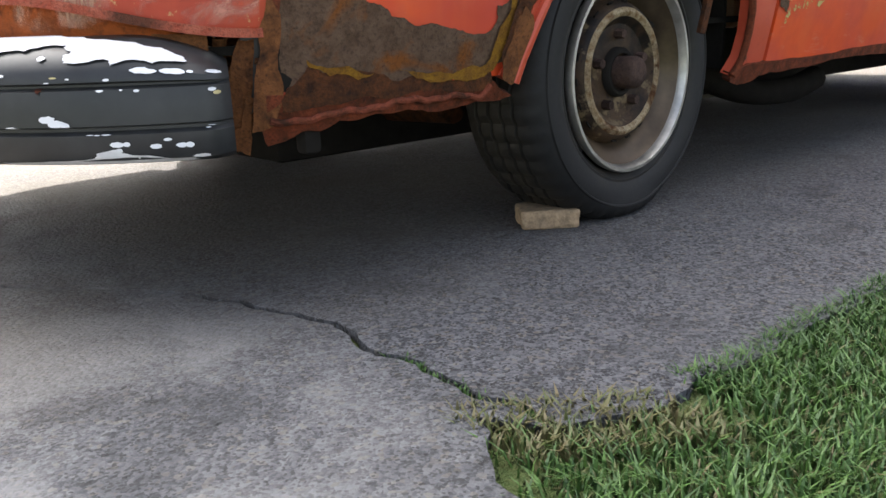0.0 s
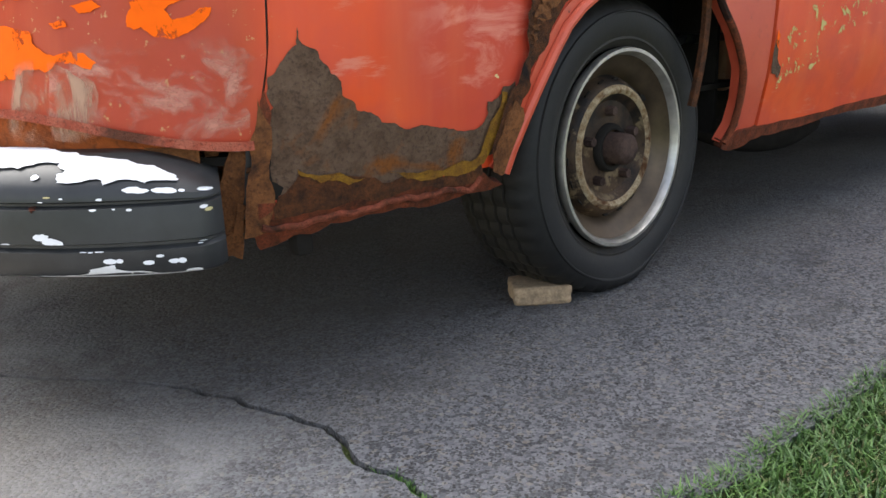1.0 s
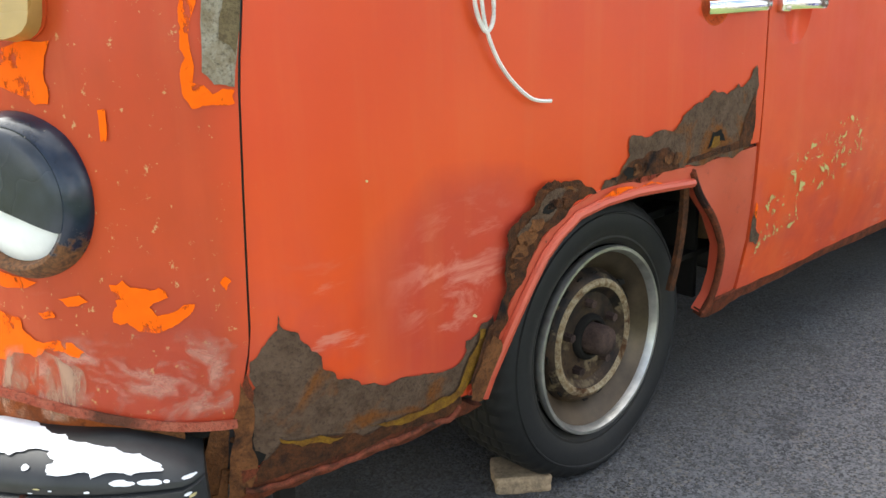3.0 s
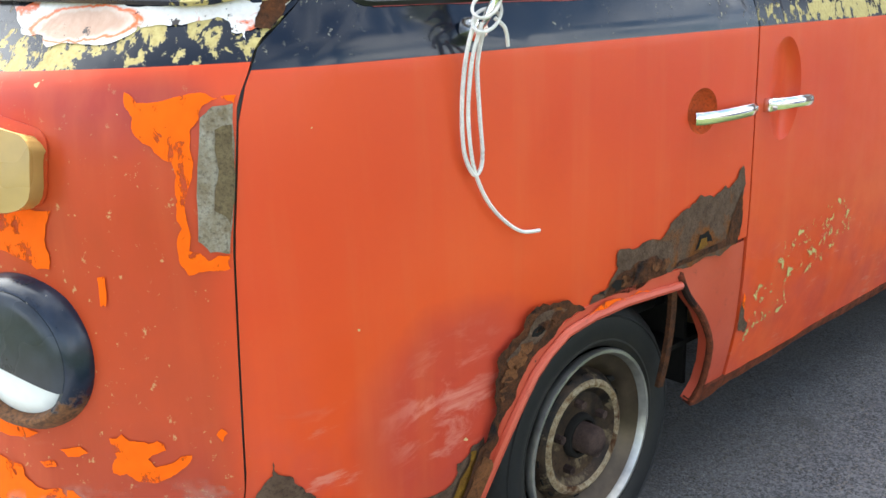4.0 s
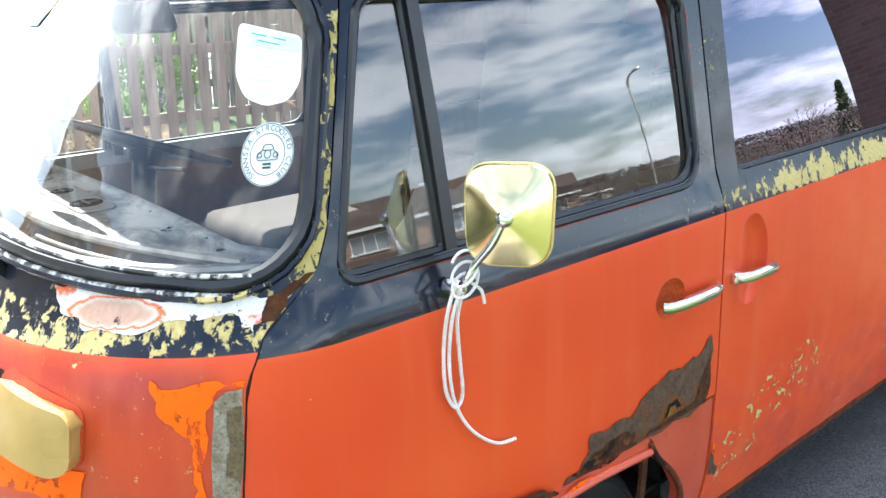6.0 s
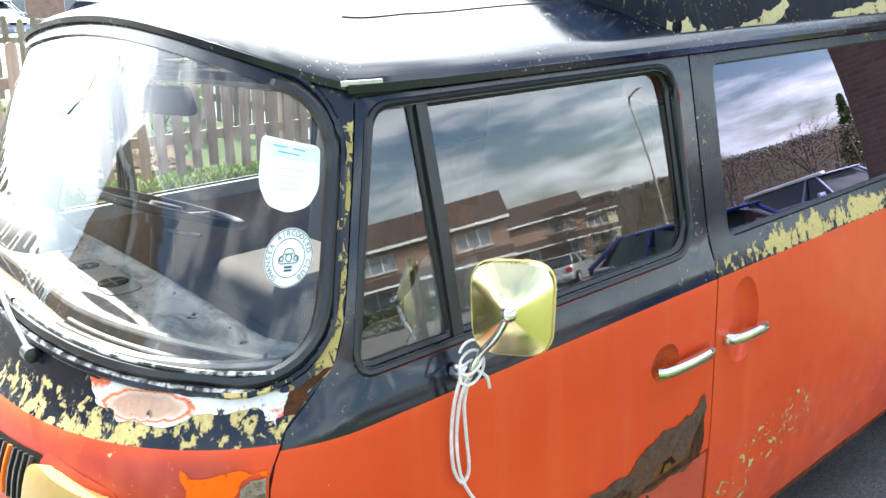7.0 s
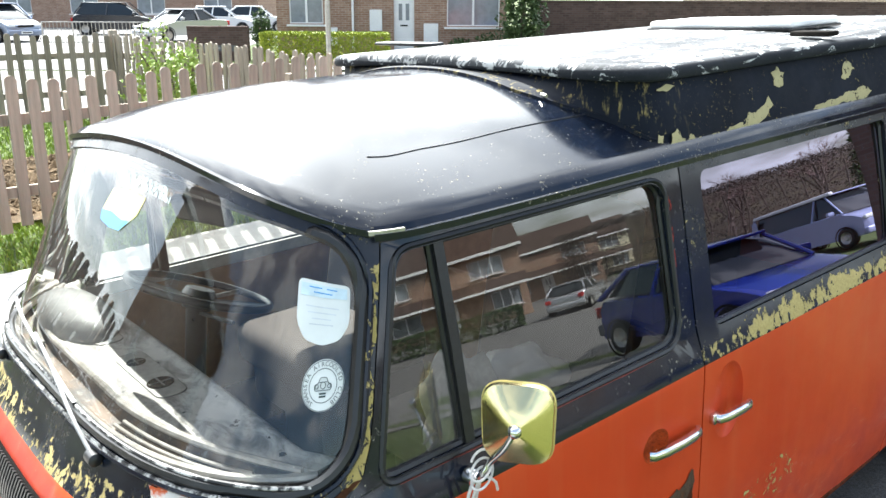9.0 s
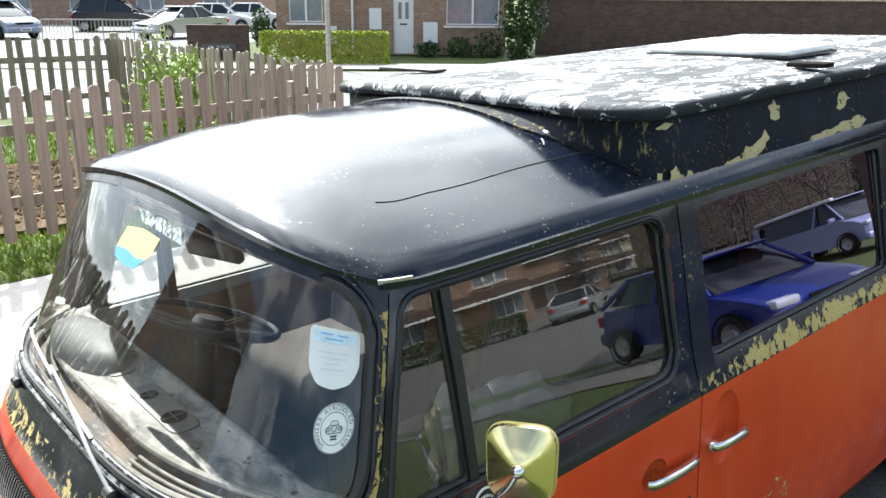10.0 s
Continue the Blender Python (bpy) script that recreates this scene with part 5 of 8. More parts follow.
def build_tyre():
    pr = [(0.192, 0.012), (0.2, 0.003), (0.205, 0.0005), (0.2065, -0.0022), (0.209, -0.0022), (0.211, -0.0018), (0.213, -0.003), (0.23, -0.008), (0.25, -0.0085), (0.254, -0.0075), (0.2555, -0.0098), (0.258, -0.0095), (0.2595, -0.006), (0.266, -0.003), (0.277, 0.007), (0.284, 0.018), (0.2875, 0.03)]
    for k in range(4):
        y = 0.045 + k * 0.03
        pr += [(0.289, y), (0.283, y + 0.002), (0.283, y + 0.007), (0.289, y + 0.009)]
    pr += [(0.287, 0.155), (0.282, 0.17), (0.27, 0.182), (0.245, 0.19), (0.2, 0.18), (0.19, 0.17)]
    bm = lathe(pr, 144)
    for v in bm.verts:
        r = math.hypot(v.co.x, v.co.z)
        # shallow lateral cuts in the shoulder
        if r > 0.27 and 0.004 < v.co.y < 0.16:
            a = math.atan2(v.co.z, v.co.x)
            if int(round(a / (2 * math.pi) * 144)) % 3 == 0:
                v.co.x *= 0.984
                v.co.z *= 0.984
        v.co.z = max(v.co.z, -0.2815)
        if v.co.z < -0.24:
            v.co.y += -0.012 * (-(v.co.z + 0.24) / 0.04) * (1 if v.co.y < 0.09 else -1)
    return bm


def build_wheel(x, y, z, sgn, spin=0.0, steer=0.0):
    t = thing_part("wheel", Matrix.Translation((x, y, z)) @ pose(0, 0, 0, 0, 0, steer) @ (Matrix() if sgn > 0 else pose(0, 0, 0, 0, 0, 180)) @ pose(0, 0, 0, 0, spin, 0))
    tyre = part("tyre", build_tyre(), RUBBER, t, "worn black tyre, dusty tread", 35)
    tyre.matrix_parent_inverse = Matrix()
    if spin:
        tyre.rotation_euler = (0, radians(-spin), 0)
    rim = part("rim", lathe([(0.186, 0.014), (0.191, 0.006), (0.1925, -0.003), (0.190, -0.009), (0.184, -0.009), (0.180, -0.003), (0.177, 0.008)], 72), STEEL, t, "dull silver rim ring, scratched", 35)
    part("rim_barrel", lathe([(0.178, 0.006), (0.172, 0.014), (0.160, 0.022), (0.150, 0.032), (0.143, 0.042), (0.139, 0.046)], 72), BARREL, t, "brown-grey inside of the rim", 35)
    dish = part("dish", lathe([(0.141, 0.047), (0.138, 0.043), (0.134, 0.033), (0.128, 0.023), (0.122, 0.018), (0.113, 0.015), (0.104, 0.018), (0.098, 0.026), (0.091, 0.032), (0.05, 0.034), (0.03, 0.034), (0.0, 0.034)], 72), DISH, t, "brown rusty wheel dish", 30)
    part("raised_ring", lathe([(0.1215, 0.0178), (0.119, 0.0142), (0.113, 0.0115), (0.107, 0.0142), (0.1045, 0.0178)], 64), RING, dish, "worn pale ring rubbed through to metal")
    part("hub_cap", lathe([(0.031, 0.034), (0.031, -0.006), (0.029, -0.014), (0.024, -0.019), (0.012, -0.021), (0.0, -0.021)], 28), HUB, t, "rusty brown hub cap")
    part("hub_collar", lathe([(0.048, 0.034), (0.047, 0.024), (0.043, 0.02), (0.036, 0.02)], 28), DARK, t)
    for k in range(5):
        a = radians(72 * k + 20)
        bm = bmesh.new()
        bmesh.ops.create_cone(bm, cap_ends=True, segments=6, radius1=0.0105, radius2=0.009, depth=0.022, matrix=Matrix.Translation((0.072 * math.cos(a), 0.026, 0.072 * math.sin(a))) @ pose(0, 0, 0, 90, 0, 0))
        part("wheel_bolt", bm, HUB, t, smooth=False)
    for k in range(18):
        a = radians(20 * k + 4)
        if k % 9 in (3, 7):
            continue
        m = pose(0, 0, 0, 0, -math.degrees(a), 0) @ pose(0.132, 0.0285, 0, 0, 0, -52)
        part("rim_slot", box((0.008, 0.004, 0.016), (0, 0, 0), 0.0015, m=m, seg=1), DARK, dish, smooth=False)
    return t


def thing_part(name, m):
    ob = new(name)
    ob.empty_display_size = 0.05
    ob.parent = van
    ob.matrix_basis = m
    return ob


WHEEL_Z = 0.281
build_wheel(0.70, 0.058, WHEEL_Z, 1, 0.0, 2.3)
build_wheel(0.69, 2 * CY - 0.058, WHEEL_Z, -1, 30)
build_wheel(3.09, 0.05, WHEEL_Z, 1, 50)
build_wheel(3.09, 2 * CY - 0.05, WHEEL_Z, -1, 10)


# bumper
def bumper_at(s, v, off=0.0):
    """s along the bumper (0 near end, 1 middle, 2 far end), v round its section from the top's back edge (0) to the foot (1)."""
    prof = BUMPER_PROFILE
    k = min(s, 2 - s)
    xs, xf, m, n = 0.05, -0.5, 2.6, 2.0
    st, pts = BUMPER_CURVE
    x, y = np.interp(k, st, pts[:, 0]), np.interp(k, st, pts[:, 1])
    k2 = min(1.0, k + 0.01)
    d = Vector((np.interp(k2, st, pts[:, 0]) - np.interp(k2 - 0.02, st, pts[:, 0]), np.interp(k2, st, pts[:, 1]) - np.interp(k2 - 0.02, st, pts[:, 1])))
    nrm = Vector((-d.y, d.x)).normalized()
    q = np.linspace(0, 1, len(prof))
    o, z = np.interp(v, q, [p[0] for p in prof]) + off, np.interp(v, q, [p[1] for p in prof])
    z += off * (1 if v < 0.25 else 0)
    # the end tapers down and turns in
    z -= 0.034 * max(0.0, 1 - k / 0.16) ** 2 * max(0.0, (z - 0.33) / 0.06)
    pull = max(0.0, 1 - k / 0.035)
    o -= 0.03 * pull ** 2
    p = Vector((x + nrm.x * o, y + nrm.y * o, z))
    return p if s <= 1 else far(p)


BUMPER_PROFILE = [(-0.10, 0.394), (-0.075, 0.393), (-0.05, 0.388), (-0.028, 0.378), (-0.01, 0.364), (-0.001, 0.349), (0.0, 0.338), (-0.006, 0.335), (-0.006, 0.332), (0.001, 0.328), (0.004, 0.305),
                  (0.004, 0.284), (-0.004, 0.281), (-0.004, 0.277), (0.002, 0.272), (0.001, 0.252), (-0.007, 0.239), (-0.03, 0.231), (-0.07, 0.229)]


def bumper_curve():
    pts = []
    xs, xf, m, n = 0.05, -0.5, 2.6, 2.0
    t0 = math.asin(((xs + 0.142) / (xs - xf)) ** (n / 2))
    for i in range(301):
        t = t0 + (math.pi / 2 - t0) * (1 - (1 - i / 300) ** 2.2)
        pts.append((xs - (xs - xf) * math.sin(t) ** (2 / n), CY - CY * max(0.0, math.cos(t)) ** (2 / m)))
    p = np.array(pts)
    s = np.r_[0, np.cumsum(np.hypot(*np.diff(p, axis=0).T))]
    return s / s[-1], p


BUMPER_CURVE = bumper_curve()


def build_bumper():
    bm = bmesh.new()
    ss = sorted(set(list(np.linspace(0, 0.12, 12)) + list(np.linspace(0.12, 1.88, 60)) + list(np.linspace(1.88, 2, 12))))
    vs = np.linspace(0, 1, len(BUMPER_PROFILE))
    rows = [[bm.verts.new(bumper_at(s, v)) for v in vs] for s in ss]
    for a, b in zip(rows, rows[1:]):
        for j in range(len(vs) - 1):
            bm.faces.new((a[j], a[j + 1], b[j + 1], b[j]))
    for r in (rows[0], rows[-1]):
        bm.faces.new(r)
    bmesh.ops.recalc_face_normals(bm, faces=bm.faces[:])
    b = part("front_bumper", bm, BUMPER, van, "dull black ribbed front bumper with peeling white paint", 30)

    def flake(pts, amp, seed, mat, off=0.0015, label=""):
        part("peeling_paint", sheet(jag(pts, amp, seed, 5), lambda s, v: bumper_at(s, v, off), (), 0.04, (-0.6, -0.6, 0.5)), mat, b, label)
    flake([(1.2, 0.02), (0.6, 0.02), (0.36, 0.02), (0.288, 0.03), (0.214, 0.085), (0.126, 0.14), (0.06, 0.19), (0.056, 0.22), (0.096, 0.245), (0.114, 0.23), (0.152, 0.25), (0.17, 0.225), (0.202, 0.24), (0.218, 0.22), (0.21, 0.185), (0.225, 0.15), (0.262, 0.15), (0.285, 0.175), (0.34, 0.2), (0.42, 0.18), (0.5, 0.22), (0.6, 0.18), (0.9, 0.21), (1.2, 0.18)], 0.022, 61, WHITE_PEEL, 0.002, "white paint left on the bumper's top")
    flake([(0.34, 0.90), (0.23, 0.885), (0.19, 0.87), (0.165, 0.83), (0.15, 0.825), (0.138, 0.86), (0.10, 0.88), (0.055, 0.895), (0.05, 0.93), (0.1, 0.96), (0.2, 0.965), (0.34, 0.95)], 0.012, 63, WHITE_PEEL, 0.0015)
    spots = [(0.252, 0.211, 8), (0.244, 0.585, 9), (0.232, 0.6, 9), (0.22, 0.607, 8), (0.168, 0.767, 5), (0.155, 0.811, 7), (0.142, 0.811, 6), (0.104, 0.822, 6), (0.07, 0.822, 6), (0.06, 0.822, 7), (0.046, 0.885, 9), (0.02, 0.256, 8), (0.05, 0.267, 6), (0.072, 0.272, 12), (0.11, 0.272, 12),
             (0.158, 0.322, 6), (0.168, 0.5, 4), (0.018, 0.522, 4), (0.034, 0.733, 5), (0.088, 0.8, 4), (0.024, 0.511, 4), (0.14, 0.5, 3), (0.12, 0.505, 3), (0.03, 0.70, 4), (0.18, 0.77, 5), (0.19, 0.765, 4), (0.23, 0.3, 4), (0.21, 0.31, 4), (0.24, 0.33, 3), (0.30, 0.62, 9), (0.33, 0.63, 8), (0.31, 0.28, 6), (0.37, 0.3, 7), (0.4, 0.62, 9)]
    for i, (s, v, r) in enumerate(spots):
        r *= 0.001
        flake([(s + r * (1.4 if i % 3 else 0.8) * math.cos(a), v + r * 1.5 * math.sin(a)) for a in np.linspace(0, 5.4, 7)], r * 0.9, 70 + i, CREAM if i in (17, 26) else WHITE_PEEL)
    flake([(0.254 + 0.006 * math.cos(a), 0.47 + 0.04 * math.sin(a)) for a in np.linspace(0, 5.4, 7)], 0.006, 130, RUST_RED, 0.0015, "rust stain")


build_bumper()


# lamps, grille
def lamp_ring_mat():
    """Blue-black paint that rusts through at the foot of the ring."""
    t = Tree("blue_black_lamp_ring")
    a, b, f = t.noise(14, 5, 0.65), t.noise(46, 6, 0.7), t.noise(130, 4, 0.65)
    col = t.mix(t.step(a, 0.35, 0.65), (0.006, 0.010, 0.02), (0.018, 0.026, 0.045))
    foot = t.math("ADD", t.step(t.axis(2), 0.0, -0.10), t.math("MULTIPLY", t.math("SUBTRACT", b, 0.5), 1.5))
    rusty = t.step(foot, 0.52, 0.68)
    col = t.mix(rusty, col, t.mix(t.step(f, 0.35, 0.65), (0.05, 0.022, 0.010), (0.2, 0.085, 0.03)))
    col = t.mix(t.step(b, 0.66, 0.69, 0.0, 0.9), col, (0.4, 0.36, 0.28))
    return t.done(col, t.step(rusty, 0, 1, 0.22, 0.8), 0, t.math("ADD", rusty, t.math("MULTIPLY", f, 0.4)), 0.4, 0.002, 0.45)


def build_lamps():
    for sgn in (1, -1):
        c = front(0.325, 0.712, -0.006)
        ax = Vector((-0.87, -0.48, 0.04)).normalized()
        if sgn < 0:
            c, ax = far(c), Vector((ax.x, -ax.y, ax.z))
        zax = (Vector((0, 0, 1)) - ax * ax.z).normalized()
        xax = ax.cross(zax)
        m = Matrix.Translation(c) @ Matrix((xax, ax, zax)).transposed().to_4x4()
        e = new("headlight")
        e.parent, e.matrix_basis = van, m
        tagged(e, "round headlight, black ring rusting, upper half under a black lid")
        part("bowl", lathe([(0.113, -0.02), (0.113, -0.004), (0.110, 0.010), (0.104, 0.020), (0.099, 0.027), (0.094, 0.030), (0.089, 0.029), (0.086, 0.02), (0.084, 0.012)], 56), lamp_ring_mat(), e, "blue-black ring, rusty at the foot")
        part("lens", lathe([(0.088, 0.012), (0.075, 0.020), (0.055, 0.027), (0.03, 0.031), (0.0, 0.032)], 48), simple("headlight_glass", (0.75, 0.77, 0.76), 0.12, 0, 40, 0.1, 0.3), e, "clear ribbed headlight glass")
        bm = lathe([(0.0935, 0.028), (0.088, 0.034), (0.075, 0.037), (0.055, 0.039), (0.03, 0.040), (0.0, 0.041)], 48)
        bmesh.ops.bisect_plane(bm, geom=bm.verts[:] + bm.edges[:] + bm.faces[:], plane_co=(0, 0, -0.012), plane_no=Vector((0.35 * sgn, 0, -1)).normalized(), clear_outer=True)
        part("lamp_lid", thicken(bm, 0.003), simple("grey_black_lid_paint", (0.022, 0.027, 0.036), 0.3, 0, 30, 0.6), e, "worn black metal lid over the lamp's upper half")
        # flasher
        fl = [(0.262, 0.92), (0.30, 0.908), (0.43, 0.945), (0.45, 0.96), (0.45, 1.03), (0.43, 1.04), (0.275, 1.006), (0.262, 0.99)]
        fn = front if sgn > 0 else (lambda u, z, o=0.0: far(front(u, z, o)))
        outline = rounded(fl, 0.02, 3)
        bm = sheet(outline, lambda u, z: fn(u, z, 0.03 + 0.006 * (1 - ((u - 0.355) / 0.1) ** 2)), (), 0.03, (-1, -0.6 * sgn, 0), 0.034)
        f = part("indicator", bm, AMBER, van, "dulled amber indicator lens", 65)
        part("indicator_base", sheet(rounded([(u + (0.003 if u > 0.35 else -0.003), z + (0.003 if z > 0.97 else -0.003)) for u, z in fl], 0.02, 3), lambda u, z: fn(u, z, 0.003), (), 0.03, (-1, -0.6 * sgn, 0), 0.003), ORANGE, f)
    g = part("air_grille", sheet(rounded([(0.50, 0.945), (1.50, 0.945), (1.56, 1.035), (0.44, 1.035)], 0.02, 4), lambda u, z: front(u, z, 0.003), (), 0.03, (-1, 0, 0)), DARK, van, "black air intake grille below the windscreen")
    for k in range(56):
        u = 0.475 + k * (1.05 / 55)
        part("grille_slat", sweep([front(u, z, 0.008) for z in (0.952, 0.98, 1.0, 1.03)], [(-0.003, -0.004), (0.003, -0.004), (0.003, 0.004), (-0.003, 0.004)], up=(0, 1, 0)), VIVID_SOLID if k in (4, 9) else SEAL, g, smooth=False)


build_lamps()


# windows of the near and the far side
def pane(x, z, off=0.0):
    return Vector((x, 0.047 + 0.19 * (z - 1.15) + 0.07 * ((z - 1.36) ** 2 - 0.044) - off, z))


def build_windows():
    for sgn in (1, -1):
        fn = pane if sgn > 0 else (lambda a, b, o=0.0: far(pane(a, b, o)))
        out = (0, -sgn, 0)
        for nm, loop, mat in (("vent_window", VENT, GLASS_SIDE), ("door_window", WIN, GLASS_SIDE), ("sliding_door_window", WIN2, GLASS_TINT), ("rear_side_window", rounded([(2.55, 1.16), (3.6, 1.16), (3.6, 1.55), (2.55, 1.55)], 0.05), GLASS_TINT)):
            w = part(nm, sheet(loop, fn, (), 0.06, out), mat, van, "tinted side window" if mat is GLASS_TINT else "clear side window reflecting sky and houses")
            w.visible_shadow = False
            w.data.normals_split_custom_set_from_vertices([Vector((0, -sgn, 0.19 + 0.14 * (v.co.z - 1.36))).normalized() for v in w.data.vertices])
            part("window_seal", tube([fn(a, b, 0.004) for a, b in loop], 0.008, 6, True), SEAL, w)
        loop = rounded([(0.16, 1.144), (1.10, 1.144), (1.10, 1.566), (0.278, 1.566)], [0.04, 0.075, 0.065, 0.04])
        f2 = side if sgn > 0 else (lambda a, b, o=0.0: far(side(a, b, o)))
        part("window_trim", tube([f2(a, b, 0.0) for a, b in loop], 0.007, 6, True), SEAL, van)
        dv = [fn(x, z, 0.010) for x, z in ((0.384, 1.15), (0.386, 1.35), (0.386, 1.56))]
        part("window_divider", sweep(dv, [(-0.012, -0.008), (0.012, -0.008), (0.012, 0.008), (-0.012, 0.008)], up=(0, 1, 0)), SEAL, van, "black bar between vent and door window")
    # red paint worn through along the window's foot and the post
    patch("red_edge", [(0.2, 1.137), (0.45, 1.136), (1.0, 1.138), (1.0, 1.142), (0.45, 1.141), (0.2, 1.143)], "side", simple("dark_red_old_paint", (0.22, 0.02, 0.012), 0.5), 0.0018, 0.004, 95, 4)
    patch("red_edge", [(1.104, 1.28), (1.114, 1.30), (1.116, 1.50), (1.106, 1.52)], "side", scuffed("old_red_paint_in_specks", (0.4, 0.035, 0.015), 0.5, 0.53, 60, 1.0, (1, 1, 0.4)), 0.0018, 0.005, 96, 4)


build_windows()


def hollow(c, depth, name, mat, parent, label):
    """A dished finger hollow pressed into the door; depth(dx, rho) in metres."""
    bm, rows = bmesh.new(), []
    for rho in (1.0, 0.97, 0.92, 0.84, 0.72, 0.55, 0.35, 0.15):
        rows.append([bm.verts.new(side(c[0] + (x - c[0]) * rho, c[1] + (z - c[1]) * rho, -depth((x - c[0]) * rho / c[2], rho))) for x, z in hollow_rim(c)])
    for a, b in zip(rows, rows[1:]):
        for j in range(len(a)):
            k = (j + 1) % len(a)
            bm.faces.new((a[j], a[k], b[k], b[j]))
    bm.faces.new(rows[-1])
    bmesh.ops.recalc_face_normals(bm, faces=bm.faces[:])
    if sum(f.normal.y for f in bm.faces) > 0:
        bmesh.ops.reverse_faces(bm, faces=bm.faces[:])
    return part(name, bm, mat, parent, label, 60)


def build_handles():
    # front door
    h = part("door_handle", sweep([side(x, 0.905 + 0.01 * (x - 0.93) , o) for x, o in ((0.932, 0.006), (0.942, 0.016), (0.98, 0.024), (1.04, 0.028), (1.09, 0.028), (1.112, 0.026), (1.122, 0.014))], [(-0.006, -0.012), (0.006, -0.012), (0.009, -0.004), (0.009, 0.006), (0.004, 0.012), (-0.006, 0.012)]), CHROME, van, "chrome front door handle")
    hollow(CUP, lambda dx, rho: 0.022 * (1 - rho ** 4), "handle_cup", rust_mat("rusted_handle_cup", (0.62, 0.10, 0.02), (0.42, 0.07, 0.018), (0.1, 0.035, 0.015), 34), h, "rusty red hollow behind the handle")
    # sliding door: one-sided hollow and handle
    h2 = part("sliding_door_handle", sweep([side(x, z, o) for x, z, o in ((1.212, 0.905, 0.002), (1.216, 0.905, 0.02), (1.24, 0.905, 0.028), (1.30, 0.904, 0.030), (1.345, 0.903, 0.03), (1.355, 0.903, 0.024))], [(-0.007, -0.012), (0.006, -0.012), (0.009, -0.003), (0.008, 0.007), (0.003, 0.012), (-0.007, 0.012)]), CHROME, van, "chrome sliding door handle")
    part("handle_base", box((0.034, 0.02, 0.03), side(1.215, 0.903, 0.006), 0.005), CHROME, h2)
    hollow(HOLLOW, lambda dx, rho: 0.026 * (1 - rho ** 7) * ease(dx, -0.9, 0.8), "handle_hollow", ORANGE, h2, "hollow pressed into the door behind the handle")


build_handles()


def build_mirror():
    e = new("door_mirror")
    e.parent = van
    tagged(e, "door mirror on a chrome arm, its shell yellowed")
    c = Vector((0.412, -0.078, 1.222))
    nrm = Vector((-0.80, -0.58, 0.10)).normalized()
    zax = (Vector((0.03, 0.0, 1)) - nrm * nrm.dot(Vector((0.03, 0, 1)))).normalized()
    xax = nrm.cross(zax)
    M = Matrix.Translation(c) @ Matrix((xax, nrm, zax)).transposed().to_4x4()
    loop = rounded([(-0.066, -0.080), (0.066, -0.080), (0.071, 0.080), (-0.071, 0.080)], 0.045, 7)
    bm = bmesh.new()
    rows = []
    for f, d in ((1.0, -0.014), (1.02, -0.004), (0.99, 0.004), (0.9, 0.010), (0.55, 0.024), (0.16, 0.036)):
        rows.append([bm.verts.new(M @ Vector((x * f, d - (0.006 * (abs(x) / 0.07 * abs(z) / 0.083) if 0.2 < f < 0.95 else 0), z * f))) for x, z in loop])
    for a, b in zip(rows, rows[1:]):
        for j in range(len(loop)):
            k = (j + 1) % len(loop)
            bm.faces.new((a[j], a[k], b[k], b[j]))
    bm.faces.new(rows[-1])
    bmesh.ops.recalc_face_normals(bm, faces=bm.faces[:])
    shell = part("mirror_shell", bm, BRASSY, e, "yellowed chrome mirror shell", 25)
    part("mirror_rim", tube([M @ Vector((x * 1.0, -0.008, z * 1.0)) for x, z in loop], 0.004, 6, True), simple("yellowed_clear_rim", (0.62, 0.5, 0.16), 0.3), shell)
    part("mirror_glass", sheet(loop, lambda a, b: M @ Vector((a * 0.97, -0.014, b * 0.97)), (), 0.2, -nrm), simple("mirror_silver", (0.85, 0.86, 0.86), 0.03, 1.0, 5, 0.02, 0.0), e)
    ball = M @ Vector((0, 0.036, 0))
    bm = bmesh.new()
    bmesh.ops.create_uvsphere(bm, u_segments=20, v_segments=12, radius=0.014, matrix=Matrix.Translation(ball))
    part("ball_joint", bm, CHROME, e)
    part("mirror_arm", tube(smooth_path([ball, ball.lerp(Vector((0.366, -0.04, 1.14)), 0.5) + Vector((0, -0.008, 0)), (0.366, -0.045, 1.143), (0.355, -0.035, 1.118), (0.355, -0.012, 1.098)], 8), 0.0065, 10), CHROME, e)
    part("arm_foot", lathe([(0.0, -0.008), (0.012, -0.008), (0.017, 0.004), (0.018, 0.022)], 20, m=Matrix.Translation((0.355, -0.016, 1.10)) @ pose(0, 0, 0, 0, 0, 0)), CHROME, e)


build_mirror()


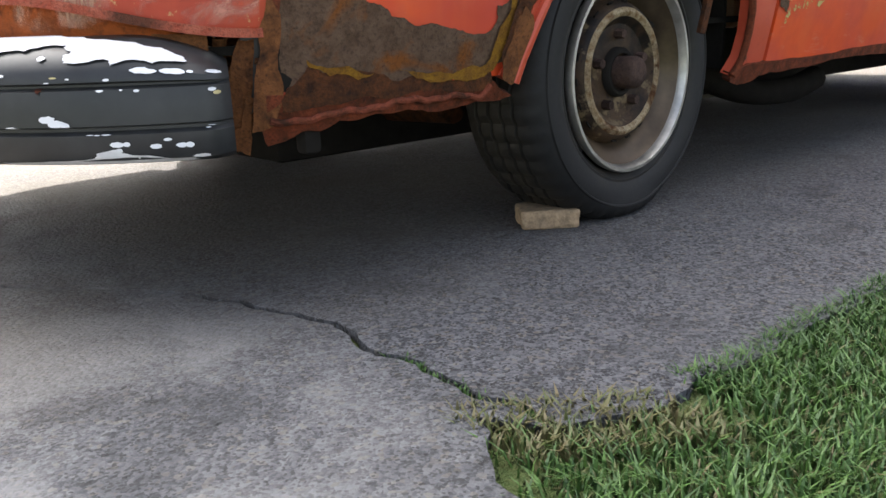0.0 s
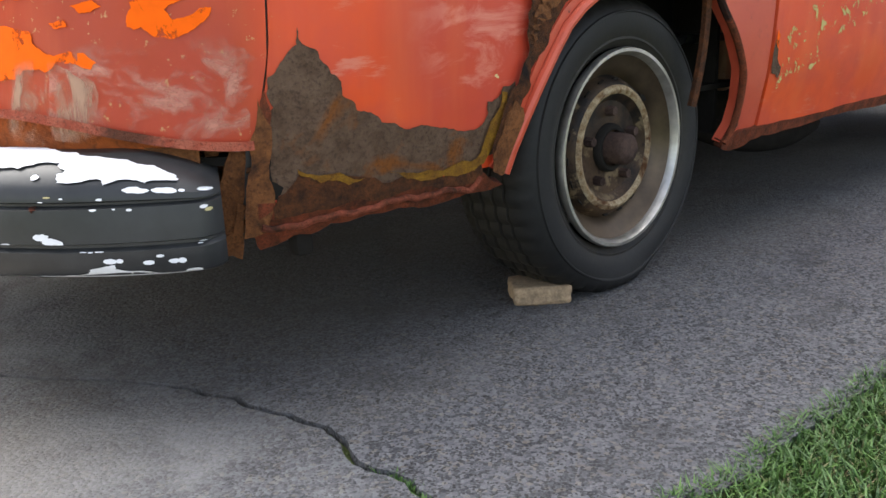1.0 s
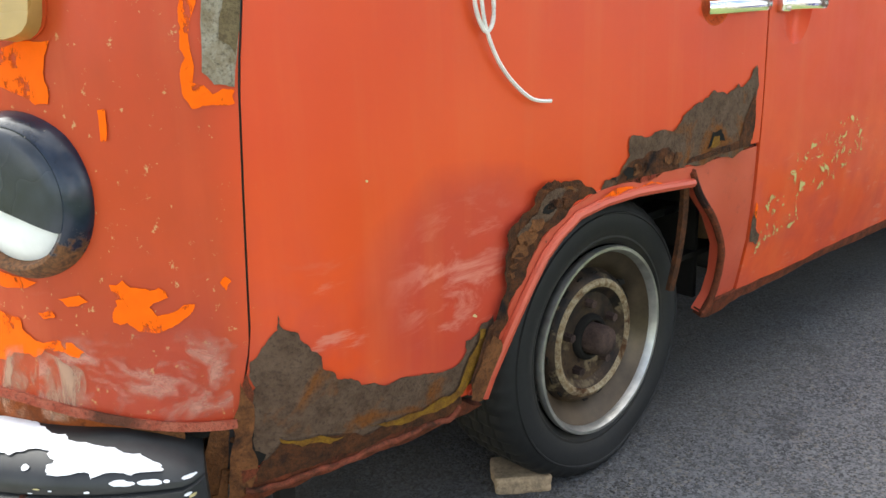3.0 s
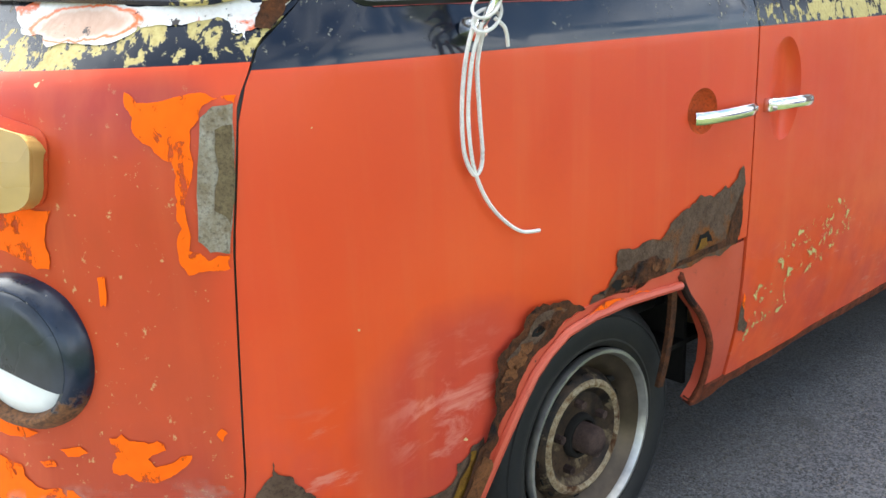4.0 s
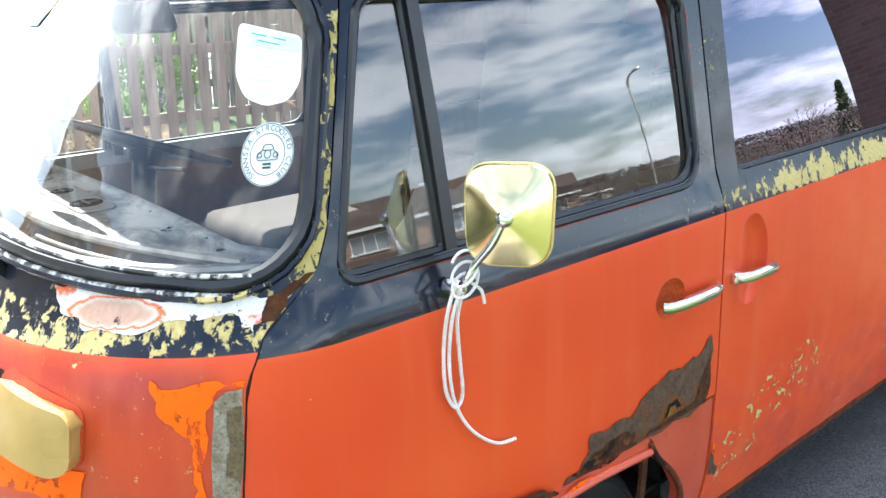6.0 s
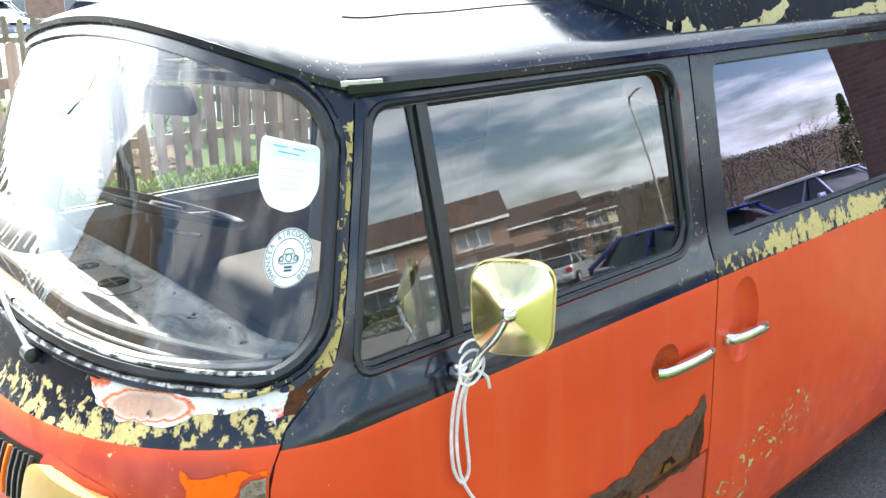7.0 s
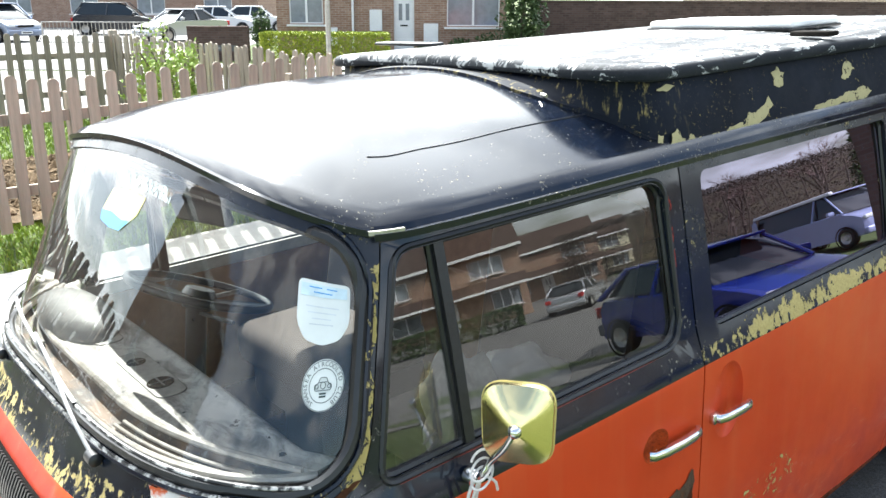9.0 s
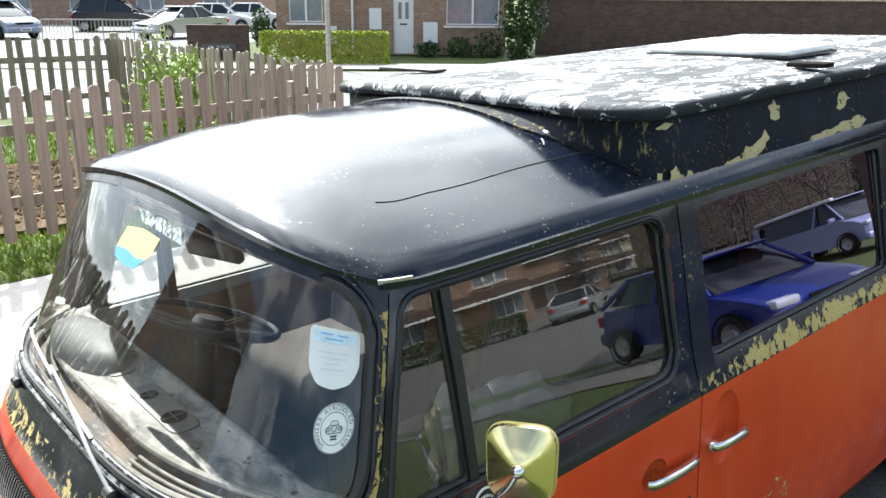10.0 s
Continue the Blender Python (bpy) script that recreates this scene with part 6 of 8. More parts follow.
def build_rope():
    r = thing("cord", "white cord tied round the mirror arm, hanging down the door", "cord")
    # wound round the arm's foot
    ring = [Vector((0.352 + 0.026 * math.cos(a), -0.038 + 0.012 * math.sin(a * 1.0), 1.105 + 0.02 * math.sin(a + 0.6) + 0.003 * a)) for a in np.linspace(0, 15, 50)]
    part("winding", tube(ring, 0.0026, 6), ROPE, r)
    l1 = smooth_path([(0.335, -0.035, 1.12), (0.322, -0.026, 1.07), (0.318, -0.016, 1.0), (0.322, -0.012, 0.93), (0.338, -0.012, 0.893), (0.352, -0.012, 0.895), (0.358, -0.013, 0.92), (0.352, -0.016, 0.98), (0.345, -0.022, 1.05), (0.348, -0.034, 1.1)], 8)
    part("loop", tube(l1, 0.0034, 6), ROPE, r)
    l2 = smooth_path([(0.34, -0.04, 1.11), (0.328, -0.030, 1.06), (0.326, -0.02, 0.99), (0.332, -0.016, 0.93), (0.345, -0.012, 0.888), (0.368, -0.011, 0.845), (0.40, -0.011, 0.81), (0.44, -0.011, 0.783), (0.482, -0.011, 0.776)], 8)
    part("tail", tube(l2, 0.0032, 6), ROPE, r)
    part("short_end", tube(smooth_path([(0.36, -0.045, 1.115), (0.375, -0.05, 1.10), (0.385, -0.045, 1.075)], 6), 0.003, 6), ROPE, r)


build_rope()


def build_wipers():
    for base, a, b in (((0.61, 1.157), (0.73, 1.203), (1.45, 1.262)), ((1.38, 1.157), (1.45, 1.2), (1.86, 1.235))):
        w = new("wiper")
        w.parent = van
        tagged(w, "thin steel windscreen wiper")
        piv, e1, e2 = front(*base, 0.012), front(*a, 0.03), front(*b, 0.018)
        part("arm", tube(smooth_path([piv, e1, front(a[0] + 0.2, a[1] + 0.036, 0.03), front(a[0] + 0.4, a[1] + 0.05, 0.02)], 5), 0.0045, 8), simple("grey_wiper_steel", (0.26, 0.26, 0.26), 0.5, 0.0, spec=0.25), w)
        blade = [front(a[0] + (b[0] - a[0]) * k, a[1] + (b[1] - a[1]) * k, 0.012) for k in np.linspace(0.05, 1.0, 12)]
        part("blade", sweep(blade, [(-0.003, -0.008), (0.003, -0.008), (0.004, 0.006), (-0.004, 0.006)]), SEAL, w)
        part("pivot", lathe([(0.014, 0.02), (0.014, -0.012), (0.008, -0.016), (0.0, -0.016)], 16, m=Matrix.Translation(piv)), SEAL, w)


build_wipers()


# ---- inside the cab ----
def build_cab():
    e = new("dashboard")
    e.parent = van
    tagged(e, "dusty grey dashboard with round vents, sunlit")
    zt = lambda y: 1.212 - 0.022 * ((y - CY) / 0.76) ** 2
    lip_x = lambda y: -0.107 + 0.55 * max(0.0, abs(y - CY) - 0.2) ** 2
    base = [front(u, 1.17, -0.03) for u in np.linspace(0.02, 1.98, 120)]
    by, bx = [p.y for p in base], [p.x for p in base]
    top, channel = bmesh.new(), bmesh.new()
    rows, dips = [], []
    for y in np.linspace(0.1, 2 * CY - 0.1, 44):
        z, x0 = zt(y), lip_x(y)
        x1 = min(float(np.interp(y, by, bx)), x0 - 0.012)
        dips.append([channel.verts.new((x1 + (x0 + 0.004 - x1) * k, y, z + dz)) for k, dz in ((0.0, -0.026), (0.2, -0.034), (0.5, -0.036), (0.8, -0.034), (1.0, -0.012))])
        xb = max(0.072, x0 + 0.05)
        section = [(x0, -0.014), (x0 + 0.004, -0.002), (x0 + 0.02, 0.0), (x0 * 0.5 + xb * 0.5, 0.001), (xb - 0.018, 0.0), (xb - 0.012, 0.004), (xb, 0.007), (xb + 0.01, 0.001), (xb + 0.013, -0.02), (xb + 0.008, -0.045), (xb + 0.03, -0.08), (xb + 0.045, -0.18), (xb + 0.03, -0.34)]
        rows.append([top.verts.new((x, y, z + dz)) for x, dz in section])
    for bm, lines in ((top, rows), (channel, dips)):
        for p, q in zip(lines, lines[1:]):
            for j in range(len(p) - 1):
                bm.faces.new((p[j], p[j + 1], q[j + 1], q[j]))
        bmesh.ops.recalc_face_normals(bm, faces=bm.faces[:])
    part("dash_top", top, DASH, e, "dusty padded dash top", 60)
    part("screen_channel", channel, channel_mat(), e, "rusty, dusty channel under the windscreen", 60)
    bm = lathe([(0.0, 0.0), (0.035, 0.002), (0.062, 0.011), (0.078, 0.027), (0.084, 0.05), (0.085, 0.08)], 40, m=Matrix.Translation((-0.02, 1.2, 1.27)) @ Matrix.Diagonal((1.0, 2.75, 1.0, 1)) @ pose(0, 0, 0, -90, 0, 0))
    part("instrument_hood", bm, simple("worn_black_hood", (0.13, 0.13, 0.125), 0.55, 0, 30, 0.5), e, "rounded grey-black instrument hood")
    plate_grey, grille = simple("vent_plate_grey", (0.33, 0.315, 0.285), 0.65, 0, 60, 0.35), simple("vent_bar_grey", (0.12, 0.12, 0.115), 0.6)
    for ya, yb, vents in ((0.55, 0.84, ((0.628, 0.026), (0.777, 0.018))), (0.945, 1.06, ((1.0, 0.017),))):
        edge = rounded([(-0.045, ya), (0.024, ya), (0.024, yb), (-0.045, yb)], 0.03, 6)
        pl = part("vent_plate", sheet(edge, lambda a, b: Vector((a, b, zt(b) + 0.003)), (), 0.1, (0, 0, 1), 0.004), plate_grey, e, "grey plate with round air vents")
        part("plate_edge", tube([Vector((a, b, zt(b) + 0.002)) for a, b in edge], 0.0014, 6, True), grille, pl)
        for yv, r in vents:
            z = zt(yv) + 0.0045
            part("round_vent", lathe([(0.0, 0.0), (r, 0.0), (r + 0.002, 0.0015), (r + 0.004, 0.0), (r + 0.004, -0.006)], 24, m=pose(-0.012, yv, z) @ pose(0, 0, 0, -90, 0, 0) @ Matrix.Scale(-1, 4, (0, 1, 0))), DARK, pl, "round black air vent")
            part("vent_bar", box((2 * r, 0.003, 0.002), (-0.012, yv, z + 0.001)), grille, pl)
            part("vent_bar", box((0.003, 2 * r, 0.002), (-0.012, yv, z + 0.001)), grille, pl)
    # rolled lip before the dash, split demister ducts in the channel
    lip_paint = simple("scuffed_lip", (0.3, 0.28, 0.25), 0.35, 0, 30, 0.6)
    part("dash_lip", tube([Vector((lip_x(y) - 0.002, y, zt(y) - 0.004)) for y in np.linspace(0.12, 2 * CY - 0.12, 60)], 0.0085, 8), lip_paint, e)
    for ya, yb in ((0.2, 0.56), (2 * CY - 0.56, 2 * CY - 0.2)):
        mids = []
        for y in np.linspace(ya, yb, 18):
            x1, x0 = float(np.interp(y, by, bx)), lip_x(y)
            mids.append(Vector((x1 * 0.45 + x0 * 0.55, y, zt(y) - 0.03)))
        duct = part("demister_duct", sweep(mids, [(-0.011, -0.006), (0.011, -0.006), (0.009, 0.004), (-0.009, 0.004)]), DARK, e)
        for d in (-0.01, 0.01):
            part("duct_lip", tube([p + Vector((d, 0, 0.006)) for p in mids], 0.0045, 8), lip_paint, duct)
    lipp = [front(u, 1.172, -0.028) + Vector((0, 0, 0.012)) for u in np.linspace(0.08, 1.92, 50)]
    part("screen_lip", tube(lipp, 0.009, 8), lip_paint, e)
    # steering wheel
    s = new("steering_wheel")
    s.parent = van
    tagged(s, "large thin-rimmed black steering wheel")
    M = Matrix.Translation((0.277, 1.07, 1.225)) @ pose(0, 0, 0, 0, 22, 0)
    part("wheel_rim", tube([M @ Vector((0.20 * math.cos(a), 0.20 * math.sin(a), 0.02)) for a in np.linspace(0, 2 * math.pi, 49)[:-1]], 0.011, 10, True), SEAL, s)
    part("wheel_boss", lathe([(0.0, 0.03), (0.04, 0.028), (0.05, 0.01), (0.04, -0.03)], 24, m=M @ pose(0, 0, 0, 90, 0, 0)), SEAL, s)
    for a in (0.5, 2.64, 3.64, 5.78):
        part("spoke", tube([M @ Vector((0.04 * math.cos(a), 0.04 * math.sin(a), 0.0)), M @ Vector((0.2 * math.cos(a), 0.2 * math.sin(a), 0.02))], 0.007, 8), STEEL, s)
    part("column", tube([M @ Vector((0, 0, -0.02)), (0.22, 1.07, 0.9)], 0.03, 12), SEAL, s)
    part("stalk", tube([M @ Vector((0.0, 0, -0.04)), M @ Vector((0.02, -0.19, -0.02))], 0.006, 8), SEAL, s)
    # inside of the far door: brown board, pale window rail
    part("far_door_board", sheet([(0.0, 0.45), (0.1, 1.1), (1.15, 1.1), (1.15, 0.62), (0.9, 0.62), (0.6, 0.62), (0.35, 0.45)], lambda a, b: far(side(a, b, -0.035)), (), 0.2, (0, -1, 0), 0.006), TRIM_BROWN, van, "brown hardboard door trim")
    part("far_door_rail", sheet([(0.13, 1.1), (0.13, 1.15), (1.15, 1.15), (1.15, 1.1)], lambda a, b: far(side(a, b, -0.03)), (), 0.2, (0, -1, 0), 0.012), simple("pale_grey_rail", (0.5, 0.5, 0.47), 0.6), van, "pale metal window rail")
    part("near_door_board", sheet([(0.0, 0.45), (0.1, 1.1), (1.15, 1.1), (1.15, 0.62), (0.6, 0.62), (0.35, 0.45)], lambda a, b: side(a, b, -0.035), (), 0.2, (0, 1, 0), 0.006), TRIM_BROWN, van)
    part("side_lining", sheet([(1.18, 0.36), (1.18, 1.14), (4.0, 1.14), (4.0, 0.36)], lambda a, b: far(side(a, b, -0.03)), (), 0.4, (0, -1, 0), 0.006), TRIM_BROWN, van)
    part("side_lining", sheet([(1.18, 0.36), (1.18, 1.14), (4.0, 1.14), (4.0, 0.36)], lambda a, b: side(a, b, -0.03), (), 0.4, (0, 1, 0), 0.006), TRIM_BROWN, van)
    # head lining
    part("head_lining", box((2.9, 1.36, 0.01), (2.5, CY, 1.60)), simple("grey_head_lining", (0.2, 0.19, 0.17), 0.9), van)
    part("floor_mat", box((1.2, 1.45, 0.02), (0.6, CY, 0.47), 0.005), SEAL, van)
    part("bulkhead", box((0.03, 1.45, 0.75), (1.2, CY, 0.72), 0.01), TRIM_BROWN, van)
    # seats
    for y in (0.42, 1.28):
        s = new("cab_seat")
        s.parent = van
        tagged(s, "high-backed cab seat in dark brown cloth")
        part("seat_cushion", box((0.5, 0.52, 0.16), (0.82, y, 0.86), 0.05, seg=3), SEAT_CLOTH, s)
        m = pose(1.05, y, 1.18, 0, 12, 0)
        part("seat_back", box((0.12, 0.5, 0.62), (0, 0, 0), 0.05, m=m, seg=4), SEAT_CLOTH, s)
        part("head_rest", box((0.09, 0.28, 0.2), (0.02, 0, 0.36), 0.04, m=m, seg=3), SEAT_CLOTH, s)
        part("seat_base", box((0.45, 0.46, 0.32), (0.84, y, 0.63), 0.02), SEAL, s)
    # rear-view mirror with stem
    e = new("inner_mirror")
    e.parent = van
    tagged(e, "black rear-view mirror under the cab roof")
    part("mirror_body", box((0.03, 0.2, 0.065), (0, 0, 0), 0.012, m=pose(0.2, 0.78, 1.545, 0, -14, 14), seg=3), SEAL, e)
    part("mirror_stem", tube([(0.205, 0.78, 1.54), (0.19, 0.82, 1.6), (0.15, 0.84, 1.66)], 0.006, 8), STEEL, e)
    part("far_window_post", box((0.03, 0.03, 0.42), (0.39, 1.62, 1.35), 0.006, m=Matrix()), SEAL, van)


build_cab()


def build_bag(name, label, at, size, mat, seed, cat="bag"):
    rnd = random.Random(seed)
    bm = bmesh.new()
    bmesh.ops.create_icosphere(bm, subdivisions=4, radius=1.0)
    for v in bm.verts:
        n = noise.noise(v.co * 2.1 + Vector((seed, 0, 0))) * 0.32 + noise.noise(v.co * 6 + Vector((0, seed, 0))) * 0.1
        v.co *= 1 + n
        v.co = Vector((v.co.x * size[0], v.co.y * size[1], max(v.co.z, -0.75) * size[2])) + Vector(at)
    return tagged(part(name, bm, mat, None, label, 60), label, cat)


build_bag("plastic_bag", "crumpled white plastic bag on the cab seat", (0.84, 0.36, 0.99), (0.15, 0.13, 0.105), simple("white_plastic_film", (0.55, 0.55, 0.54), 0.35, 0, 12, 0.15), 3)
build_bag("cloth_bag", "beige cloth bag standing on the cab seat", (0.60, 0.30, 1.03), (0.09, 0.11, 0.16), simple("beige_cotton", (0.3, 0.285, 0.26), 0.85, 0, 80, 0.2), 9)


# stickers inside the windscreen
def flat_text(body, size, mat, parent, place, spacing=1.0):
    c = bpy.data.curves.new("text", "FONT")
    c.body, c.size, c.align_x, c.align_y, c.space_character = body, size, "CENTER", "CENTER", spacing
    ob = bpy.data.objects.new("text_source", c)
    scene.collection.objects.link(ob)
    bpy.context.view_layer.update()
    me = bpy.data.meshes.new_from_object(ob.evaluated_get(bpy.context.evaluated_depsgraph_get()))
    bpy.data.objects.remove(ob)
    for v in me.vertices:
        v.co = place(v.co.x, v.co.y)
    me.materials.append(mat)
    t = new("lettering", me)
    t.parent = parent
    return t


STICK_WHITE = simple("white_sticker_film", (0.72, 0.74, 0.72), 0.5, 0, 20, 0.08)
STICK_INK = simple("dark_green_ink", (0.03, 0.05, 0.045), 0.5, 0, 20, 0.1)
STICK_BLUE = simple("sky_blue_ink", (0.12, 0.36, 0.7), 0.5, 0, 20, 0.1)
STICK_YELLOW = simple("pale_yellow_ink", (0.65, 0.62, 0.25), 0.5, 0, 20, 0.1)


def build_stickers():
    cu, cz, r = 0.105, 1.344, 0.0445
    at = lambda dx, dz, o=-0.0065: front(cu + dx * -0.97, cz + dz, o)
    ring = [(r * math.cos(a), r * math.sin(a)) for a in np.linspace(0, 2 * math.pi, 41)[:-1]]
    s = part("round_sticker", sheet(ring, lambda a, b: at(a, b), (), 0.02, (-1, -1, 0)), STICK_WHITE, van, "round white club sticker with dark lettering")
    for rr in (0.0435, 0.0295):
        outer = [(rr * math.cos(a), rr * math.sin(a)) for a in np.linspace(0, 2 * math.pi, 41)[:-1]]
        inner = [((rr - 0.0012) * math.cos(a), (rr - 0.0012) * math.sin(a)) for a in np.linspace(0, 2 * math.pi, 41)[:-1]]
        part("sticker_ring", sheet(outer, lambda a, b: at(a, b, -0.0055), [inner], 0.03, (-1, -1, 0)), STICK_INK, s)
    word = "SWANSEA AIRCOOLED CLUB"
    for i, ch in enumerate(word):
        if ch == " ":
            continue
        a = radians(232 - i * 286 / (len(word) - 1))
        ca, sa = math.cos(a - math.pi / 2), math.sin(a - math.pi / 2)
        flat_text(ch, 0.0115, STICK_INK, s, lambda x, y, a=a, ca=ca, sa=sa: at(0.0365 * math.cos(a) + x * ca - y * sa, 0.0365 * math.sin(a) + x * sa + y * ca, -0.0053))
    # a little car drawn in lines
    def line(pts, closed=True):
        part("sticker_drawing", tube([at(x, z, -0.0053) for x, z in pts], 0.0007, 4, closed), STICK_INK, s)
    line(rounded([(-0.017, -0.008), (0.017, -0.008), (0.018, 0.002), (0.010, 0.004), (0.007, 0.014), (-0.007, 0.014), (-0.010, 0.004), (-0.018, 0.002)], 0.004, 4))
    line([(0.006 * 0.9 * math.cos(a), 0.0005 + 0.006 * math.sin(a)) for a in np.linspace(0, 6.0, 12)])
    line([(-0.008, 0.006), (0.008, 0.006)], False)
    for sx in (-0.013, 0.013):
        line([(sx + 0.0035 * math.cos(a), -0.001 + 0.0035 * math.sin(a)) for a in np.linspace(0, 5.6, 9)])
    for k in range(2):
        part("sticker_bar", sheet([(-0.007, -0.015 - k * 0.005), (0.007, -0.015 - k * 0.005), (0.007, -0.012 - k * 0.005), (-0.007, -0.012 - k * 0.005)], lambda a, b: at(a, b, -0.0055), (), 0.05, (-1, -1, 0)), STICK_INK, s)
    # permit holder
    bt = lambda u, z, o=-0.0065: front(u, z, o)
    shield = rounded([(0.175, 1.508), (0.062, 1.509), (0.06, 1.443), (0.078, 1.417), (0.117, 1.411), (0.153, 1.419), (0.173, 1.446)], 0.012, 4)
    b = part("permit_holder", sheet(shield, bt, (), 0.04, (-1, -1, 0)), STICK_WHITE, van, "white permit holder stuck inside the windscreen")
    part("permit_band", sheet([(0.168, 1.503), (0.069, 1.504), (0.068, 1.486), (0.168, 1.485)], lambda u, z: bt(u, z, -0.0055), (), 0.05, (-1, -1, 0)), simple("pale_blue_ink", (0.58, 0.7, 0.77), 0.5), b)
    for k, (u0, u1, z) in enumerate(((0.15, 0.09, 1.5), (0.14, 0.1, 1.493), (0.155, 0.085, 1.472), (0.15, 0.09, 1.463), (0.14, 0.1, 1.454), (0.145, 0.095, 1.445))):
        part("permit_bar", sheet([(u0, z), (u1, z), (u1, z - 0.0018), (u0, z - 0.0018)], lambda u, z: bt(u, z, -0.005), (), 0.05, (-1, -1, 0)), STICK_BLUE if k < 2 else simple("faint_grey_ink", (0.58, 0.61, 0.64), 0.6), b)
    # banner stickers under the roof's edge
    b2 = part("banner_sticker", sheet([(1.06, 1.508), (1.03, 1.545), (0.92, 1.552), (0.80, 1.55), (0.82, 1.522), (0.895, 1.49), (0.97, 1.488), (1.045, 1.494)], lambda u, z: bt(u, z - 0.03), (), 0.05, (-1, 0, 0)), STICK_YELLOW, van, "small blue and yellow sticker")
    part("sticker_wave", sheet([(1.058, 1.51), (0.98, 1.512), (0.9, 1.507), (0.845, 1.512), (0.896, 1.4905), (0.97, 1.4885), (1.044, 1.4945)], lambda u, z: bt(u, z - 0.03, -0.005), (), 0.05, (-1, 0, 0)), STICK_BLUE, b2)
    part("clear_sticker", sheet([(1.0, 1.569), (0.70, 1.569), (0.66, 1.556), (0.66, 1.548), (0.94, 1.55)], lambda u, z: bt(u, z - 0.02), (), 0.05, (-1, 0, 0)), scuffed("clear_film_with_white_print", (0.6, 0.65, 0.65), 0.45, 0.5, 60, 0.8), van, "clear sticker with white print")


build_stickers()



def rough_block():
    """A broken piece of sandy stone, pitted all over."""
    bm = box((0.112, 0.09, 0.036), (0, 0, 0.018), 0.006)
    bmesh.ops.subdivide_edges(bm, edges=bm.edges[:], cuts=5, use_grid_fill=True)
    for v in bm.verts:
        d = noise.noise(v.co * 45) * 0.0035 + noise.noise(v.co * 140) * 0.0022
        v.co += Vector((v.co.x, v.co.y, v.co.z - 0.018)).normalized() * d
        v.co.z = max(0.0, v.co.z)
    bmesh.ops.transform(bm, matrix=pose(0.54, 0.132, 0.0, 0, 0, -36), verts=bm.verts[:])
    return bm


block = tagged(part("stone_block", rough_block(), STONE), "sandy stone block wedged against the front tyre", "block")

# under the van
hose = smooth_path([(2.2, 1.3, 0.04), (2.4, 1.2, 0.04), (2.55, 1.1, 0.042), (2.66, 1.03, 0.05), (2.74, 1.0, 0.075), (2.80, 0.98, 0.075), (2.83, 0.97, 0.05), (2.79, 0.97, 0.032), (2.70, 0.96, 0.03)], 8)
tagged(part("coiled_hose", tube(hose, 0.03, 12), simple("dusty_beige_hose", (0.2, 0.165, 0.125), 0.8, 0, 30, 0.35, 0.4), None, "dusty beige hose end curled behind the front wheel", 40), "dusty beige hose end curled on the drive behind the wheel", "hose")
build_bag("blue_tarpaulin", "crumpled bright blue tarpaulin lying behind the van", (6.0, 1.55, 0.24), (0.9, 0.6, 0.32), simple("blue_plastic_sheet", (0.02, 0.09, 0.5), 0.4, 0, 10, 0.3), 17, "tarpaulin")


# ---- the street ----
def leaf_mat(name, a, b):
    t = Tree(name)
    t.b.inputs["Transmission Weight"].default_value = 0.0
    ran = t.n.new("ShaderNodeNewGeometry").outputs["Random Per Island"]
    col = t.mix(ran, a, b)
    t.b.inputs["Subsurface Weight"].default_value = 0.0
    return t.done(col, 0.55, 0, None, spec=0.4)


# light painted in: dark blades for the shaded lawn, bright ones for sun
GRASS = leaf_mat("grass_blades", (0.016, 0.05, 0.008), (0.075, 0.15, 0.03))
GRASS_SUNLIT = leaf_mat("sunlit_grass_blades", (0.14, 0.22, 0.02), (0.26, 0.34, 0.05))
GRASS_DRY = leaf_mat("dry_grass_blades", (0.13, 0.105, 0.05), (0.075, 0.095, 0.025))
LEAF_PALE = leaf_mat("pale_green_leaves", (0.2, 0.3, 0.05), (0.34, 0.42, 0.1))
LEAF_HEDGE = leaf_mat("hedge_leaves", (0.15, 0.21, 0.015), (0.36, 0.40, 0.03))
LEAF_DARK = leaf_mat("dark_ivy_leaves", (0.025, 0.05, 0.012), (0.06, 0.1, 0.025))
BARK = simple("grey_brown_bark", (0.12, 0.09, 0.075), 0.9, 0, 20, 0.4, 0.6, 0.01)
TWIG = simple("bare_twigs", (0.13, 0.08, 0.07), 0.9, 0, 20, 0.3)


def blades(name, label, count, place, height, mat, seed, width=0.004, lean=0.5):
    rnd = random.Random(seed)
    verts, faces = [], []
    for _ in range(count):
        p = place(rnd)
        if p is None:
            continue
        x, y, z = p
        h = height * rnd.uniform(0.45, 1.25)
        a, l = rnd.uniform(0, 6.28), rnd.uniform(0.05, lean) * h
        dx, dy = math.cos(a), math.sin(a)
        w = width * rnd.uniform(0.6, 1.3)
        k = len(verts)
        verts += [(x - dy * w, y + dx * w, z), (x + dy * w, y - dx * w, z), (x + dx * l * 0.35 + dy * w * 0.8, y + dy * l * 0.35 - dx * w * 0.8, z + h * 0.6),
                  (x + dx * l * 0.35 - dy * w * 0.8, y + dy * l * 0.35 + dx * w * 0.8, z + h * 0.6), (x + dx * l, y + dy * l, z + h * 0.95)]
        faces += [(k, k + 1, k + 2, k + 3), (k + 3, k + 2, k + 4)]
    me = bpy.data.meshes.new(name)
    me.from_pydata(verts, [], faces)
    me.materials.append(mat)
    return tagged(new(name, me), label, "grass", kind="stuff")


LAWN_X, LAWN_Y = [p[0] for p in LAWN], [p[1] for p in LAWN]


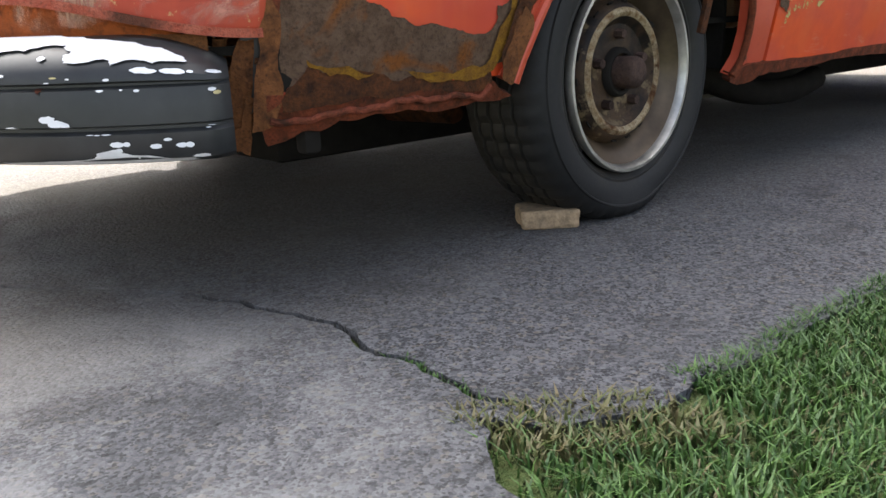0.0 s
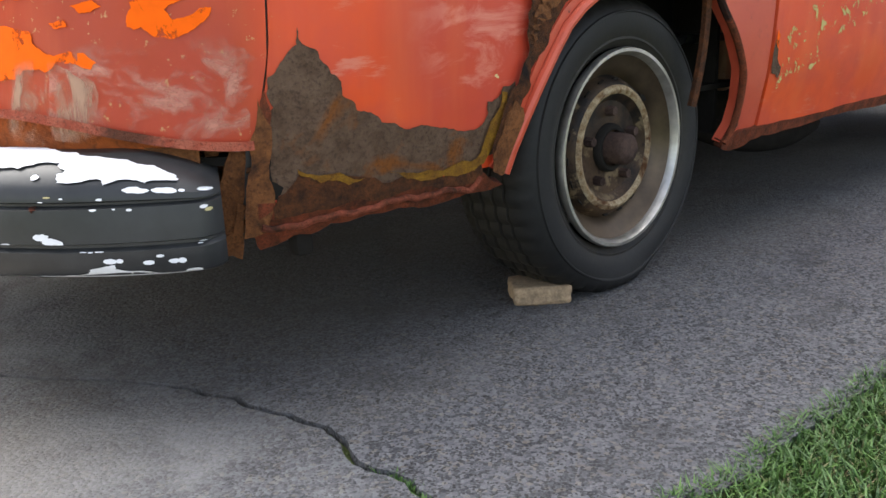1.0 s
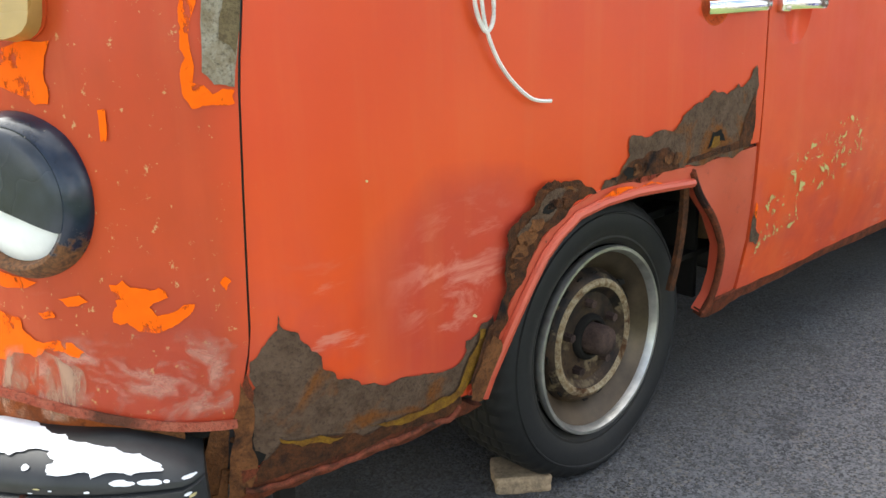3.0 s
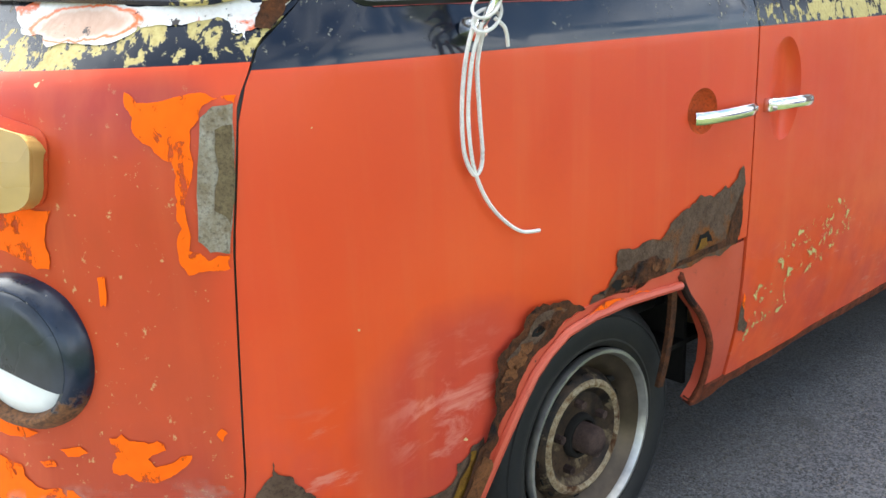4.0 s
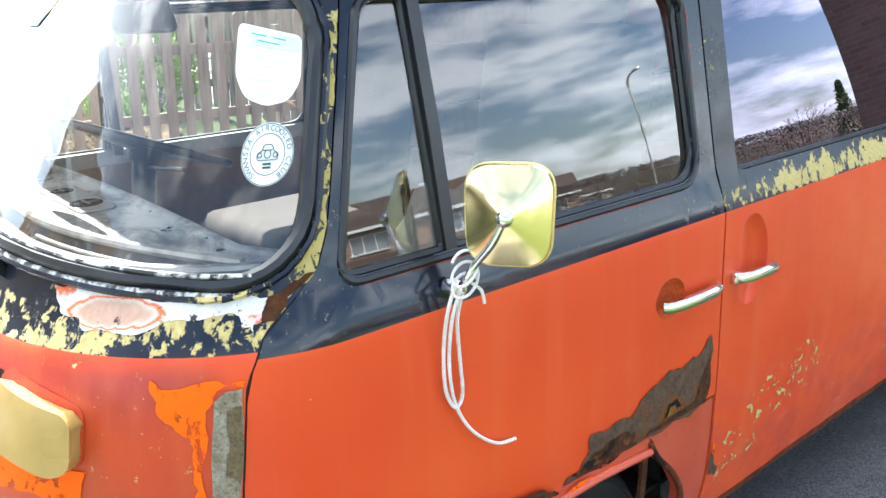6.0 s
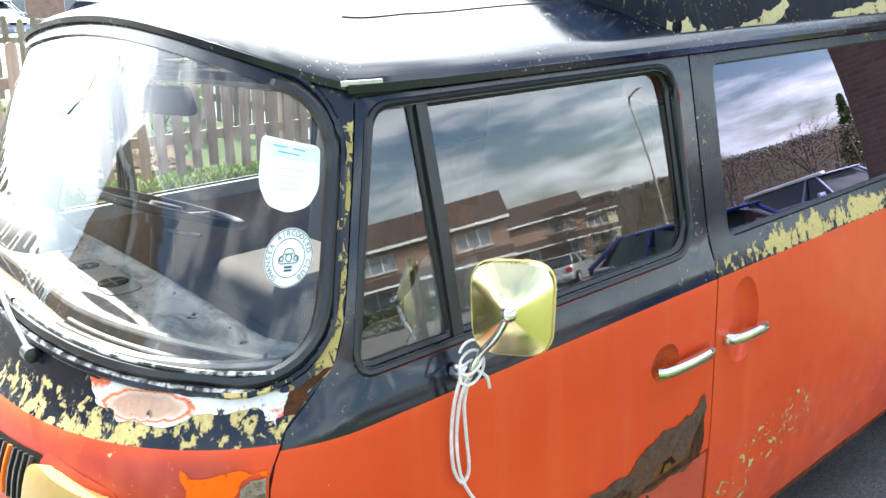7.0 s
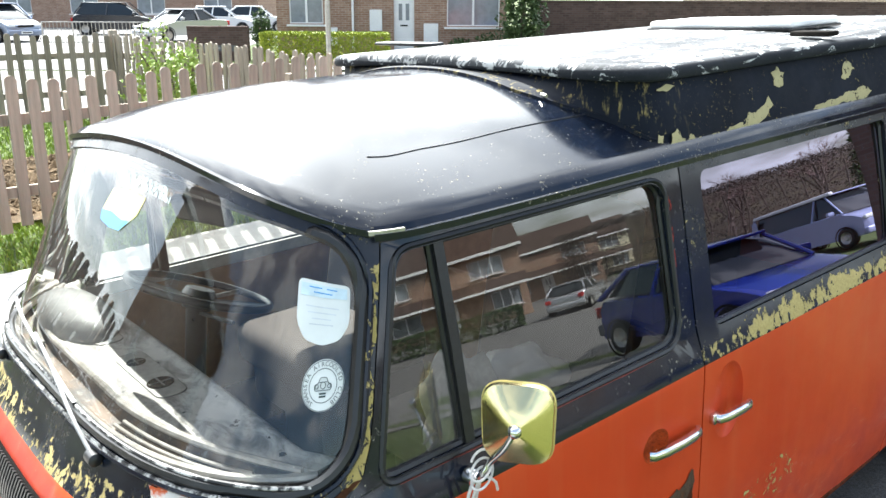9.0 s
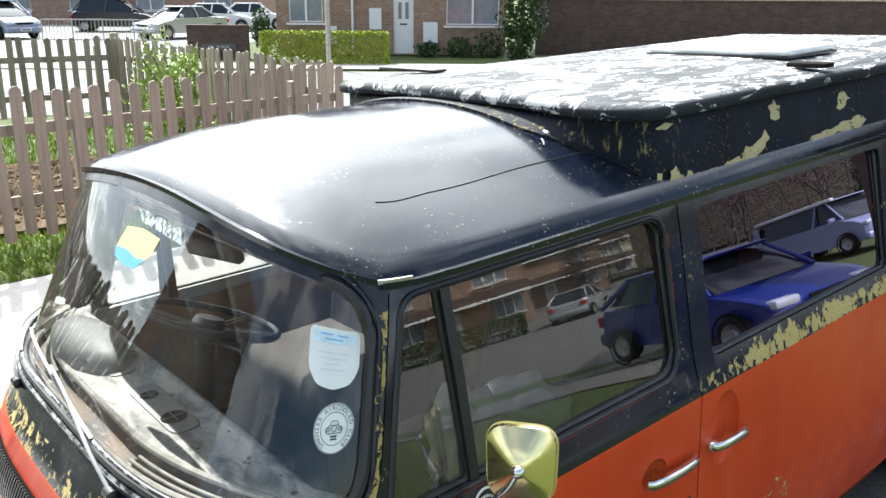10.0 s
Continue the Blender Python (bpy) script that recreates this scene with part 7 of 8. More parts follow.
def lawn_edge(x):
    if x < 0.05:
        return float(np.interp(x, [-0.3, -0.22, -0.184, -0.11, -0.06, 0.05], [-0.95, -0.62, -0.49, -0.37, -0.42, -0.485]))
    return float(np.interp(x, LAWN_X, LAWN_Y))


def near_lawn(rnd):
    x = rnd.uniform(-0.3, 1.6) if rnd.random() < 0.85 else rnd.uniform(1.2, 4.0)
    d = rnd.random() ** 1.6 * 0.75
    # thin at the ragged edge by the crack
    if x < 0.12 and rnd.random() > (d / 0.16) ** 1.5:
        return None
    return x, lawn_edge(x) + 0.02 - d, -0.014


def verge(rnd):
    x = rnd.uniform(-0.13, 0.06)
    y = lawn_edge(x) + 0.05 - rnd.random() * 0.14
    return x, y, -0.012


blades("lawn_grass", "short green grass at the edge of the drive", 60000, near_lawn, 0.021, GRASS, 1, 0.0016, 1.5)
blades("dry_grass", "dry straw-coloured grass among the green", 9000, near_lawn, 0.016, GRASS_DRY, 2, 0.0013, 1.8)
blades("verge_grass", "dry grass and moss at the end of the crack", 1100, verge, 0.022, GRASS_DRY, 3, 0.002, 1.2)
blades("crack_grass", "moss and grass in the crack", 260, lambda r: (lambda p: (p[0] + r.uniform(-0.006, 0.006), p[1] + r.uniform(-0.01, 0.01), -0.012))(CRACK[int(len(CRACK) * (0.72 + 0.27 * r.random()))]), 0.014, GRASS, 4, 0.0016, 1.0)


def fence_strip(rnd):
    x, y = rnd.uniform(-3.5, 3.4), 4.85 + rnd.random() * 0.95
    return x, y, ground_z(x, y) - 0.02


def garden(rnd):
    x, y = rnd.uniform(-3.5, 3.3), rnd.uniform(8.2, 11.2)
    return x, y, ground_z(x, y) - 0.02


blades("strip_grass", "sunlit grass along the picket fence", 14000, fence_strip, 0.055, GRASS_SUNLIT, 5, 0.006, 0.8)
blades("garden_grass", "grass inside the fenced garden", 9000, garden, 0.1, GRASS_SUNLIT, 6, 0.008, 0.8)


def draped(name, label, category, outline, mat, lift=0.012, step=1.0, kind="structure"):
    ob = part(name, sheet(outline, lambda a, b: Vector((a, b, ground_z(a, b) + lift - 0.014)), (), step, (0, 0, 1)), mat)
    return tagged(ob, label, category, kind=kind)


CONCRETE = simple("pale_concrete_path", (0.4, 0.38, 0.35), 0.85, 0, 30, 0.25, 0.4, 0.004)
ROAD = simple("sunlit_worn_road", (0.13, 0.128, 0.125), 0.85, 0, 40, 0.25, 0.4, 0.004)
draped("garden_path", "pale concrete path beside the van", "path", [(-6, 2.6), (9, 2.6), (9, 4.8), (-6, 4.8)], CONCRETE, 0.02, 0.6)
draped("flower_bed", "bare soil bed behind the fence", "soil", jag([(-3.4, 5.8), (2.4, 5.8), (2.8, 7.2), (2.0, 8.4), (-3.4, 8.3)], 0.1, 3, 3), SOIL, 0.05, 0.4)


def clods(name, label, x0, x1, y0, y1, count, seed):
    """Loose clods of soil, joined."""
    rng = random.Random(seed)
    verts, faces = [], []
    for k in range(count):
        x, y = rng.uniform(x0, x1), rng.uniform(y0, y1)
        r = 0.012 + 0.05 * rng.random() ** 2.5
        c = Vector((x, y, ground_z(x, y) + 0.036 + r * 0.25))
        n = len(verts)
        for d in ((1, 0, 0), (0.3, 0.95, 0), (-0.8, 0.6, 0), (-0.8, -0.6, 0), (0.3, -0.95, 0), (0.2, 0.1, 0.8), (0, 0, -0.7)):
            verts.append(c + Vector([r * v * rng.uniform(0.7, 1.3) for v in d]) + Vector((0, 0, rng.uniform(-0.2, 0.2) * r)))
        for i in range(5):
            faces.append((n + i, n + (i + 1) % 5, n + 5))
            faces.append((n + (i + 1) % 5, n + i, n + 6))
    me = bpy.data.meshes.new(name)
    me.from_pydata(verts, [], faces)
    me.materials.append(SOIL)
    return tagged(new(name, me), label, "soil", kind="stuff")


clods("soil_clods", "loose dry clods of brown soil on the bed", -3.3, 2.3, 5.9, 8.2, 5000, 31)


def local_to_world(d, l):
    return 0.63 * d + 0.776 * l, 0.776 * d - 0.63 * l


def strip(name, label, category, d0, d1, l0, l1, mat, lift):
    pts = [local_to_world(d0, l0), local_to_world(d0, l1), local_to_world(d1, l1), local_to_world(d1, l0)]
    draped(name, label, category, pts, mat, lift, 2.0)


draped("back_lane", "pale asphalt lane behind the gardens", "road", [(-40, 13.6), (3.95, 12.2), (3.95, 5.7), (9.0, 5.0), (20, -2), (26, 6), (10, 20), (-20, 46)], ROAD, 0.01, 2.0)
strip("street", "pale worn asphalt street behind the gardens", "road", 14.5, 22.0, -60, 60, ROAD, 0.02)
strip("parking_area", "sunlit asphalt parking area", "road", 22.4, 75.0, -60, -7.5, ROAD, 0.024)
strip("pavement", "concrete pavement in front of the houses", "pavement", 22.4, 24.2, -7.2, 40, CONCRETE, 0.06)
# the street on the camera's side
draped("front_street", "asphalt street in front of the lawn", "road", [(1.5, -8.2), (5.3, -4.7), (6.0, -2.4), (8.7, -3.4), (14.0, -5.4), (17.0, -8.4), (23.0, -13.5), (66, -42.0), (30, -46.0)], simple("dark_worn_road", (0.11, 0.105, 0.098), 0.85, 0, 40, 0.3, 0.4, 0.004), 0.02, 2.0)


# fences
def picket_mesh(h=1.08, w=0.08, t=0.02):
    loop = [(-w / 2, 0.0), (w / 2, 0.0), (w / 2, h - 0.035)] + [(w / 2 * math.cos(a), h - 0.035 + 0.035 * math.sin(a)) for a in np.linspace(0.3, math.pi - 0.3, 6)] + [(-w / 2, h - 0.035)]
    bm = bmesh.new()
    fr = [bm.verts.new((x, -t / 2, z)) for x, z in loop]
    bk = [bm.verts.new((x, t / 2, z)) for x, z in loop]
    bm.faces.new(fr)
    bm.faces.new(list(reversed(bk)))
    for i in range(len(loop)):
        j = (i + 1) % len(loop)
        bm.faces.new((fr[j], fr[i], bk[i], bk[j]))
    bmesh.ops.recalc_face_normals(bm, faces=bm.faces[:])
    me = bpy.data.meshes.new("picket")
    bm.to_mesh(me)
    bm.free()
    me.materials.append(WEATHERED)
    return me


PICKET = picket_mesh()


def build_fence(a, b, spacing, seed, label, front_side=1):
    rnd = random.Random(seed)
    a, b = Vector(a), Vector(b)
    n = int((b - a).length / spacing)
    yaw = math.degrees(math.atan2(b.y - a.y, b.x - a.x))
    f = thing("picket_fence", label, "fence")
    for i in range(n + 1):
        p = a.lerp(b, i / n)
        ob = new("picket", PICKET)
        ob.parent = f
        ob.matrix_basis = upright(p.x, p.y, yaw, rnd.uniform(-0.03, 0.02)) @ pose(0, -0.03 * front_side, 0.08, rnd.uniform(-1.2, 1.2), rnd.uniform(-1.4, 1.4), rnd.uniform(-3, 3))
        if i % 13 == 6:
            part("fence_post", box((0.09, 0.09, 1.05), (0, 0.04 * front_side, 0.5), 0.006, m=upright(p.x, p.y, yaw)), WEATHERED, f, smooth=False)
    for h in (0.34, 0.86):
        pts = [a.lerp(b, k / 12) for k in range(13)]
        rail = [Vector((p.x, p.y, ground_z(p.x, p.y))) + UP * h for p in pts]
        part("fence_rail", sweep(rail, [(-0.018, -0.04), (0.018, -0.04), (0.018, 0.04), (-0.018, 0.04)]), WEATHERED, f, smooth=False)
    return f


build_fence((-3.4, 5.4), (3.55, 5.5), 0.142, 1, "weathered pinkish-brown wooden picket fence beside the path")
build_fence((3.55, 5.6), (3.6, 11.3), 0.142, 2, "weathered wooden picket fence down the garden's side", -1)
build_fence((-6.0, 12.6), (3.5, 11.35), 0.16, 3, "grey wooden picket fence at the garden's end")
tagged(part("gate_post", box((0.11, 0.11, 1.2), (0, 0, 0.6), 0.01, m=upright(3.6, 11.4, -6)), WEATHERED, smooth=False), "thick wooden corner post of the fence", "post")


# plants
def leaves(bm_pts, count, seed, size, shape):
    rnd = random.Random(seed)
    verts, faces = [], []
    for _ in range(count):
        p = shape(rnd)
        if p is None:
            continue
        n = Vector((rnd.gauss(0, 1), rnd.gauss(0, 1), rnd.gauss(0.4, 1))).normalized()
        t = n.orthogonal().normalized()
        t.rotate(Matrix.Rotation(rnd.uniform(0, 6.28), 3, n))
        s = n.cross(t)
        z = size * rnd.uniform(0.6, 1.35)
        k = len(verts)
        p = Vector(p)
        verts += [p - t * z, p + s * z * 0.5 + n * z * 0.1, p + t * z, p - s * z * 0.5 + n * z * 0.1]
        faces += [(k, k + 1, k + 2, k + 3)]
    return verts, faces


def leafy(name, label, category, m, trunk, count, size, shape, mat, seed):
    e = thing(name, label, category, m)
    for path, r in trunk:
        part("stem", tube(smooth_path(path, 4), r, 6), BARK, e)
    v, f = leaves(None, count, seed, size, shape)
    me = bpy.data.meshes.new("foliage")
    me.from_pydata(v, [], f)
    me.materials.append(mat)
    ob = new("crown", me)
    ob.parent = e
    return e


def lumpy(rx, ry, rz, zc, seed, k=0.35):
    def fn(rnd):
        d = Vector((rnd.gauss(0, 1), rnd.gauss(0, 1), rnd.gauss(0, 1))).normalized()
        r = (0.55 + 0.45 * rnd.random() ** 0.5) * (1 + k * noise.noise(d * 2.2 + Vector((seed, 0, 0))) * 2)
        return d.x * rx * r, d.y * ry * r, zc + d.z * rz * r
    return fn


def boxy(lx, ly, lz):
    def fn(rnd):
        p = [rnd.uniform(-0.5, 0.5) * lx, rnd.uniform(-0.5, 0.5) * ly, rnd.random() * lz]
        k = rnd.random()
        if k < 0.35:
            p[2] = lz * rnd.uniform(0.93, 1.03)
        elif k < 0.75:
            p[1] = -0.5 * ly * rnd.uniform(0.93, 1.06)
        elif k < 0.9:
            p[0] = rnd.choice((-0.5, 0.5)) * lx * rnd.uniform(0.95, 1.03)
        return p
    return fn


leafy("garden_shrub", "pale green leafy shrub in the fenced garden", "shrub", upright(2.95, 7.9),
      [([(0, 0, 0), (0.05 * k, 0.04 * (k % 3 - 1), 0.5), (0.16 * (k - 2), 0.1 * (k % 3 - 1), 1.1)], 0.010) for k in range(5)], 3200, 0.03, lumpy(0.36, 0.34, 0.5, 0.62, 2.0, 0.6), LEAF_PALE, 4)
HY = -39.6
hx, hy = 13.0, 20.75
leafy("clipped_hedge", "clipped bright green hedge in front of the house", "hedge", upright(hx, hy, HY), [], 15000, 0.038, boxy(3.7, 0.8, 0.95), LEAF_HEDGE, 5)
leafy("small_shrub", "small grey-green shrub beside the hedge", "shrub", upright(11.9, 22.6, HY), [([(0, 0, 0), (0, 0, 0.9)], 0.04)], 1100, 0.06, lumpy(0.3, 0.3, 0.55, 0.95, 5.0), LEAF_DARK, 6)
leafy("ivy_clump", "tall dark ivy at the end of the wall", "ivy", upright(19.4, 18.9, HY), [([(0, 0, 0), (0, 0, 2.0)], 0.08)], 3200, 0.08, lumpy(0.65, 0.5, 1.5, 1.4, 8.0), LEAF_DARK, 7)
for i, (x, y, s) in enumerate(((18.4, 20.9, 0.45), (17.6, 21.6, 0.35), (19.2, 20.2, 0.55))):
    leafy("border_plant", "low plant with strap leaves by the house wall", "plant", upright(x, y, HY), [], 500, 0.07, lumpy(s, 0.3, s * 0.8, s * 0.6, i + 3.0), LEAF_DARK, 20 + i)


# houses
BRICK = brick_wall_mat("mixed_brown_brick", (0.27, 0.155, 0.105), (0.37, 0.245, 0.175), (0.4, 0.36, 0.3))
BRICK_DARK = brick_wall_mat("dark_brown_brick", (0.085, 0.055, 0.045), (0.13, 0.085, 0.07), (0.12, 0.1, 0.09))
ROOF_TILE = brick_wall_mat("brown_concrete_tiles", (0.06, 0.04, 0.032), (0.085, 0.058, 0.047), (0.03, 0.022, 0.018), 0.3, 0.16)
RENDER_CREAM = simple("cream_render", (0.6, 0.55, 0.4), 0.85, 0, 20, 0.12)


def window_in(parent, x0, x1, z0, z1, lights=3, sill=True):
    w = new("window")
    w.parent = parent
    tagged(w, "white framed casement window")
    for k in range(lights + 1):
        x = x0 + (x1 - x0) * k / lights
        part("frame_bar", box((0.07, 0.07, z1 - z0), (x, 0.06, (z0 + z1) / 2)), WHITE, w, smooth=False)
    for z in (z0, z1):
        part("frame_bar", box((x1 - x0 + 0.07, 0.07, 0.07), (0.5 * (x0 + x1), 0.061, z)), WHITE, w, smooth=False)
    for k in range(lights):
        a, b = x0 + (x1 - x0) * k / lights, x0 + (x1 - x0) * (k + 1) / lights
        part("window_pane", box((b - a - 0.07, 0.012, z1 - z0 - 0.07), ((a + b) / 2, 0.09, (z0 + z1) / 2)), HOUSE_GLASS, w, smooth=False)
        part("net_curtain", box((0.18, 0.01, z1 - z0 - 0.1), (a + 0.14, 0.16, (z0 + z1) / 2)), WHITE, w, smooth=False)
    if sill:
        part("sill", box((x1 - x0 + 0.2, 0.16, 0.06), (0.5 * (x0 + x1), -0.02, z0 - 0.065)), WHITE, w, smooth=False)


def build_house(name, label, m, width, depth, eave, ridge, wins, door=None, wall=None, overhang=0.35):
    h = thing(name, label, "house", m)
    holes = [[(a, c), (b, c), (b, d), (a, d)] for a, b, c, d, _ in wins]
    if door:
        holes.append([(door[0], 0.04), (door[1], 0.04), (door[1], door[2]), (door[0], door[2])])
    wall = wall or BRICK
    part("front_wall", sheet([(0, 0.0), (width, 0.0), (width, eave), (0, eave)], lambda a, b: Vector((a, 0, b)), holes, 3.0, (0, -1, 0), 0.25), wall, h, smooth=False)
    gable = [(0, 0), (depth, 0), (depth, eave), (depth / 2, ridge - 0.12), (0, eave)]
    part("side_wall", sheet([(a + 0.26 if a == 0 else a, b) for a, b in gable], lambda a, b: Vector((0.002, a, b)), (), 3.0, (-1, 0, 0), 0.25), wall, h, smooth=False)
    part("side_wall", sheet([(a + 0.26 if a == 0 else a, b) for a, b in gable], lambda a, b: Vector((width - 0.002, a, b)), (), 3.0, (1, 0, 0), 0.25), wall, h, smooth=False)
    part("back_wall", box((width, 0.2, eave), (width / 2, depth - 0.1, eave / 2)), wall, h, smooth=False)
    for s in (0, 1):
        y0, y1 = (-overhang, depth / 2) if s == 0 else (depth + overhang, depth / 2)
        k = overhang / (depth / 2) * (ridge - eave)
        r = part("roof_slope", sheet([(-0.25, 0.0), (width + 0.25, 0.0), (width + 0.25, 1.0), (-0.25, 1.0)], lambda a, b: Vector((a, y0 + (y1 - y0) * b, eave - k + 0.1 + (ridge - eave + k) * b)), (), 1.5, (0, 0, 1), 0.12), ROOF_TILE, h, smooth=False)
    part("gutter_board", box((width + 0.5, 0.03, 0.2), (width / 2, -overhang, eave - 0.02)), WHITE, h, smooth=False)
    for a, b, c, d, n in wins:
        window_in(h, a, b, c, d, n)
    if door:
        dd = part("front_door", box((door[1] - door[0], 0.05, door[2] - 0.04), ((door[0] + door[1]) / 2, 0.1, door[2] / 2 + 0.02), 0.004), WHITE, h, "white panelled front door", smooth=False)
        for sx in (-0.12, 0.12):
            part("door_light", box((0.12, 0.02, 0.55), ((door[0] + door[1]) / 2 + sx, 0.07, door[2] * 0.72)), HOUSE_GLASS, dd, smooth=False)
        part("letter_box", box((0.26, 0.02, 0.05), ((door[0] + door[1]) / 2, 0.07, door[2] * 0.5)), DARK, dd, smooth=False)
    return h


home = build_house("terraced_house", "mixed brown brick house with white windows and white door", upright(13.95, 25.35, HY, 0.02), 7.9, 7.0, 4.9, 7.2,
                   [(0.45, 1.6, 1.08, 2.3, 2), (5.85, 7.65, 1.02, 2.3, 2), (0.5, 2.2, 3.5, 4.6, 2), (5.6, 7.4, 3.5, 4.6, 2)], (4.02, 4.72, 2.05))
for x0, x1, z0, z1 in ((1.86, 2.08, 0.35, 0.95), (3.2, 3.62, 0.85, 1.55), (5.05, 5.55, 0.35, 1.1)):
    part("meter_box", box((x1 - x0, 0.12, z1 - z0), ((x0 + x1) / 2, -0.06, (z0 + z1) / 2), 0.01), WHITE, home, "white meter box on the wall", smooth=False)
part("down_pipe", box((0.07, 0.07, 4.6), (2.62, -0.05, 2.3)), WHITE, home, smooth=False)


def build_wall(name, label, a, b, height, thick, mat, cap=0.06):
    a, b = Vector(a), Vector(b)
    yaw = math.degrees(math.atan2(b.y - a.y, b.x - a.x))
    w = thing(name, label, "wall", upright(a.x, a.y, yaw))
    n = max(1, int((b - a).length / 4))
    L = (b - a).length
    inv = w.matrix_world.inverted()
    for i in range(n):
        p = a.lerp(b, (i + 0.5) / n)
        base = (inv @ Vector((p.x, p.y, ground_z(p.x, p.y)))).z - 0.1
        part("wall_panel", box((L / n - 0.004, thick, height + 0.1), (L * (i + 0.5) / n, 0, base + (height + 0.1) / 2)), mat, w, smooth=False)
        part("coping", box((L / n - 0.01, thick + 0.06, cap), (L * (i + 0.5) / n, 0, base + height + 0.1 + cap / 2)), BRICK_DARK, w, smooth=False)
    return w


build_wall("garden_wall", "long dark brown brick garden wall", (21.6, 20.4), (44.0, 1.6), 1.85, 0.22, BRICK_DARK)
low = build_wall("low_wall", "low dark brick wall with a street sign", (10.75, 25.4), (12.25, 24.15), 1.0, 0.25, BRICK_DARK)
part("street_sign", box((1.1, 0.02, 0.2), (1.0, -0.14, 0.38)), simple("grey_sign_plate", (0.1, 0.1, 0.1), 0.6), low, "dark sign plate with pale marks", smooth=False)
for k, (x, w) in enumerate(((0.75, 0.16), (1.0, 0.1), (1.15, 0.12), (1.3, 0.1))):
    part("sign_mark", box((w, 0.01, 0.07), (x, -0.153, 0.38)), simple("pale_sign_mark", (0.3, 0.3, 0.28), 0.6), low, smooth=False)


def street_lamp(x, y, yaw, h, reach, label):
    e = thing("street_lamp", label, "street lamp", upright(x, y, yaw))
    part("column", tube([(0, 0, 0), (0, 0, h * 0.25)], 0.075, 12), STEEL, e)
    part("pole", tube(smooth_path([(0, 0, h * 0.25), (0, 0, h * 0.8), (0.05 * reach, 0, h * 0.97), (reach, 0, h)], 6), 0.045, 10), STEEL, e)
    part("lamp_head", box((0.5, 0.16, 0.1), (reach + 0.2, 0, h), 0.03), STEEL, e)


street_lamp(12.5, 19.8, HY, 7.5, 1.0, "grey steel street lamp on the pavement")
street_lamp(26.5, -19.5, 120, 8.5, 1.0, "grey steel street lamp across the road")

# railings by the parking area
rail = thing("metal_railing", "galvanised metal railing by the parking area", "railing")
ra, rb = Vector((9.3, 36.4)), Vector((13.3, 33.2))
for h in (0.15, 0.95):
    part("top_bar", tube([Vector((p.x, p.y, ground_z(p.x, p.y))) + UP * h for p in (ra.lerp(rb, k / 6) for k in range(7))], 0.025, 6), STEEL, rail)
for k in range(34):
    p = ra.lerp(rb, k / 33)
    part("upright_bar", tube([Vector((p.x, p.y, ground_z(p.x, p.y))), Vector((p.x, p.y, ground_z(p.x, p.y))) + UP * 0.95], 0.012 if k % 8 else 0.03, 5), STEEL, rail)


# vehicles
def car_paint(name, color, metal=0.3):
    t = Tree(name)
    n = t.noise(3, 3)
    col = t.mix(n, tuple(c * 0.9 for c in color), color)
    return t.done(col, 0.25, metal, None, coat=0.6)


CAR_GLASS = simple("dark_car_glass", (0.015, 0.018, 0.02), 0.04, 0, 4, 0.2, 0.0)
LAMP_GLASS = simple("clear_lamp_glass", (0.75, 0.77, 0.8), 0.1, 0.2, 10, 0.1, 0.0)
TAIL_RED = simple("red_tail_lamp", (0.4, 0.02, 0.02), 0.2)
SHAPES = {
    # lower side outline, cabin outline, width
    "saloon": ([(-2.15, 0.28), (-2.2, 0.5), (-2.1, 0.68), (-1.7, 0.78), (-0.95, 0.92), (1.35, 0.95), (2.05, 0.93), (2.18, 0.8), (2.2, 0.45), (2.12, 0.28)],
               [(-1.05, 0.92), (-0.35, 1.33), (0.1, 1.42), (0.75, 1.4), (1.45, 0.98)], 1.7, 0.31),
    "hatch": ([(-1.95, 0.26), (-2.0, 0.48), (-1.92, 0.66), (-1.55, 0.78), (-0.85, 0.92), (1.7, 0.98), (1.9, 0.85), (1.95, 0.45), (1.9, 0.27)],
              [(-0.95, 0.91), (-0.3, 1.34), (0.15, 1.45), (1.1, 1.43), (1.75, 1.02)], 1.69, 0.3),
    "people_carrier": ([(-2.1, 0.28), (-2.15, 0.5), (-2.08, 0.75), (-1.8, 0.88), (-1.2, 1.0), (1.9, 1.05), (2.1, 0.95), (2.14, 0.5), (2.08, 0.3)],
                       [(-1.4, 0.98), (-0.65, 1.5), (-0.1, 1.64), (1.5, 1.62), (1.98, 1.06)], 1.79, 0.32),
    "panel_van": ([(-2.4, 0.3), (-2.45, 0.6), (-2.4, 0.9), (-2.1, 1.05), (-1.5, 1.2), (2.4, 1.2), (2.44, 0.6), (2.4, 0.32)],
                  [(-1.75, 1.17), (-0.95, 1.85), (-0.6, 1.95), (2.28, 1.95), (2.4, 1.22)], 1.9, 0.34),
}


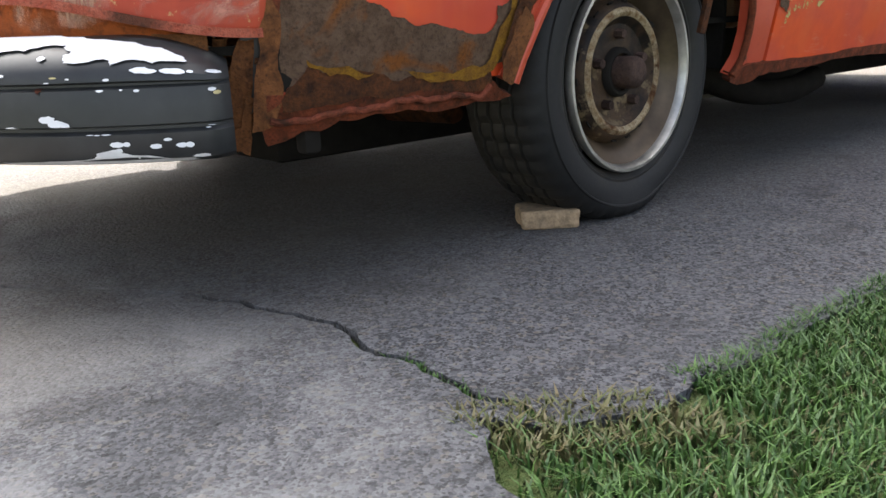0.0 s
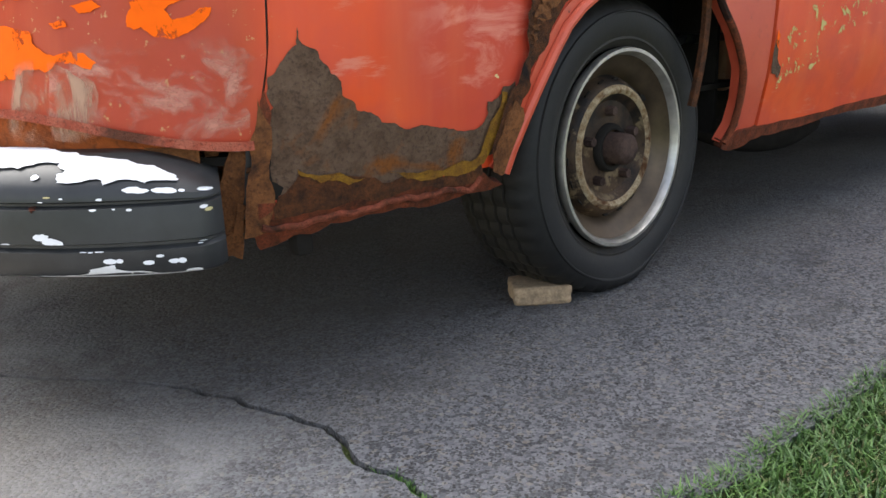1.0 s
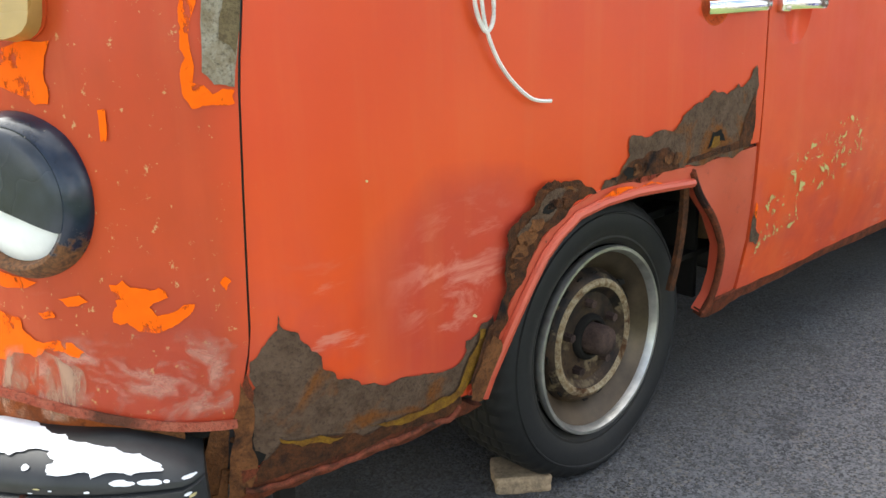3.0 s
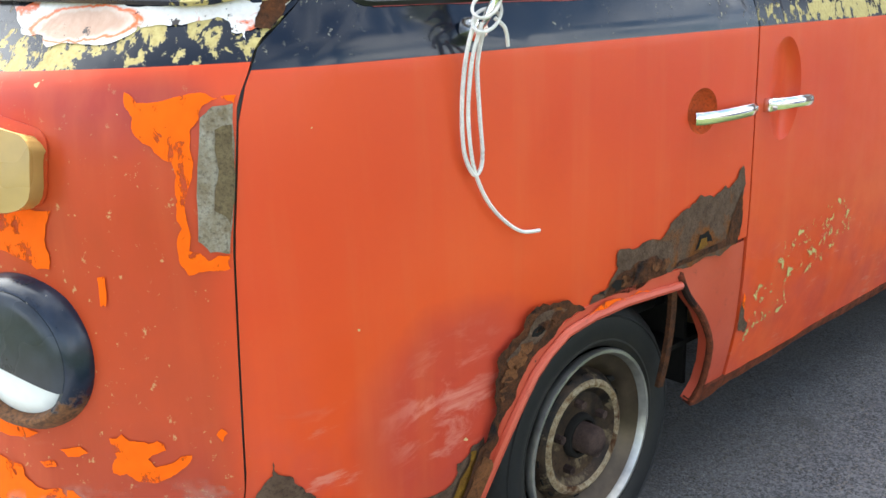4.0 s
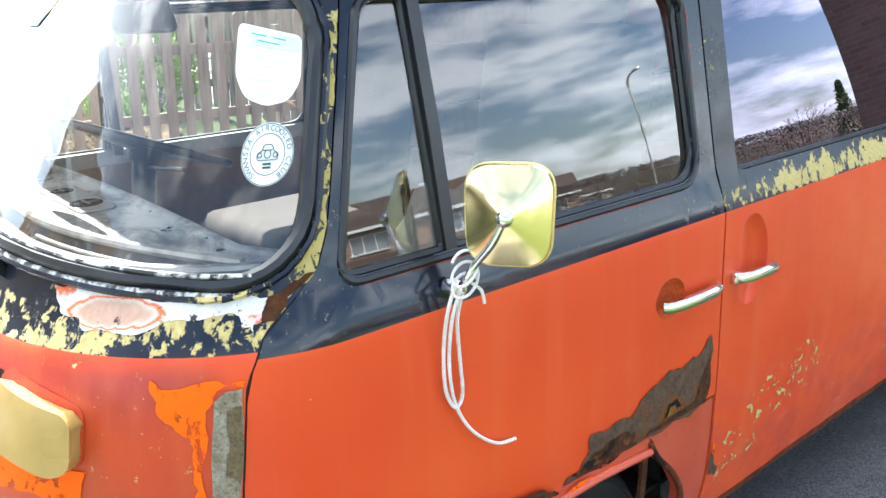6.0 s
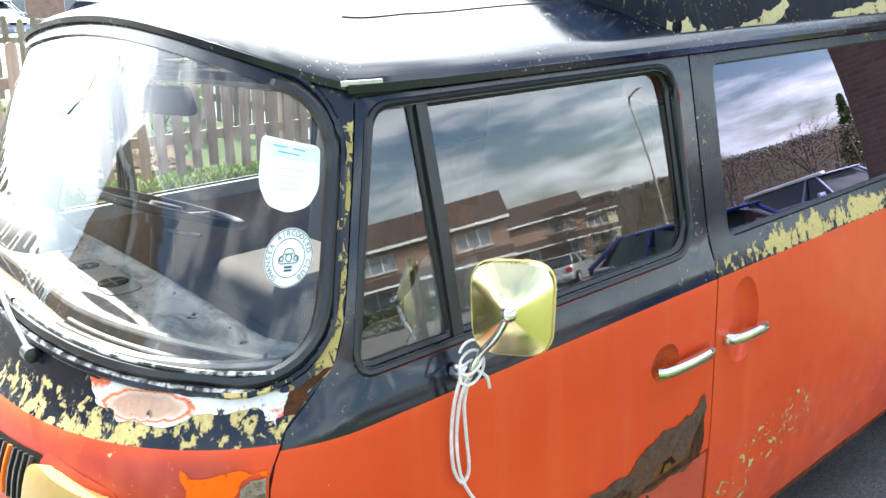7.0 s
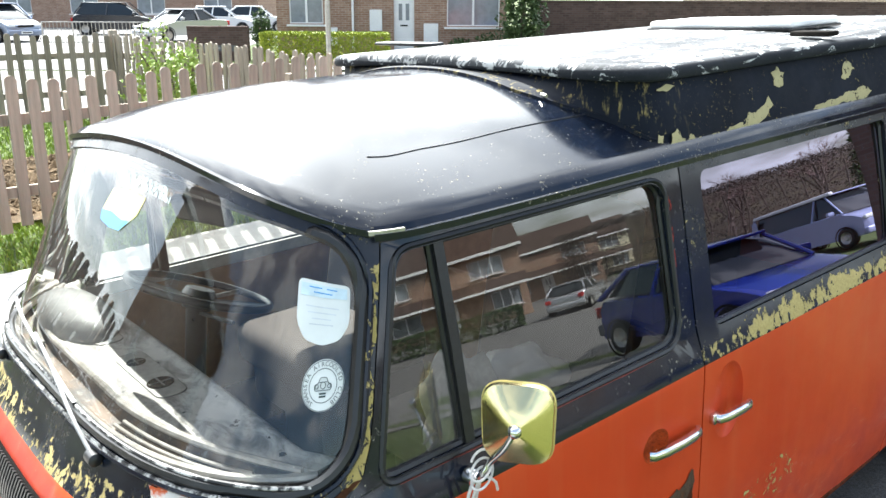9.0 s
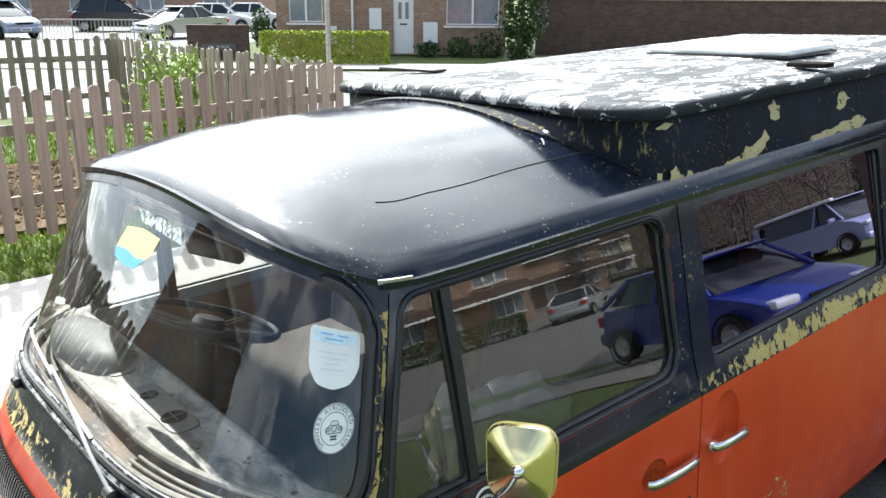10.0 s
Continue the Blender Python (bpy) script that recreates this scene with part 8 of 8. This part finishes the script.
def prism(outline, half, taper, bevel, bm=None, lift=0.0):
    """An outline in (x, z), drawn across and pulled in at the ends and the top."""
    bm = bm or bmesh.new()
    zs = [z for _, z in outline]
    xs = [x for x, _ in outline]
    x0, x1, z0, z1 = min(xs), max(xs), min(zs), max(zs)
    rows = []
    for s in (-1.0, -0.96, -0.8, -0.4, 0.0, 0.4, 0.8, 0.96, 1.0):
        row = []
        for x, z in outline:
            k = (x - x0) / (x1 - x0) * 2 - 1
            w = half * (1 - 0.10 * abs(k) ** 5) * (1 - taper * (z - z0) / (z1 - z0))
            inset = 1 - 0.025 * max(0.0, abs(s) - 0.9) * 10
            bow = 1 - 0.03 * s * s * abs(k) ** 3
            row.append(bm.verts.new((x * inset * bow, s * w, z0 + (z - z0) * (inset if abs(s) > 0.97 else 1.0) + lift)))
        rows.append(row)
    n = len(outline)
    for a, b in zip(rows, rows[1:]):
        for i in range(n):
            j = (i + 1) % n
            bm.faces.new((a[i], a[j], b[j], b[i]))
    bm.faces.new(list(reversed(rows[0])))
    bm.faces.new(rows[-1])
    bmesh.ops.recalc_face_normals(bm, faces=bm.faces[:])
    return bm


def build_car(label, m, shape, paint, category="car", two_tone=None, name="parked_car"):
    low_o, cab_o, width, wr = SHAPES[shape]
    e = thing(name, label, category, m)
    half = width / 2
    body = part("car_body", prism(low_o, half, 0.02, 0.03), paint, e, angle=35)
    cab = part("cabin_glass", prism(cab_o, half * 0.93, 0.24, 0.02), CAR_GLASS, e, angle=30)
    # roof skin and pillars over the glass
    top = [(x, z) for x, z in cab_o if z > max(q for _, q in cab_o) - 0.16]
    xa, xb, zt = top[0][0], top[-1][0], max(q for _, q in cab_o)
    part("roof", box((xb - xa + 0.15, half * 1.46, 0.05), ((xa + xb) / 2, 0, zt - 0.005), 0.022, seg=3), paint, e)
    zb = cab_o[0][1]
    for s in (-1, 1):
        yb, yt = s * half * 0.925, s * half * 0.715
        part("pillar", tube([(cab_o[0][0] + 0.05, yb, zb), (top[0][0], yt, zt - 0.04)], 0.03, 6), paint, e)
        part("pillar", tube([(cab_o[-1][0] - 0.05, yb, cab_o[-1][1]), (top[-1][0], yt, zt - 0.04)], 0.045, 6), paint, e)
        xm = 0.25 if shape != "panel_van" else -0.55
        part("pillar", tube([(xm + 0.1, yb, zb + 0.01), (xm, yt * 1.01, zt - 0.04)], 0.035, 6), paint, e)
        if shape == "panel_van":
            part("side_panel", box((0.25, 0.03, 0.62), (2.2, s * half * 0.83, 1.52), 0.01), paint, e)
        part("door_mirror", box((0.12, 0.2, 0.14), (cab_o[0][0] + 0.35, s * (half + 0.06), zb + 0.1), 0.03), paint, e)
        hx0 = low_o[1][0]
        part("headlamp", box((0.22, 0.34, 0.13), (hx0 + 0.16, s * half * 0.68, low_o[2][1] - 0.02), 0.04, m=Matrix()), LAMP_GLASS, e)
        part("tail_lamp", box((0.08, 0.22, 0.2), (max(x for x, _ in low_o) - 0.05, s * half * 0.78, 0.78), 0.02), TAIL_RED, e)
        for x in (low_o[1][0] + 0.75, max(x for x, _ in low_o) - 0.72):
            w = new("wheel")
            w.parent = e
            w.matrix_basis = pose(x, s * (half - 0.09), wr, 0, 0, 0 if s < 0 else 180)
            part("tyre", lathe([(wr * 0.62, -0.09), (wr * 0.9, -0.1), (wr, -0.07), (wr, 0.07), (wr * 0.9, 0.1)], 24), RUBBER, w)
            part("rim", lathe([(0.0, -0.07), (wr * 0.2, -0.085), (wr * 0.3, -0.06), (wr * 0.5, -0.07), (wr * 0.62, -0.095)], 20), STEEL, w)
            part("wheel_arch", lathe([(wr * 1.02, -0.108), (wr * 1.16, -0.108)], 24), DARK, w)
    part("front_bumper", box((0.18, width * 0.93, 0.24), (low_o[1][0] + 0.07, 0, 0.42), 0.06, seg=3), two_tone or paint, e)
    part("rear_bumper", box((0.18, width * 0.93, 0.24), (max(x for x, _ in low_o) - 0.07, 0, 0.44), 0.06, seg=3), two_tone or paint, e)
    part("grille", box((0.04, width * 0.4, 0.1), (low_o[1][0] + 0.0, 0, low_o[2][1] - 0.05), 0.01), DARK, e)
    plate = part("number_plate", box((0.02, 0.52, 0.11), (low_o[1][0] - 0.03, 0, 0.42)), WHITE, e, smooth=False)
    part("plate_bar", box((0.01, 0.42, 0.05), (low_o[1][0] - 0.042, 0, 0.42)), DARK, plate, smooth=False)
    return e


SILVER = car_paint("silver_car_paint", (0.5, 0.51, 0.52), 0.6)
WHITE_CAR = car_paint("white_car_paint", (0.75, 0.76, 0.77), 0.0)
BLUE_CAR = car_paint("bright_blue_car_paint", (0.014, 0.03, 0.25), 0.2)
BLACK_CAR = car_paint("black_car_paint", (0.02, 0.022, 0.026), 0.2)
GREY_CAR = car_paint("blue_grey_car_paint", (0.2, 0.24, 0.33), 0.5)
build_car("silver saloon car parked behind the low wall", upright(15.6, 37.2, 16), "saloon", SILVER)
build_car("blue-grey people carrier parked beyond the fence", upright(8.8, 41.5, 108), "people_carrier", GREY_CAR)
build_car("black hatchback parked by the railing", upright(15.5, 45.5, 150), "people_carrier", BLACK_CAR)
build_car("white car parked in the row behind", upright(20.6, 43.8, 150), "hatch", WHITE_CAR)
build_car("second white car parked in the row behind", upright(23.5, 45.0, 150), "hatch", WHITE_CAR)
build_car("bright blue hatchback with grey bumpers parked across the lawn", upright(8.36, -5.0, -72), "hatch", BLUE_CAR, two_tone=simple("grey_plastic_bumper", (0.08, 0.085, 0.1), 0.5))
build_car("silver car parked in front of the houses", upright(22.5, -21.6, 150), "hatch", SILVER)
lilac = build_car("pale lilac-blue panel van with a white awning parked in the street", upright(21.6, -10.5, -67) @ pose(0, 0, 0, 0, 3, 0), "panel_van", car_paint("lilac_blue_van_paint", (0.3, 0.33, 0.5), 0.2), "van", name="parked_van")
part("awning", box((3.5, 0.14, 0.11), (0.45, -0.72, 1.98), 0.03, seg=3), WHITE, lilac, "rolled white awning along the roof")

build_house("far_terrace", "brown brick terrace behind the parked cars", upright(6.0, 66.0, HY), 26.0, 8.0, 5.0, 7.4,
            [(1 + 4.3 * k, 2.8 + 4.3 * k, 0.9, 2.1, 2) for k in range(6)] + [(1 + 4.3 * k, 2.8 + 4.3 * k, 3.3, 4.4, 2) for k in range(6)], None)

# houses, hill and trees across the road
def terrace(label, x, y, yaw, wall=None):
    h = build_house("street_house", label, upright(x, y, yaw), 9.0, 7.5, 4.8, 6.9,
                    [(0.9, 2.7, 3.3, 4.4, 3), (5.9, 7.9, 3.3, 4.4, 3), (0.4, 1.9, 0.9, 2.05, 3), (5.6, 8.0, 0.9, 2.05, 3)], (3.7, 4.6, 2.05), wall)
    part("porch_roof", sheet([(-0.1, 0.0), (9.1, 0.0), (9.1, 1.0), (-0.1, 1.0)], lambda a, b: Vector((a, -1.3 + 1.25 * b, 2.3 + 0.65 * b)), (), 1.5, (0, 0, 1), 0.1), ROOF_TILE, h, smooth=False)
    part("porch_board", box((9.2, 0.03, 0.16), (4.5, -1.31, 2.25)), WHITE, h, smooth=False)


terrace("brown brick house with white windows and a lean-to roof", 27.4, -29.7, -140)
terrace("brown brick house further down the street", 44.9, -40.6, -137)
terrace("cream rendered house at the end of the row", 57.9, -48.7, -134, RENDER_CREAM)
terrace("brown brick house beside the lawn", 20.0, -50.0, -150)
build_house("corner_house", "brown brick house standing beside the lawn", upright(9.0, 1.5, -90), 4.7, 7.0, 4.9, 7.0,
            [(1.0, 2.4, 0.9, 2.1, 2), (1.0, 2.4, 3.3, 4.4, 2)], None, BRICK_DARK)
leafy("clipped_hedge", "dark hedge in front of the houses across the road", "hedge", upright(18.0, -24.5, -140), [], 3000, 0.1, boxy(6.0, 0.8, 1.1), LEAF_DARK, 9)


def build_hill():
    bm = bmesh.new()
    rows = []
    for r, h in ((70, 0.0), (110, 3.0), (160, 9.0), (230, 17.0), (330, 24.0), (420, 25.0)):
        row = []
        for a in np.linspace(-1.6, 0.6, 50):
            x, y = r * math.cos(a), r * math.sin(a)
            z = ground_z(x, y) * 0.8 + h * (0.75 + 0.35 * noise.noise(Vector((x * 0.006, y * 0.006, 3.0)))) - 0.5
            row.append(bm.verts.new((x, y, z)))
        rows.append(row)
    for a, b in zip(rows, rows[1:]):
        for j in range(49):
            bm.faces.new((a[j], b[j], b[j + 1], a[j + 1]))
    bmesh.ops.recalc_face_normals(bm, faces=bm.faces[:])
    t = Tree("brown_wooded_hillside")
    n, k = t.noise(0.06, 5, 0.7), t.noise(0.6, 6, 0.75)
    col = t.mix(t.step(n, 0.35, 0.65), (0.06, 0.045, 0.035), (0.1, 0.085, 0.05))
    col = t.mix(t.math("MULTIPLY", t.step(k, 0.45, 0.7), 0.6), col, (0.035, 0.027, 0.024))
    tagged(part("hillside", bm, t.done(col, 0.95, 0, k, 1.0, 1.5, 0.1)), "brown wooded hillside beyond the houses", "hill", kind="structure")


build_hill()


def bare_tree(x, y, h, seed, label="leafless tree with fine brown twigs"):
    rnd = random.Random(seed)
    e = thing("bare_tree", label, "tree", upright(x, y))
    limbs, twigs = bmesh.new(), []

    def grow(p, d, length, r, depth):
        q = p + d * length
        if depth <= 1:
            tube([p, p.lerp(q, 0.5) + Vector((rnd.uniform(-1, 1), rnd.uniform(-1, 1), 0)) * length * 0.05, q], r, 6, bm=limbs)
        else:
            w = max(r, 0.012)
            k = len(twigs)
            s = d.orthogonal().normalized() * w
            s2 = d.cross(s).normalized() * w
            twigs.append((p + s, p - s * 0.5 + s2, p - s * 0.5 - s2, q))
        if depth < 5:
            for _ in range(3 if depth else 5):
                nd = (d + Vector((rnd.gauss(0, 0.5), rnd.gauss(0, 0.5), rnd.gauss(0.12, 0.3)))).normalized()
                grow(p.lerp(q, rnd.uniform(0.55, 1.0)), nd, length * rnd.uniform(0.55, 0.8), r * 0.55, depth + 1)
    grow(Vector((0, 0, 0)), Vector((0, 0, 1)), h * 0.33, h * 0.018, 0)
    part("trunk", limbs, BARK, e)
    v, f = [], []
    for a, b, c, q in twigs:
        k = len(v)
        v += [a, b, c, q]
        f += [(k, k + 1, k + 3), (k + 1, k + 2, k + 3), (k + 2, k, k + 3)]
    me = bpy.data.meshes.new("twigs")
    me.from_pydata(v, [], f)
    me.materials.append(TWIG)
    ob = new("crown", me)
    ob.parent = e


for i, (x, y, h) in enumerate(((52, -22, 9), (56, -29, 10), (49, -31, 8), (60, -25, 11), (66, -34, 10), (58, -38, 9), (70, -26, 12))):
    bare_tree(x, y, h, 40 + i)
leafy("conifer", "dark narrow conifer among the bare trees", "tree", upright(62, -28.5), [([(0, 0, 0), (0, 0, 9)], 0.15)], 5000, 0.22,
      lambda r: (lambda z: (r.gauss(0, 0.55) * (1.05 - z / 9.5), r.gauss(0, 0.55) * (1.05 - z / 9.5), z))(r.uniform(0.6, 9.2)), LEAF_DARK, 50)

THICKET = leaf_mat("dry_brown_thicket", (0.035, 0.026, 0.022), (0.1, 0.075, 0.058))
leafy("thicket", "dense thicket of leafless brown shrubs beyond the parked van", "shrubs", upright(45.0, -25.0, 61), [([(x, 0.2 * (k % 3), 0), (x + 0.3, 0, 2.0), (x + 0.1 * (k % 5), 0.3, 4.2)], 0.05) for k, x in enumerate(np.linspace(-13, 13, 24))], 34000, 0.075, boxy(28.0, 3.0, 5.0), THICKET, 71)

# unseen house beyond the garden's end, added to darken the windscreen's reflections
build_house("unseen_house", "unseen brown brick house added beyond the garden to darken windscreen reflections", upright(-16.0, 4.5, 54), 13.0, 8.0, 5.0, 7.6,
            [(1.2, 3.2, 0.9, 2.1, 2), (9.6, 11.6, 0.9, 2.1, 2), (1.4, 3.0, 3.3, 4.4, 2), (9.8, 11.4, 3.3, 4.4, 2)], (6.0, 6.9, 2.05))
